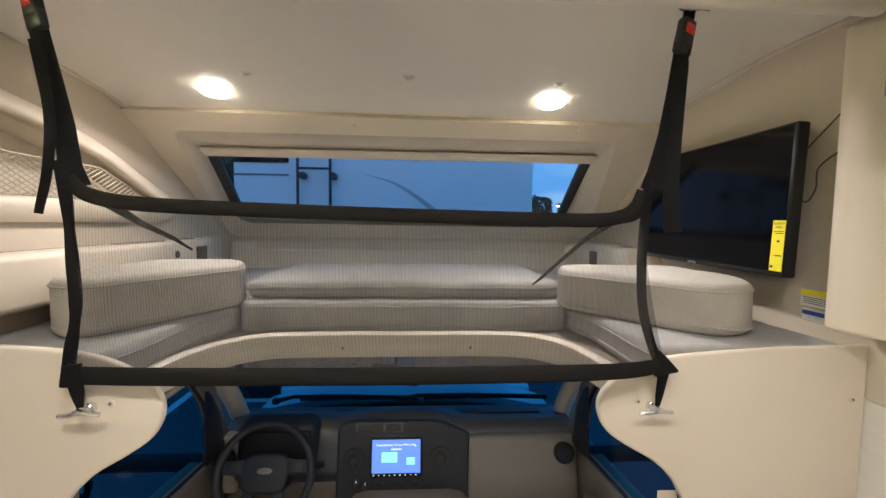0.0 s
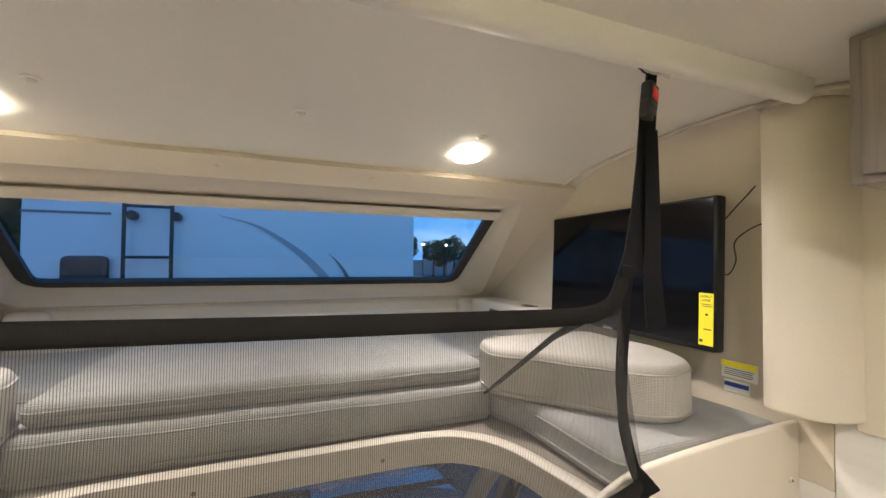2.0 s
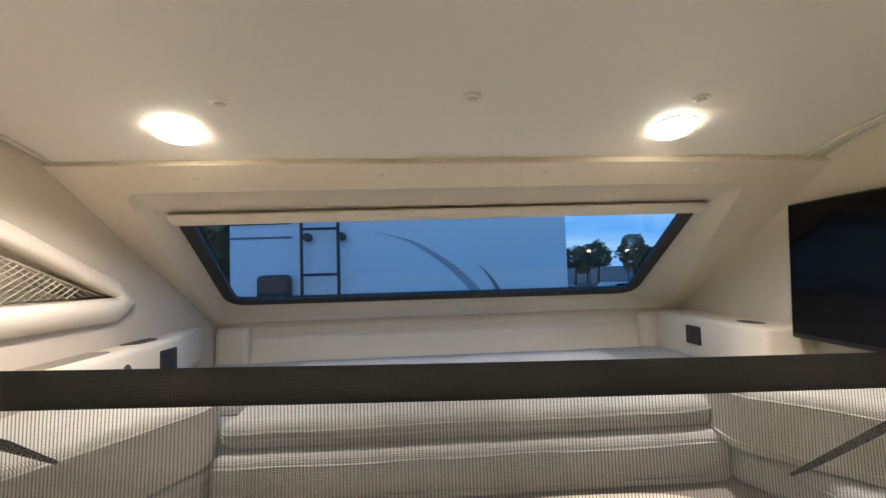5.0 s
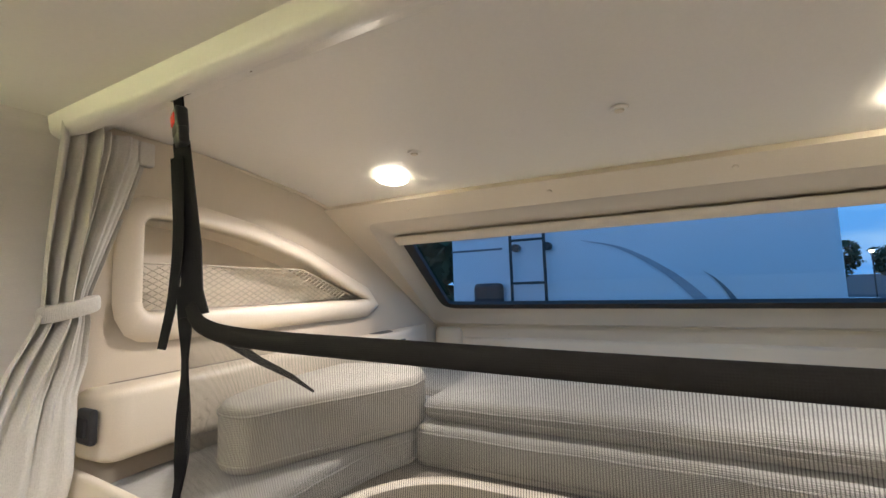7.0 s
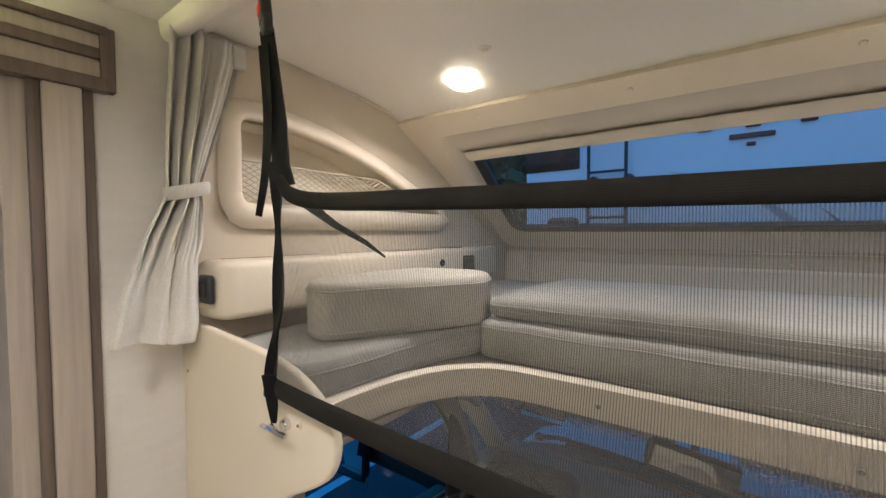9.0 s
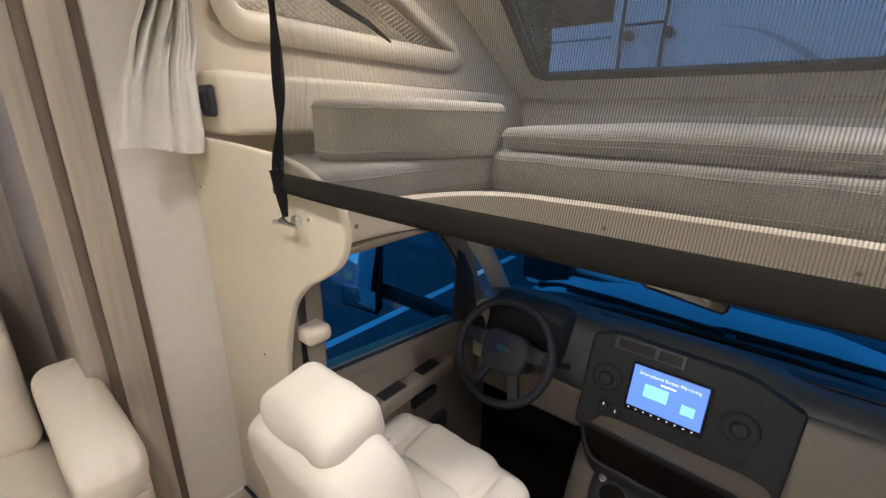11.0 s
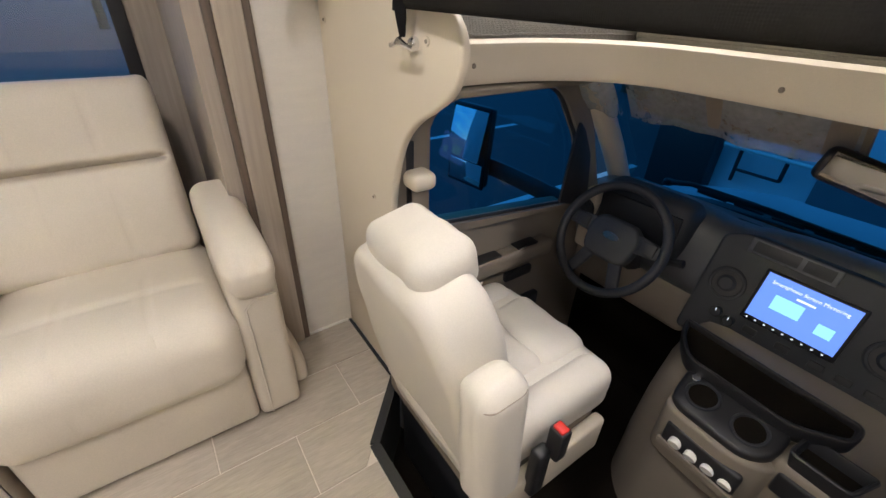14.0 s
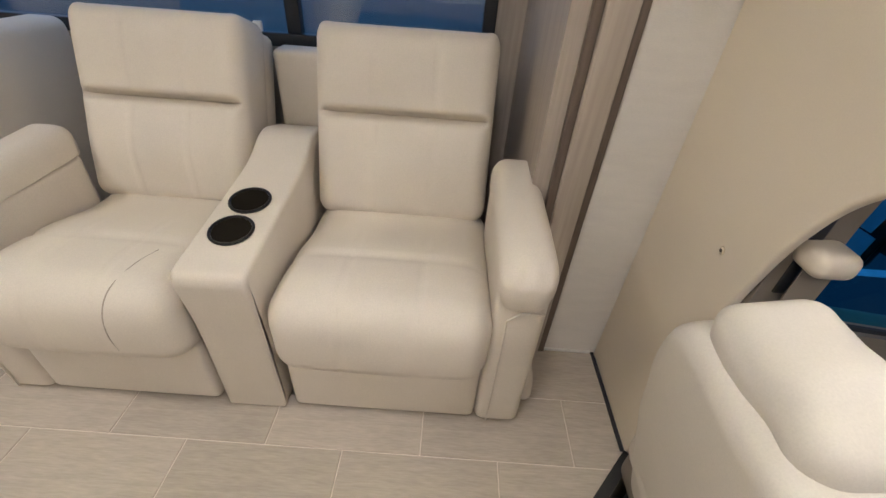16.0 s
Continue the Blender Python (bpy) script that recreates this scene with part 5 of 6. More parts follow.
    part("slot", rbox(B(), *[tuple(min(p) if k == 0 else max(p) for p in zip(f(-0.868, 0.985, 0.66), f(-0.846, 1.01, 0.86))) for k in (0, 1)], 0.006, 2), BLACKP, bl, "black height slot")
    part("guide", rbox(B(), *[tuple(min(p) if k == 0 else max(p) for p in zip(f(-0.862, 0.975, 0.735), f(-0.79, 1.05, 0.785))) for k in (0, 1)], 0.02, 4), PANEL, bl, "cream guide cover")
    part("webbing", ribbon(B(), [f(-0.82, 1.01, 0.745), f(-0.83, 1.02, 0.5), f(-0.85, 1.03, 0.1)], 0.045, (0.3, 1, 0), 0.003), TAUPE, bl, "taupe belt webbing")
    # B pillar behind the wing panel
    pl = tagged(part("pillar", rbox(B(), *[tuple(min(p) if k == 0 else max(p) for p in zip(f(-0.93, 0.962, FLO), f(-0.862, 1.075, 1.06))) for k in (0, 1)], 0.015, 3), TAUPE), "taupe door pillar", "pillar", kind="structure")


door(-1)
door(1)

# cab headliner, windscreen and pillars
b = sheet(B(), [[(x, y, z - 0.10 * max(0, abs(x - MID) - 0.55) ** 1.3) for x in np.linspace(-0.90, 0.775, 14)] for y, z in ((1.560, 1.050), (1.62, 1.04), (1.72, 1.01), (1.80, 0.965))])
b2 = thicken(b, -0.012)
tagged(part("cab_headliner", b2, TAUPE), "taupe cab headliner above the windscreen", "ceiling", kind="structure")
for s in (-1, 1):
    xs = [side_x(s, x) for x in (-0.90, -0.745)]
    tagged(part("headliner_side", rbox(B(), (min(xs), 0.962 if s < 0 else 1.058, 0.975), (max(xs), 1.56, 0.995), 0.006, 2), TAUPE), "taupe cab headliner beside the opening", "ceiling", kind="structure")
for s in (-1, 1):
    f = lambda x, y, z: (side_x(s, x), y, z)
    tagged(part("a_pillar", tube(B(), smooth_path([f(-0.845, 1.60, 1.03), f(-0.85, 1.74, 0.90), f(-0.86, 1.92, 0.70), f(-0.87, 2.06, 0.52)], 4), 0.042, 10), PANEL), "cream windscreen pillar trim", "pillar", kind="structure")
ws = thing("windscreen", (MID, 2.2, 0.55), "wide blue-tinted windscreen", "windscreen", kind="structure")


def shield(u, v):
    x = MID + u * (0.80 + 0.06 * v)
    return (x, 1.86 + 0.42 * v - 0.16 * u * u, 1.01 - 0.52 * v)


p = part("pane", sheet(B(), [[shield(-1 + i / 8, j / 6) for i in range(17)] for j in range(7)]), TINT, ws)
p.visible_shadow = False
part("seal", tube(B(), [shield(-1 + i / 8, 1.0) for i in range(17)], 0.014, 6), RUBBER, ws)
part("seal", tube(B(), [shield(-1, j / 6) for j in range(7)], 0.014, 6), RUBBER, ws)
part("seal", tube(B(), [shield(1, j / 6) for j in range(7)], 0.014, 6), RUBBER, ws)
# rear-view mirror
rm = thing("rear_view_mirror", (-0.09, 1.74, 0.86), "oval rear-view mirror on the windscreen", "mirror")
m = Matrix.Translation((-0.088, 1.72, 0.866)) @ Euler((radians(-7), radians(14), radians(20))).to_matrix().to_4x4()
part("housing", rbox(B(), (-0.116, -0.0105, -0.040), (0.116, 0.03, 0.040), 0.020, 4, m), BLACKP, rm)
part("glass", rbox(B(), (-0.104, -0.0135, -0.030), (0.104, -0.006, 0.030), 0.0035, 2, m), DIMM, rm, "dimmed mirror glass")
part("stem", tube(B(), [(-0.088, 1.74, 0.880), (-0.088, 1.79, 0.925), (-0.088, 1.87, 0.955)], 0.010, 8), BLACKP, rm)
# sun visors wrapped in film
for s in (-1, 1):
    vx = side_x(s, -0.425)
    vs = thing("sun_visor", (vx, 1.70, 0.98), "taupe sun visor still wrapped in clear plastic film", "sun visor", "sun visors")
    m = Matrix.Translation((vx, 1.735, 0.945)) @ Euler((radians(-52), 0, 0)).to_matrix().to_4x4()
    part("board", rbox(B(), (-0.290, -0.075, -0.008), (0.290, 0.075, 0.008), 0.007, 3, m), TAUPE, vs)
    b = sheet(B(), [[m @ Vector((x, y, -0.014 - 0.006 * math.sin(19 * x + 3 * y) - 0.004 * math.sin(47 * x))) for x in np.linspace(-0.310, 0.275, 34)] for y in np.linspace(-0.100, 0.10, 8)])
    part("film", b, FILM, vs, "crinkled clear plastic film")
th = thing("pillar_film", (-0.83, 1.72, 0.9), "crinkled clear plastic film on the windscreen pillar", "film")
b = sheet(B(), [[(-0.845 + 0.09 * math.sin(u * 2.6) + 0.012 * math.sin(9 * u + 5 * v), 1.58 + 0.18 * v - 0.05 * math.cos(u * 2.6), 1.03 - 0.17 * v + 0.01 * math.sin(14 * u)) for u in np.linspace(0, 1, 12)] for v in np.linspace(0, 1, 8)])
part("film", b, FILM, th)

# dashboard
da = thing("dashboard", (MID, 1.95, 0.3), "dark dashboard with taupe lower panels and a centre screen", "dashboard")
prof = [(1.86, 0.30), (1.81, 0.36), (1.805, 0.42), (1.83, 0.49), (1.86, 0.545), (1.90, 0.570), (1.97, 0.568), (2.08, 0.540), (2.22, 0.495), (2.26, 0.30)]
prof = [(p.y, p.z) for p in smooth_path([(0, *p) for p in prof], 3)]
rings = []
for i in range(25):
    u = -1 + i / 12
    x = MID + 0.80 * u
    hump = 0.045 * math.exp(-((x + 0.07) / 0.24) ** 4) + 0.03 * math.exp(-((x + 0.62) / 0.20) ** 4)
    rings.append([(x, y, z + hump * ease(0.44, 0.56, z) * ease(2.18, 1.95, y)) for y, z in prof])
part("top_pad", orient(loft(B(), rings)), DASHT, da, "charcoal padded top, painted lighter for skylight")
part("defroster_grille", rbox(B(), (-0.60, -0.02, -0.002), (0.45, 0.02, 0.003), 0.002, 1, pose(MID + 0.07, 2.10, 0.536, -17, 0, 0)), BLACKP, da, "black defroster grille")
part("speaker_slot", rbox(B(), (0.12, -0.03, -0.002), (0.62, 0.03, 0.004), 0.003, 1, pose(0, 2.02, 0.562, -12, 0, 0)), BLACKP, da, "black grille on the dash top")
cx = -0.07
ctr = rounded([(-0.35, 0.215), (0.225, 0.205), (0.240, 0.515), (0.10, 0.572), (-0.28, 0.578), (-0.35, 0.550)], [0.02, 0.012, 0.012, 0.05, 0.03, 0.02], 4)
TILTM = Matrix.Translation((0, 1.785, 0.445)) @ Euler((radians(-17), 0, 0)).to_matrix().to_4x4() @ Matrix.Translation((0, 0, -0.40))
cp = part("centre_panel", orient(slab(B(), ctr, -0.06, 0.012, 0.010, 3, TILTM @ XZ)), DASHP, da, "charcoal centre panel")


def on(x, z, d=0.012):
    return TILTM @ Vector((x, -d, z))


def face(lo, hi, d0, d1, r, material, name, parent, label="", smooth=40):
    return part(name, rbox(B(), (lo[0], -d1, lo[1]), (hi[0], -d0, hi[1]), r, 2, TILTM), material, parent, label, smooth)


sc = face((-0.205, 0.345), (0.025, 0.505), 0.011, 0.026, 0.004, BEZEL, "screen_bezel", da, "black touch-screen bezel")
face((-0.196, 0.362), (0.016, 0.498), 0.0262, 0.0272, 0.0004, DISPLAY, "display", sc, "glowing blue display", 0)
words(sc, "Smartphone Screen Mirroring", TILTM @ Matrix.Translation((-0.09, -0.0276, 0.472)) @ XZ, 0.0145, DISPW, label="white screen title")
face((-0.112, 0.456), (-0.068, 0.461), 0.0274, 0.0280, 0.0002, DISPW, "text_bar", sc, "", 0)
face((-0.155, 0.405), (-0.085, 0.447), 0.0274, 0.0280, 0.0002, DISPG, "picture_block", sc, "", 0)
face((-0.045, 0.395), (-0.008, 0.425), 0.0274, 0.0280, 0.0002, DISPG, "picture_block", sc, "", 0)
for i in range(9):
    face((-0.19 + 0.023 * i, 0.352), (-0.185 + 0.023 * i, 0.356), 0.0262, 0.0268, 0.0002, DISPW, "icon", sc, "", 0)
for x in (-0.275, 0.105):
    vt = part("air_vent", disc(B(), TILTM @ Matrix.Translation((x, -0.011, 0.415)) @ Euler((radians(90), 0, 0)).to_matrix().to_4x4(), 0.043, 0.012, 28, 0.004), BLACKP, da, "round black air vent")
    part("vent_ring", tube(B(), [on(x + 0.045 * math.cos(a), 0.415 + 0.045 * math.sin(a), 0.02) for a in [2 * math.pi * i / 28 for i in range(28)]], 0.006, 8, True), DASHP, vt)
    part("vent_ball", disc(B(), TILTM @ Matrix.Translation((x, -0.022, 0.415)) @ Euler((radians(90), 0, 0)).to_matrix().to_4x4(), 0.026, 0.010, 24, 0.008), DASHP, vt)
face((-0.275, 0.525), (-0.06, 0.570), 0.010, 0.018, 0.008, DASHT, "tray_rim", da, "grey slot surround")
face((-0.262, 0.532), (-0.150, 0.563), 0.0165, 0.0195, 0.001, BLACKP, "tray", da, "black storage slot")
face((-0.138, 0.532), (-0.072, 0.563), 0.0165, 0.0195, 0.001, BLACKP, "tray", da, "black storage slot")
for x, z in ((-0.262, 0.322), (-0.222, 0.312)):
    kb = part("knob", disc(B(), TILTM @ Matrix.Translation((x, -0.010, z)) @ Euler((radians(90), 0, 0)).to_matrix().to_4x4(), 0.017, 0.020, 20, 0.004), BLACKP, da, "black climate knob")
    # Pointer takes the display's emissive white, so it glows by itself.
    part("pointer", rbox(B(), (x - 0.0010, -0.0312, z + 0.004), (x + 0.0010, -0.0296, z + 0.014), 0.0004, 1, TILTM), DISPW, kb, "white pointer with added glow")
for x in (-0.165, -0.08, 0.0, 0.06, 0.12):
    face((x - 0.018, 0.304), (x + 0.018, 0.326), 0.010, 0.016, 0.003, BLACKP, "push_button", da, "black push button")
# lower and side panels
part("glovebox_panel", rbox(B(), (0.222, -0.03, 0.20), (0.735, 0.05, 0.545), 0.03, 4, Matrix.Translation((0, 1.80, 0)) @ Matrix.Translation((0, 0, 0.4)) @ Euler((radians(-14), 0, 0)).to_matrix().to_4x4() @ Matrix.Translation((0, 0, -0.4))), GLOVE, da, "beige glovebox panel")
part("knee_panel", rbox(B(), (0.222, 1.81, 0.075), (0.735, 1.92, 0.20), 0.03, 3), TAUPE, da)
part("glovebox_seam", rbox(B(), (0.24, 1.806, 0.198), (0.72, 1.83, 0.206), 0.002, 1), DASHP, da)
part("column_panel", rbox(B(), (-0.86, 1.82, 0.16), (-0.35, 1.92, 0.34), 0.03, 3), TAUPE, da)
part("side_panel", rbox(B(), (-0.86, 1.80, 0.30), (-0.795, 1.92, 0.56), 0.02, 3), PANEL, da)
for x in (-0.83, 0.668):
    vt = part("air_vent", disc(B(), Matrix.Translation((x, 1.785, 0.475)) @ Euler((radians(90 - 14), 0, 0)).to_matrix().to_4x4(), 0.046, 0.022, 28, 0.004), BLACKP, da, "round black air vent")
    part("vent_ball", disc(B(), Matrix.Translation((x, 1.764, 0.48)) @ Euler((radians(90 - 14), 0, 0)).to_matrix().to_4x4(), 0.033, 0.008, 24, 0.006), DASHP, vt)
ch = part("cluster_hood", rbox(B(), (-0.79, 1.79, 0.38), (-0.44, 1.93, 0.625), 0.05, 4), DASHP, da)
part("cluster_face", rbox(B(), (-0.765, 1.784, 0.41), (-0.465, 1.795, 0.59), 0.004, 1), BLACKP, ch, "dark instrument cluster")

# steering wheel
WC = Vector((-0.618, 1.655, 0.485))
WM = Matrix.Translation(WC) @ Euler((radians(62), 0, 0)).to_matrix().to_4x4()
sw = thing("steering_wheel", (-0.618, 1.70, 0.45), "charcoal steering wheel with three spokes and a padded hub", "steering wheel")
part("rim", tube(B(), [WM @ Vector((0.188 * math.cos(a), 0.188 * math.sin(a), 0)) for a in [2 * math.pi * i / 48 for i in range(48)]], 0.0165, 12, True), DASHP, sw)
hub = part("hub", orient(slab(B(), rounded([(-0.085, -0.075), (0.085, -0.075), (0.10, 0.03), (0.07, 0.075), (-0.07, 0.075), (-0.10, 0.03)], 0.04, 4), -0.05, 0.0, 0.016, 3, WM)), DASHP, sw)
b = disc(B(), WM @ Matrix.Translation((0, 0.01, 0)) @ Matrix.Diagonal((1.0, 0.42, 1, 1)), 0.032, 0.003, 24, 0.001)
part("badge", b, CHROME, hub, "plain oval badge")
for s in (-1, 1):
    sp = part("spoke", orient(slab(B(), rounded([(s * 0.075, -0.01), (s * 0.185, 0.0), (s * 0.185, 0.045), (s * 0.075, 0.055)] if s > 0 else [(s * 0.075, 0.055), (s * 0.185, 0.045), (s * 0.185, 0.0), (s * 0.075, -0.01)], 0.01, 2), -0.03, -0.006, 0.006, 2, WM)), DASHP, sw)
    part("button_pad", rbox(B(), (min(s * 0.10, s * 0.155), 0.002, -0.008), (max(s * 0.10, s * 0.155), 0.045, 0.0), 0.004, 2, WM), BLACKP, sp, "black control pad")
    part("lower_spoke", orient(slab(B(), rounded([(s * 0.03, -0.07), (s * 0.075, -0.178), (s * 0.11, -0.155), (s * 0.075, -0.06)] if s > 0 else [(s * 0.075, -0.06), (s * 0.11, -0.155), (s * 0.075, -0.178), (s * 0.03, -0.07)], 0.008, 2), -0.03, -0.008, 0.006, 2, WM)), DASHP, sw)
part("column", tube(B(), [WM @ Vector((0, 0, -0.03)), WM @ Vector((0, 0, -0.16)), WM @ Vector((0, -0.02, -0.26))], [0.05, 0.06, 0.07], 14), DASHP, sw)
part("shift_lever", tube(B(), [WM @ Vector((0.05, 0, -0.08)), WM @ Vector((0.16, 0.01, -0.06)), WM @ Vector((0.23, 0.03, -0.05))], [0.008, 0.009, 0.014], 8), BLACKP, sw, "black column lever")

tagged(part("firewall", rbox(B(), (-0.92, 1.955, FLO), (0.80, 1.985, 0.47), 0.004, 1), CARPET, smooth=0), "black carpeted footwell wall under the dashboard", "wall", kind="structure")

# engine cover with its cupholder tray
ec = thing("engine_cover_console", (MID, 1.55, FLO), "taupe engine cover console with black cupholder tray", "console")
rings = []
for z, x0, x1, y0 in ((FLO, -0.325, 0.31, 1.45), (-0.12, -0.325, 0.30, 1.46), (0.06, -0.32, 0.285, 1.48), (0.20, -0.315, 0.26, 1.53), (0.29, -0.30, 0.24, 1.57), (0.335, -0.29, 0.22, 1.64), (0.345, -0.27, 0.20, 1.68)):
    rings.append([(p.x, p.y, z) for p in rounded([(x0, y0 + 0.12), (x0 + 0.12, y0), (x1 - 0.12, y0), (x1, y0 + 0.12), (x1, 1.95), (x0, 1.95)], [0.07, 0.07, 0.07, 0.07, 0, 0], 4)])
part("cover", orient(loft(B(), rings)), TAUPE, ec)
UT = pose(-0.055, 1.585, 0.325, 26, 0, 0)
uo = rounded([(-0.170, -0.052), (0.095, -0.060), (0.200, -0.005), (0.195, 0.048), (-0.240, 0.066), (-0.225, 0.010)], [0.03, 0.04, 0.03, 0.02, 0.015, 0.03], 4)
SB = rounded([(-0.07, -0.05), (0.055, -0.055), (0.085, 0.045), (-0.06, 0.05)], 0.02, 4)
ui = inset(uo, 0.014)
b = sheet(B(), [[UT @ Vector((p.x, p.y, z)) for p in ring + ring[:1]] for ring, z in ((uo, -0.04), (uo, 0.030), (inset(uo, 0.004), 0.035), (inset(uo, 0.010), 0.035), (ui, 0.030), (inset(uo, 0.015), 0.012))])
ut = part("upper_tray", orient(b), BLACKP, ec, "black open upper tray")
b = B()
b.faces.new([b.verts.new(UT @ Vector((p.x, p.y, 0.016))) for p in inset(uo, 0.013)])
part("tray_floor", b, CARPET, ut, "dark tray floor", 0)
CT = pose(-0.072, 1.508, 0.255, 16, 0, 0)
co = rounded([(-0.125, -0.072), (0.075, -0.082), (0.125, -0.03), (0.125, 0.05), (-0.14, 0.05)], [0.05, 0.05, 0.04, 0.02, 0.02], 4)
tr = part("cupholder_tray", orient(slab(B(), co, -0.03, 0.022, 0.012, 3, CT)), BLACKP, ec, "black cupholder tray")
for x, y in ((-0.068, -0.006), (0.052, -0.010)):
    part("cup_rim", tube(B(), [CT @ Vector((x + 0.040 * math.cos(a), y + 0.040 * math.sin(a), 0.023)) for a in [2 * math.pi * i / 24 for i in range(24)]], 0.005, 6, True), DASHP, tr)
    part("cup_floor", disc(B(), CT @ Matrix.Translation((x, y, 0.0222)), 0.036, 0.0008, 24), CARPET, tr, "dark cup well")
part("coin_cap", disc(B(), CT @ Matrix.Translation((-0.108, 0.030, 0.022)), 0.012, 0.006, 14, 0.002), CHROME, tr, "chrome cap")
dr = rounded([(-0.155, -0.075), (0.075, -0.088), (0.155, -0.045), (0.165, 0.08), (-0.165, 0.08)], [0.05, 0.05, 0.04, 0.02, 0.02], 4)
part("drawer", orient(slab(B(), [(p.x * 0.88 - 0.068, p.y + 1.505) for p in dr], 0.05, 0.232, 0.014, 3)), TAUPE, ec)
DM = Matrix.Translation((-0.07, 1.425, 0)) @ Euler((0, 0, radians(-3))).to_matrix().to_4x4() @ Matrix.Translation((0.07, -1.425, 0))
# The pocket is not hollow; a black block paints its shaded mouth.
part("drawer_pocket", rbox(B(), (-0.172, 1.417, 0.105), (0.028, 1.440, 0.192), 0.012, 3, DM), BLACKP, ec, "solid black fill for the shaded pocket opening")
part("pocket_lip", rbox(B(), (-0.178, 1.411, 0.094), (0.034, 1.425, 0.122), 0.006, 3, DM), TAUPE, ec)
part("side_drawer", rbox(B(), (0.045, 1.475, 0.08), (0.205, 1.62, 0.262), 0.025, 4), TAUPE, ec)
# Black block in place of the taupe side pocket's dark inside.
part("side_pocket", rbox(B(), (0.068, 1.468, 0.165), (0.172, 1.49, 0.236), 0.010, 3), BLACKP, ec, "solid black fill for the shaded side pocket opening")
sb = orient(sheet(B(), [[(p.x + 0.128, p.y + 1.525, z) for p in ring + ring[:1]] for ring, z in ((inset(SB, 0.012), 0.25), (SB, 0.300), (inset(SB, 0.003), 0.304), (inset(SB, 0.008), 0.304), (inset(SB, 0.011), 0.298), (inset(SB, 0.016), 0.27))]))
sbp = part("side_bin", sb, BLACKP, ec, "black open side bin")
b = B()
b.faces.new([b.verts.new((p.x + 0.128, p.y + 1.525, 0.272)) for p in inset(SB, 0.014)])
part("bin_floor", b, CARPET, sbp, "dark bin floor", 0)
for i in range(4):
    rl = thing("rolled_papers", (-0.130 + 0.045 * i, 1.42, 0.12), "rolled pale paper in the console pocket", "paper", "rolled papers")
    part("roll", tube(B(), [(-0.130 + 0.045 * i, 1.409, 0.140 - 0.003 * (i % 2)), (-0.132 + 0.045 * i, 1.442, 0.152)], 0.0165, 12), WHITE, rl)

# seats


def cab_seat(s):
    c = side_x(s, -0.595)
    th = thing("cab_seat", (c, 1.1, FLO), "ivory vinyl captain's seat with headrest and armrest", "car seat", "cab seats")
    part("pedestal", rbox(B(), (c - 0.20, 0.92, FLO), (c + 0.20, 1.34, 0.02), 0.02, 2), BLACKP, th, "black seat pedestal")
    part("seat_base", rbox(B(), (c - 0.25, 0.90, 0.0), (c + 0.25, 1.37, 0.12), 0.03, 3), TAUPE, th)
    part("seat_cushion", rbox(B(), (c - 0.265, 0.88, 0.09), (c + 0.265, 1.42, 0.262), 0.065, 5, None, (0, 0.015, 0.012), (18, 18, 6), crumple(0.006)), SEATV, th)
    for q in (-1, 1):
        part("side_bolster", rbox(B(), (c + q * 0.215 - 0.06, 0.92, 0.16), (c + q * 0.215 + 0.06, 1.39, 0.288), 0.055, 5), SEATV, th)
    part("centre_pad", rbox(B(), (c - 0.145, 0.98, 0.18), (c + 0.145, 1.235, 0.288), 0.05, 5, None, (0, 0, 0.006), (14, 14, 4), crumple(0.008)), SEATV, th)
    part("thigh_pad", rbox(B(), (c - 0.15, 1.20, 0.17), (c + 0.15, 1.415, 0.284), 0.05, 5, None, (0, 0, 0.006), (14, 14, 4), crumple(0.008)), SEATV, th)
    m = Matrix.Translation((c, 0.965, 0.19)) @ Euler((radians(12), 0, 0)).to_matrix().to_4x4()
    outline = rounded([(-0.20, -0.14), (0.20, -0.14), (0.24, 0.12), (0.236, 0.34), (0.175, 0.515), (-0.175, 0.515), (-0.236, 0.34), (-0.24, 0.12)], [0.06, 0.06, 0.1, 0.1, 0.09, 0.09, 0.1, 0.1], 5)
    bb = orient(slab(B(), dense(outline, 0.03), -0.075, 0.095, 0.046, 6, m @ XZ, 0.0))
    for v in bb.verts:
        v.co += Vector((noise.noise(v.co * 8), noise.noise(v.co * 8 + Vector((3, 0, 0))), noise.noise(v.co * 8 + Vector((0, 3, 0))))) * 0.006
    part("backrest", bb, SEATV, th)
    hr = part("headrest", rbox(B(), (-0.150, -0.060, 0.444), (0.112, 0.105, 0.566), 0.042, 6, m, (0.006, 0.004, 0.014), (16, 10, 10), crumple(0.007)), SEATV, th)
    part("seam", tube(B(), [m @ Vector((x, -0.060 - 0.004 * math.sin(40 * x), 0.452)) for x in np.linspace(-0.160, 0.100, 14)] + [m @ Vector((0.112, y, 0.455)) for y in np.linspace(-0.045, 0.09, 6)], 0.0028, 6), THREAD, hr, "stitched crease")
    q = 1 if s < 0 else -1
    am = Matrix.Translation((c, 0.875, 0.16)) @ Euler((radians(4), 0, 0)).to_matrix().to_4x4()
    a0, a1 = min(q * 0.232, q * 0.332), max(q * 0.232, q * 0.332)
    arm = part("armrest", rbox(B(), (a0, -0.048, 0.03), (a1, 0.075, 0.415), 0.034, 6, am, (0.004, 0.006, 0.010), (10, 10, 16), crumple(0.005)), SEATV, th, "folded-up ivory armrest")
    ring = rounded([(a0 + 0.006, -0.042), (a1 - 0.006, -0.042), (a1 - 0.006, 0.069), (a0 + 0.006, 0.069)], 0.03, 5)
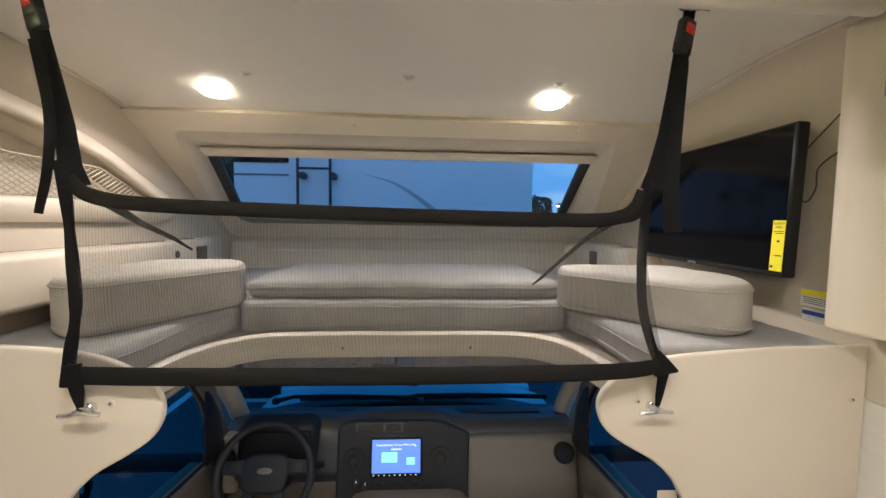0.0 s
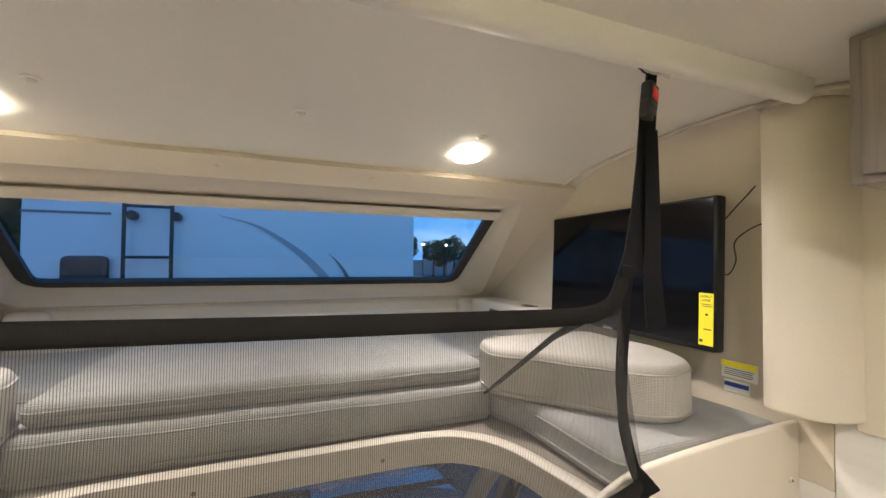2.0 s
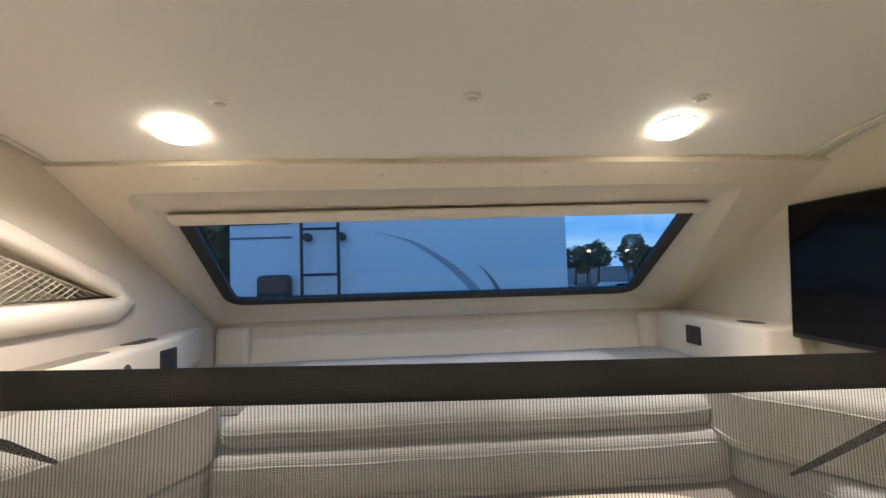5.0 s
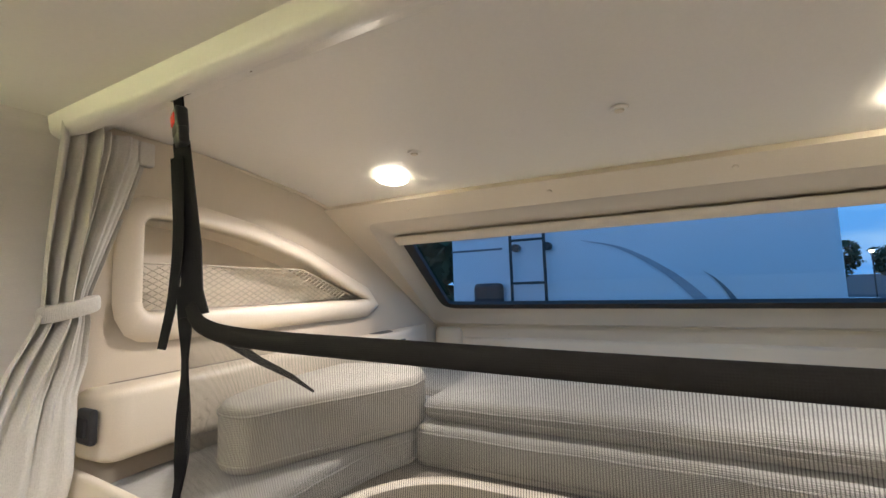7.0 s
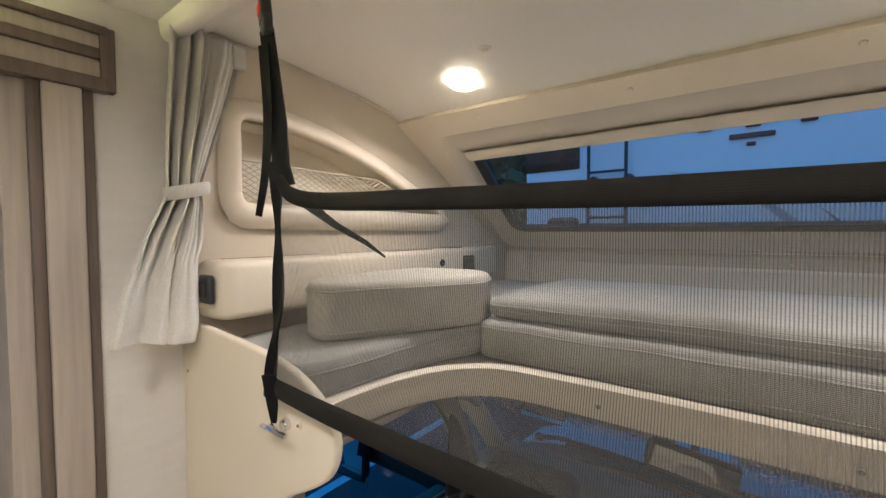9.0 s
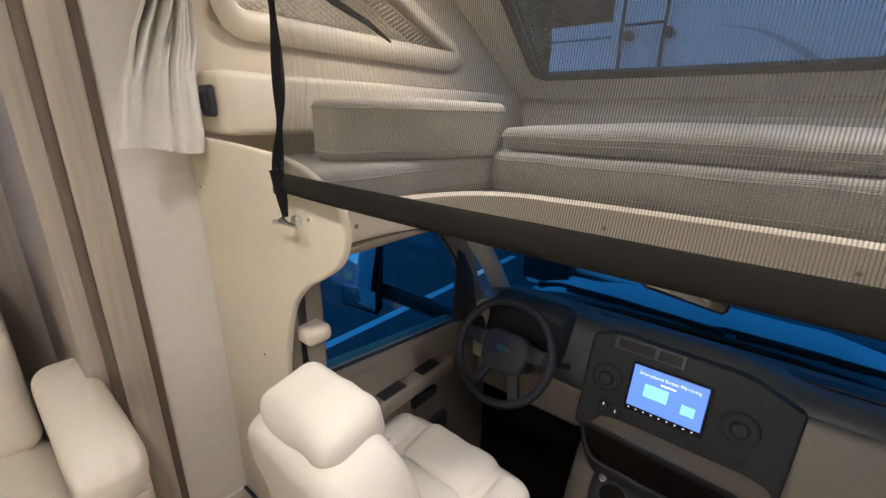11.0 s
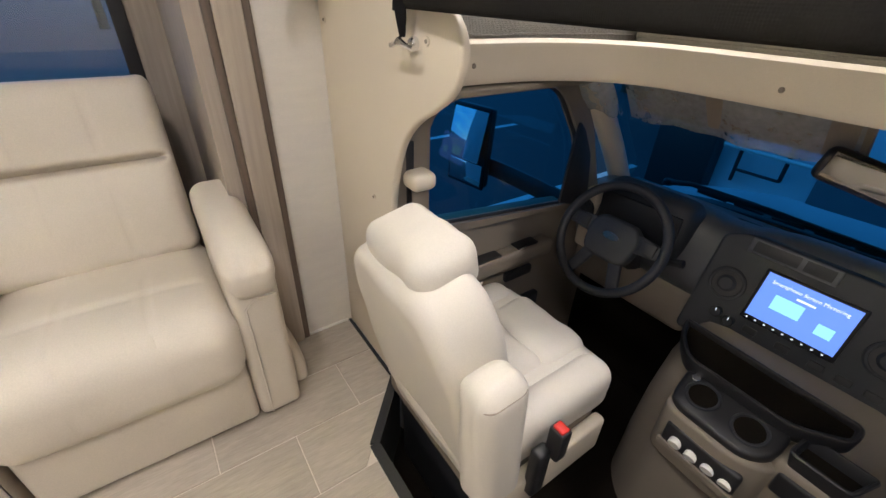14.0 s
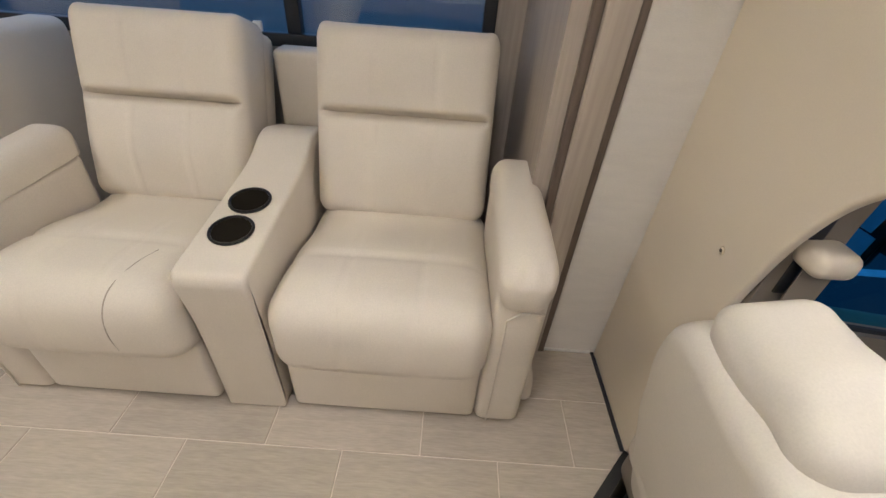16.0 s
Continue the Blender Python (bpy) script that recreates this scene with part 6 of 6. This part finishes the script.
    part("seam", tube(B(), [am @ Vector((p.x, p.y, 0.392)) for p in ring], 0.0024, 6, True), THREAD, arm, "stitched edge")
    part("belt_stalk", rbox(B(), (c + q * 0.30 - 0.018, 1.02, 0.04), (c + q * 0.30 + 0.018, 1.07, 0.22), 0.01, 3), BLACKP, th, "black belt stalk")
    bk = part("belt_buckle", rbox(B(), (c + q * 0.315 - 0.022, 1.06, 0.19), (c + q * 0.315 + 0.022, 1.10, 0.295), 0.008, 3), BLACKP, th, "black belt buckle")
    part("release_button", rbox(B(), (c + q * 0.315 - 0.016, 1.066, 0.285), (c + q * 0.315 + 0.016, 1.094, 0.30), 0.004, 2), RED, bk, "red release button")
    part("side_trim", rbox(B(), (c + q * 0.275 - 0.02, 0.92, -0.04), (c + q * 0.275 + 0.02, 1.36, 0.10), 0.015, 3), PANEL, th, "cream side trim")
    return th


cab_seat(-1)
cab_seat(1)

# ---------- outside ----------
GZ = -0.85
b = B()
bmesh.ops.create_grid(b, x_segments=2, y_segments=2, size=900, matrix=Matrix.Translation((0, 0, GZ)))
tagged(part("ground", b, ASPH, smooth=0), "dark asphalt yard at dusk", "ground", kind="structure")
for k, (x, y, w, l) in enumerate(((-3.1, 3.6, 0.1, 5.0), (-5.6, 3.6, 0.1, 5.0), (3.2, 3.6, 0.1, 5.0), (-8.1, 3.6, 0.1, 5.0))):
    tagged(part("road_marking", rbox(B(), (x, y - l / 2, GZ + 0.001), (x + w, y + l / 2, GZ + 0.005), 0.001, 1), LINE, smooth=0), "worn white parking line", "road marking", kind="structure")
hd = thing("vehicle_hood", (MID, 2.6, 0.0), "white van hood below the windscreen", "hood")
b = sheet(B(), [[(MID + u * 0.9, 2.40 + 0.42 * v + 0.05 * (1 - u * u), 0.462 - 0.035 * v - 0.5 * max(0, v - 0.88) - 0.10 * abs(u) ** 3 + 0.012 * bell(abs(u) - 0.45, 0.10)) for u in np.linspace(-1, 1, 31)] for v in np.linspace(0, 1.5, 19)])
part("panel", thicken(b, 0.01), HOOD, hd)
cw = thing("cowl_grille", (MID, 2.34, 0.46), "black plastic cowl grille between windscreen and hood", "grille")
b = sheet(B(), [[(MID + u * 0.88, 2.27 + 0.17 * v - 0.10 * u * u * (1 - v), 0.478 - 0.012 * v - 0.09 * abs(u) ** 3) for u in np.linspace(-1, 1, 21)] for v in np.linspace(0, 1, 4)])
part("tray", thicken(b, 0.006), BLACKP, cw)
for k in range(9):
    part("slat", rbox(B(), (MID - 0.60 + 0.14 * k, 2.355, 0.478), (MID - 0.49 + 0.14 * k, 2.372, 0.486), 0.002, 1), RUBBER, cw)
for x, reach in ((-0.80, 0.66), (-0.10, 0.70)):
    wp = thing("wiper", (x, 2.33, 0.49), "black windscreen wiper at rest", "wiper", "wipers")
    part("arm", tube(B(), [(x, 2.335, 0.487), (x + 0.10, 2.335, 0.512), (x + 0.36 * reach / 0.66, 2.315, 0.525), (x + 0.46 * reach / 0.66, 2.31, 0.522)], [0.014, 0.011, 0.008, 0.006], 8), BLACKP, wp)
    bl_ = part("blade", tube(B(), [(x + 0.14, 2.322, 0.508), (x + 0.4, 2.305, 0.528), (x + 0.14 + reach, 2.27, 0.530)], 0.008, 6), BLACKP, wp)
    part("rubber_lip", ribbon(B(), [(x + 0.14, 2.315, 0.500), (x + 0.4, 2.298, 0.518), (x + 0.14 + reach, 2.262, 0.520)], 0.012, (0, 0.3, 1), 0.003), RUBBER, bl_)
    part("pivot", disc(B(), Matrix.Translation((x, 2.335, 0.476)), 0.022, 0.026, 16, 0.006), BLACKP, wp, "black wiper pivot cap")

rv = thing("parked_motorhome", (-0.36, 5.0, GZ), "white parked motorhome seen end-on with roof ladder and grey swoosh", "motorhome")
part("body", rbox(B(), (-2.0, 4.6, GZ + 0.55), (1.28, 11.5, 2.75), 0.06, 4), RVW, rv)
part("skirt", rbox(B(), (-1.9, 4.66, GZ + 0.35), (1.2, 11.3, GZ + 0.56), 0.03, 2), RVG, rv)
part("bumper", rbox(B(), (-1.95, 4.42, GZ + 0.40), (1.24, 4.54, GZ + 0.56), 0.02, 2), RVW, rv)
for y in (6.4, 9.6):
    for x in (-1.75, 1.0):
        wh = part("wheel", disc(B(), Matrix.Translation((x, y, GZ + 0.38)) @ Euler((0, radians(90), 0)).to_matrix().to_4x4(), 0.38, 0.24, 28, 0.03), RUBBER, rv, "black tyre")
ld = part("ladder", tube(B(), [(-1.285, 4.51, -0.12), (-1.285, 4.51, 2.6)], 0.016, 8), BLACKP, rv, "black roof ladder rail")
part("ladder_rail", tube(B(), [(-0.945, 4.51, -0.02), (-0.945, 4.51, 2.6)], 0.016, 8), BLACKP, ld)
for z in (-0.02, 0.37, 0.77, 1.20, 1.63, 2.06, 2.45):
    part("rung", tube(B(), [(-1.285, 4.51, z), (-0.945, 4.51, z)], 0.013, 8), BLACKP, ld)
for x in (-1.24, -0.92):
    part("bracket", disc(B(), Matrix.Translation((x, 4.60, 1.985)) @ Euler((radians(90), 0, 0)).to_matrix().to_4x4(), 0.04, 0.09, 14, 0.01), BLACKP, ld)
    part("bracket", disc(B(), Matrix.Translation((x, 4.60, 0.9)) @ Euler((radians(90), 0, 0)).to_matrix().to_4x4(), 0.04, 0.09, 14, 0.01), BLACKP, ld)
sw_ = smooth_path([(-0.6, 2.02, 0), (-0.25, 1.93, 0), (0.10, 1.72, 0), (0.34, 1.50, 0), (0.5, 1.28, 0), (0.6, 1.0, 0)], 5)
b = sheet(B(), [[(p.x - k * (0.02 + 0.10 * i / len(sw_)), 4.596, p.y - k * 0.05 * i / len(sw_)) for i, p in enumerate(sw_)] for k in (0, 1)])
part("swoosh", thicken(b, 0.002), mat("pale_swoosh", (0.36, 0.38, 0.42), 0.4, bump=0), rv, "pale grey swoosh", 0)
sw_ = smooth_path([(0.36, 1.69, 0), (0.47, 1.60, 0), (0.58, 1.45, 0), (0.68, 1.2, 0)], 5)
b = sheet(B(), [[(p.x - k * (0.0 + 0.07 * i / len(sw_)), 4.592, p.y) for i, p in enumerate(sw_)] for k in (0, 1)])
part("swoosh", thicken(b, 0.002), RVG, rv, "dark grey swoosh", 0)
for x, z, w, h in ((-0.345, 2.348, 0.10, 0.045), (-0.02, 2.342, 0.10, 0.045), (0.315, 2.332, 0.10, 0.045), (-0.03, 2.188, 0.06, 0.03)):
    part("marker_light", rbox(B(), (x - w / 2, 4.575, z - h / 2), (x + w / 2, 4.602, z + h / 2), 0.008, 2), RVD, rv, "dark red marker light")
part("brake_light", rbox(B(), (-0.175, 4.575, 2.235), (0.12, 4.602, 2.275), 0.008, 2), RVD, rv, "dark red brake light bar")
part("rear_window", rbox(B(), (-1.98, 4.585, 2.12), (-1.40, 4.604, 2.5), 0.02, 2), SCREEN, rv, "dark rear window")
part("trim_line", rbox(B(), (-1.99, 4.592, 1.985), (-1.40, 4.602, 2.005), 0.003, 1), RVG, rv, "grey trim line")
part("spare_cover", rbox(B(), (-1.71, 4.50, 1.20), (-1.39, 4.602, 1.64), 0.06, 4), BLACKP, rv, "black box cover")
part("storage_box", rbox(B(), (-1.99, 4.40, -0.40), (-1.46, 4.60, 0.34), 0.02, 2), BLACKP, rv, "black storage box on the tail")
part("lower_cap", rbox(B(), (-0.74, 4.57, -0.29), (1.26, 4.603, 0.118), 0.012, 2), RVG, rv, "grey lower end cap")
part("plate", rbox(B(), (-0.06, 4.555, 0.055), (0.09, 4.572, 0.105), 0.003, 1), WHITE, rv, "small white plate")
part("rail", tube(B(), [(-1.42, 4.47, 0.172), (1.2, 4.47, 0.125)], 0.018, 8), WHITE, rv, "white bumper rail")


def tree(x, y, h, seed):
    rnd = random.Random(seed)
    th = thing("tree", (x, y, GZ), "dark leafy tree at the edge of the yard at dusk", "tree", "far trees")
    b = B()
    tube(b, [(x, y, GZ), (x + 0.1, y, GZ + h * 0.3), (x + 0.05, y + 0.1, GZ + h * 0.7)], [h * 0.03, h * 0.022, h * 0.008], 8)
    for _ in range(6):
        a, z = rnd.uniform(0, 6.28), GZ + h * rnd.uniform(0.3, 0.6)
        tube(b, [(x + 0.07, y, z), (x + h * 0.2 * math.cos(a), y + h * 0.2 * math.sin(a), z + h * 0.2)], [h * 0.01, h * 0.003], 5)
    part("trunk", b, BARK, th)
    verts, faces = [], []
    for _ in range(1500):
        u = Vector((rnd.gauss(0, 1), rnd.gauss(0, 1), rnd.gauss(0, 1))).normalized() * rnd.uniform(0.4, 1) ** 0.5
        k = 0.8 + 0.3 * math.sin(3 * u.x + seed) * math.cos(4 * u.z + seed * 2)
        p = Vector((x + u.x * h * 0.36 * k, y + u.y * h * 0.36 * k, GZ + h * 0.60 + u.z * h * 0.38 * k))
        s = h * rnd.uniform(0.02, 0.05)
        d1 = Vector((rnd.gauss(0, 1), rnd.gauss(0, 1), rnd.gauss(0, 1))).normalized() * s
        d2 = d1.orthogonal().normalized() * s * 0.6
        n0 = len(verts)
        verts += [p - d1, p + d2, p + d1, p - d2]
        faces.append((n0, n0 + 1, n0 + 2, n0 + 3))
    me = bpy.data.meshes.new("crown")
    me.from_pydata([tuple(v) for v in verts], [], faces)
    me.materials.append(LEAF)
    ob = new("crown", me)
    ob.parent = th
    ob.matrix_parent_inverse = th.matrix_world.inverted()


for i, (x, y, h) in enumerate([(15 + 2.7 * k, 58 + 3 * math.sin(k * 2.1), 6.2 + 0.9 * math.sin(k * 1.7)) for k in range(9)] + [(-3.6, 8.5, 5.6), (-6.5, 11, 6.5), (-10, 16, 7.0), (-26, 8, 7), (-28, 0, 7.5), (-27, -6, 7)]):
    tree(x, y, h, i + 3)


def far_car(x, y, turn):
    th = thing("parked_car", (x, y, GZ), "grey car parked at the far side of the yard", "car", "parked cars")
    m = Matrix.Translation((x, y, GZ)) @ Matrix.Rotation(turn, 4, "Z")
    bd = rounded([(-2.1, 0.25), (2.1, 0.25), (2.15, 0.65), (1.3, 0.85), (0.7, 1.38), (-1.2, 1.42), (-1.9, 0.9), (-2.15, 0.8)], 0.12, 3)
    part("body", orient(slab(B(), bd, -0.85, 0.85, 0.08, 2, m @ XZ)), CARP, th)
    gl = rounded([(-1.65, 0.92), (1.05, 0.92), (0.62, 1.32), (-1.15, 1.36)], 0.05, 2)
    part("side_glass", orient(slab(B(), gl, -0.86, 0.86, 0.02, 1, m @ XZ)), SCREEN, th, "dark side glass")
    for wx in (-1.3, 1.35):
        for wy in (-0.88, 0.70):
            part("wheel", disc(B(), m @ Matrix.Translation((wx, wy + 0.18, 0.32)) @ Euler((radians(90), 0, 0)).to_matrix().to_4x4(), 0.32, 0.2, 16, 0.02), RUBBER, th)


for x, y, r in ((6.6, 20, 0.1), (10.5, 21, 0.15), (8.0, 25, 0.0), (12.5, 26, 0.2), (15, 23, 0.1)):
    far_car(x, y, r)
for sx, sy in ((17.0, 50), (21.0, 52), (27, 54)):
    th = thing("yard_lamp", (sx, sy, GZ), "distant yard lamp on a pole, lit", "street lamp", "yard lamps")
    part("pole", tube(B(), [(sx, sy, GZ), (sx, sy, 3.4)], 0.06, 8), BLACKP, th)
    part("lantern", rbox(B(), (sx - 0.15, sy - 0.15, 3.4), (sx + 0.15, sy + 0.15, 3.6), 0.04, 2), mat("lamp_glow", (0.9, 0.85, 0.7), 0.5, bump=0, emit=(1.0, 0.85, 0.6), power=6), th, "glowing lantern")

# ---------- floor tiles, last ----------
fl = thing("floor", (0, -1, 0), "stone-look porcelain tile floor laid in half bond", "floor", kind="structure")
front_edge = [(-1.95, -3.0), (RIGHT, -3.0), (RIGHT, WING_R), (2 * MID + 0.876, WING_R), (2 * MID + 0.668, 0.757), (-0.668, 0.757), (-0.876, EDGE), (-1.95, EDGE)]
b = B()
vs = [b.verts.new((x, y, -0.0025)) for x, y in front_edge]
f0 = b.faces.new(vs)
ex = bmesh.ops.extrude_face_region(b, geom=[f0])
bmesh.ops.translate(b, vec=(0, 0, -0.04), verts=[v for v in ex["geom"] if isinstance(v, bmesh.types.BMVert)])
part("screed", orient(b), GROUT, fl, "pale grout bed", 0)
TW, TL, GAP = 0.210, 0.431, 0.0035


def tile_mesh(poly):
    bb = slab(B(), poly, -0.006, 0.0, 0.0012, 1)
    me = bpy.data.meshes.new("tile")
    orient(bb).to_mesh(me)
    bb.free()
    me.materials.append(TILE)
    return me


full = tile_mesh([Vector(p) for p in ((GAP / 2, GAP / 2), (TW - GAP / 2, GAP / 2), (TW - GAP / 2, TL - GAP / 2), (GAP / 2, TL - GAP / 2))])


def clip(poly, keep):
    """Clips a convex outline to a half-plane n.p <= c."""
    (nx, ny), c = keep
    out = []
    for i, p in enumerate(poly):
        q = poly[(i + 1) % len(poly)]
        a, e = nx * p[0] + ny * p[1] - c, nx * q[0] + ny * q[1] - c
        if a <= 0:
            out.append(p)
        if a * e < 0:
            t = a / (a - e)
            out.append((p[0] + (q[0] - p[0]) * t, p[1] + (q[1] - p[1]) * t))
    return out


for i in range(-6, 10):
    x = -0.832 + TW * i
    y = 0.137 - TL * 8 + (TL / 2 if i % 2 else 0)
    while y < EDGE:
        lo = (x + GAP / 2, y + GAP / 2)
        hi = (x + TW - GAP / 2, y + TL - GAP / 2)
        limits = [((1, 0), RIGHT - 0.002), ((-1, 0), 1.94), ((0, -1), 2.99), ((0, 1), EDGE - 0.004)]
        mid = (lo[0] + hi[0]) / 2
        poly = [lo, (hi[0], lo[1]), hi, (lo[0], hi[1])]
        if hi[1] > 0.75:
            if mid < MID:
                limits.append(((0.670, 0.742), -0.876 * 0.670 + EDGE * 0.742) if mid < -0.668 else ((0, 1), 0.755))
            else:
                limits.append(((-0.670, 0.742), (-(2 * MID + 0.876)) * 0.670 + EDGE * 0.742) if mid > 2 * MID + 0.668 else ((0, 1), 0.755))
        cut = poly
        for k in limits:
            cut = clip(cut, k) if cut else cut
        y += TL
        if len(cut) < 3:
            continue
        whole = cut == poly
        if whole:
            ob = new("tile", full)
            ob.location = (x, lo[1] - GAP / 2, 0)
        else:
            w = max(p[0] for p in cut) - min(p[0] for p in cut)
            h = max(p[1] for p in cut) - min(p[1] for p in cut)
            if w < 0.008 or h < 0.008:
                continue
            ob = new("tile", tile_mesh([Vector(p) for p in cut]))
        ob.parent = fl
        ob.matrix_parent_inverse = fl.matrix_world.inverted()
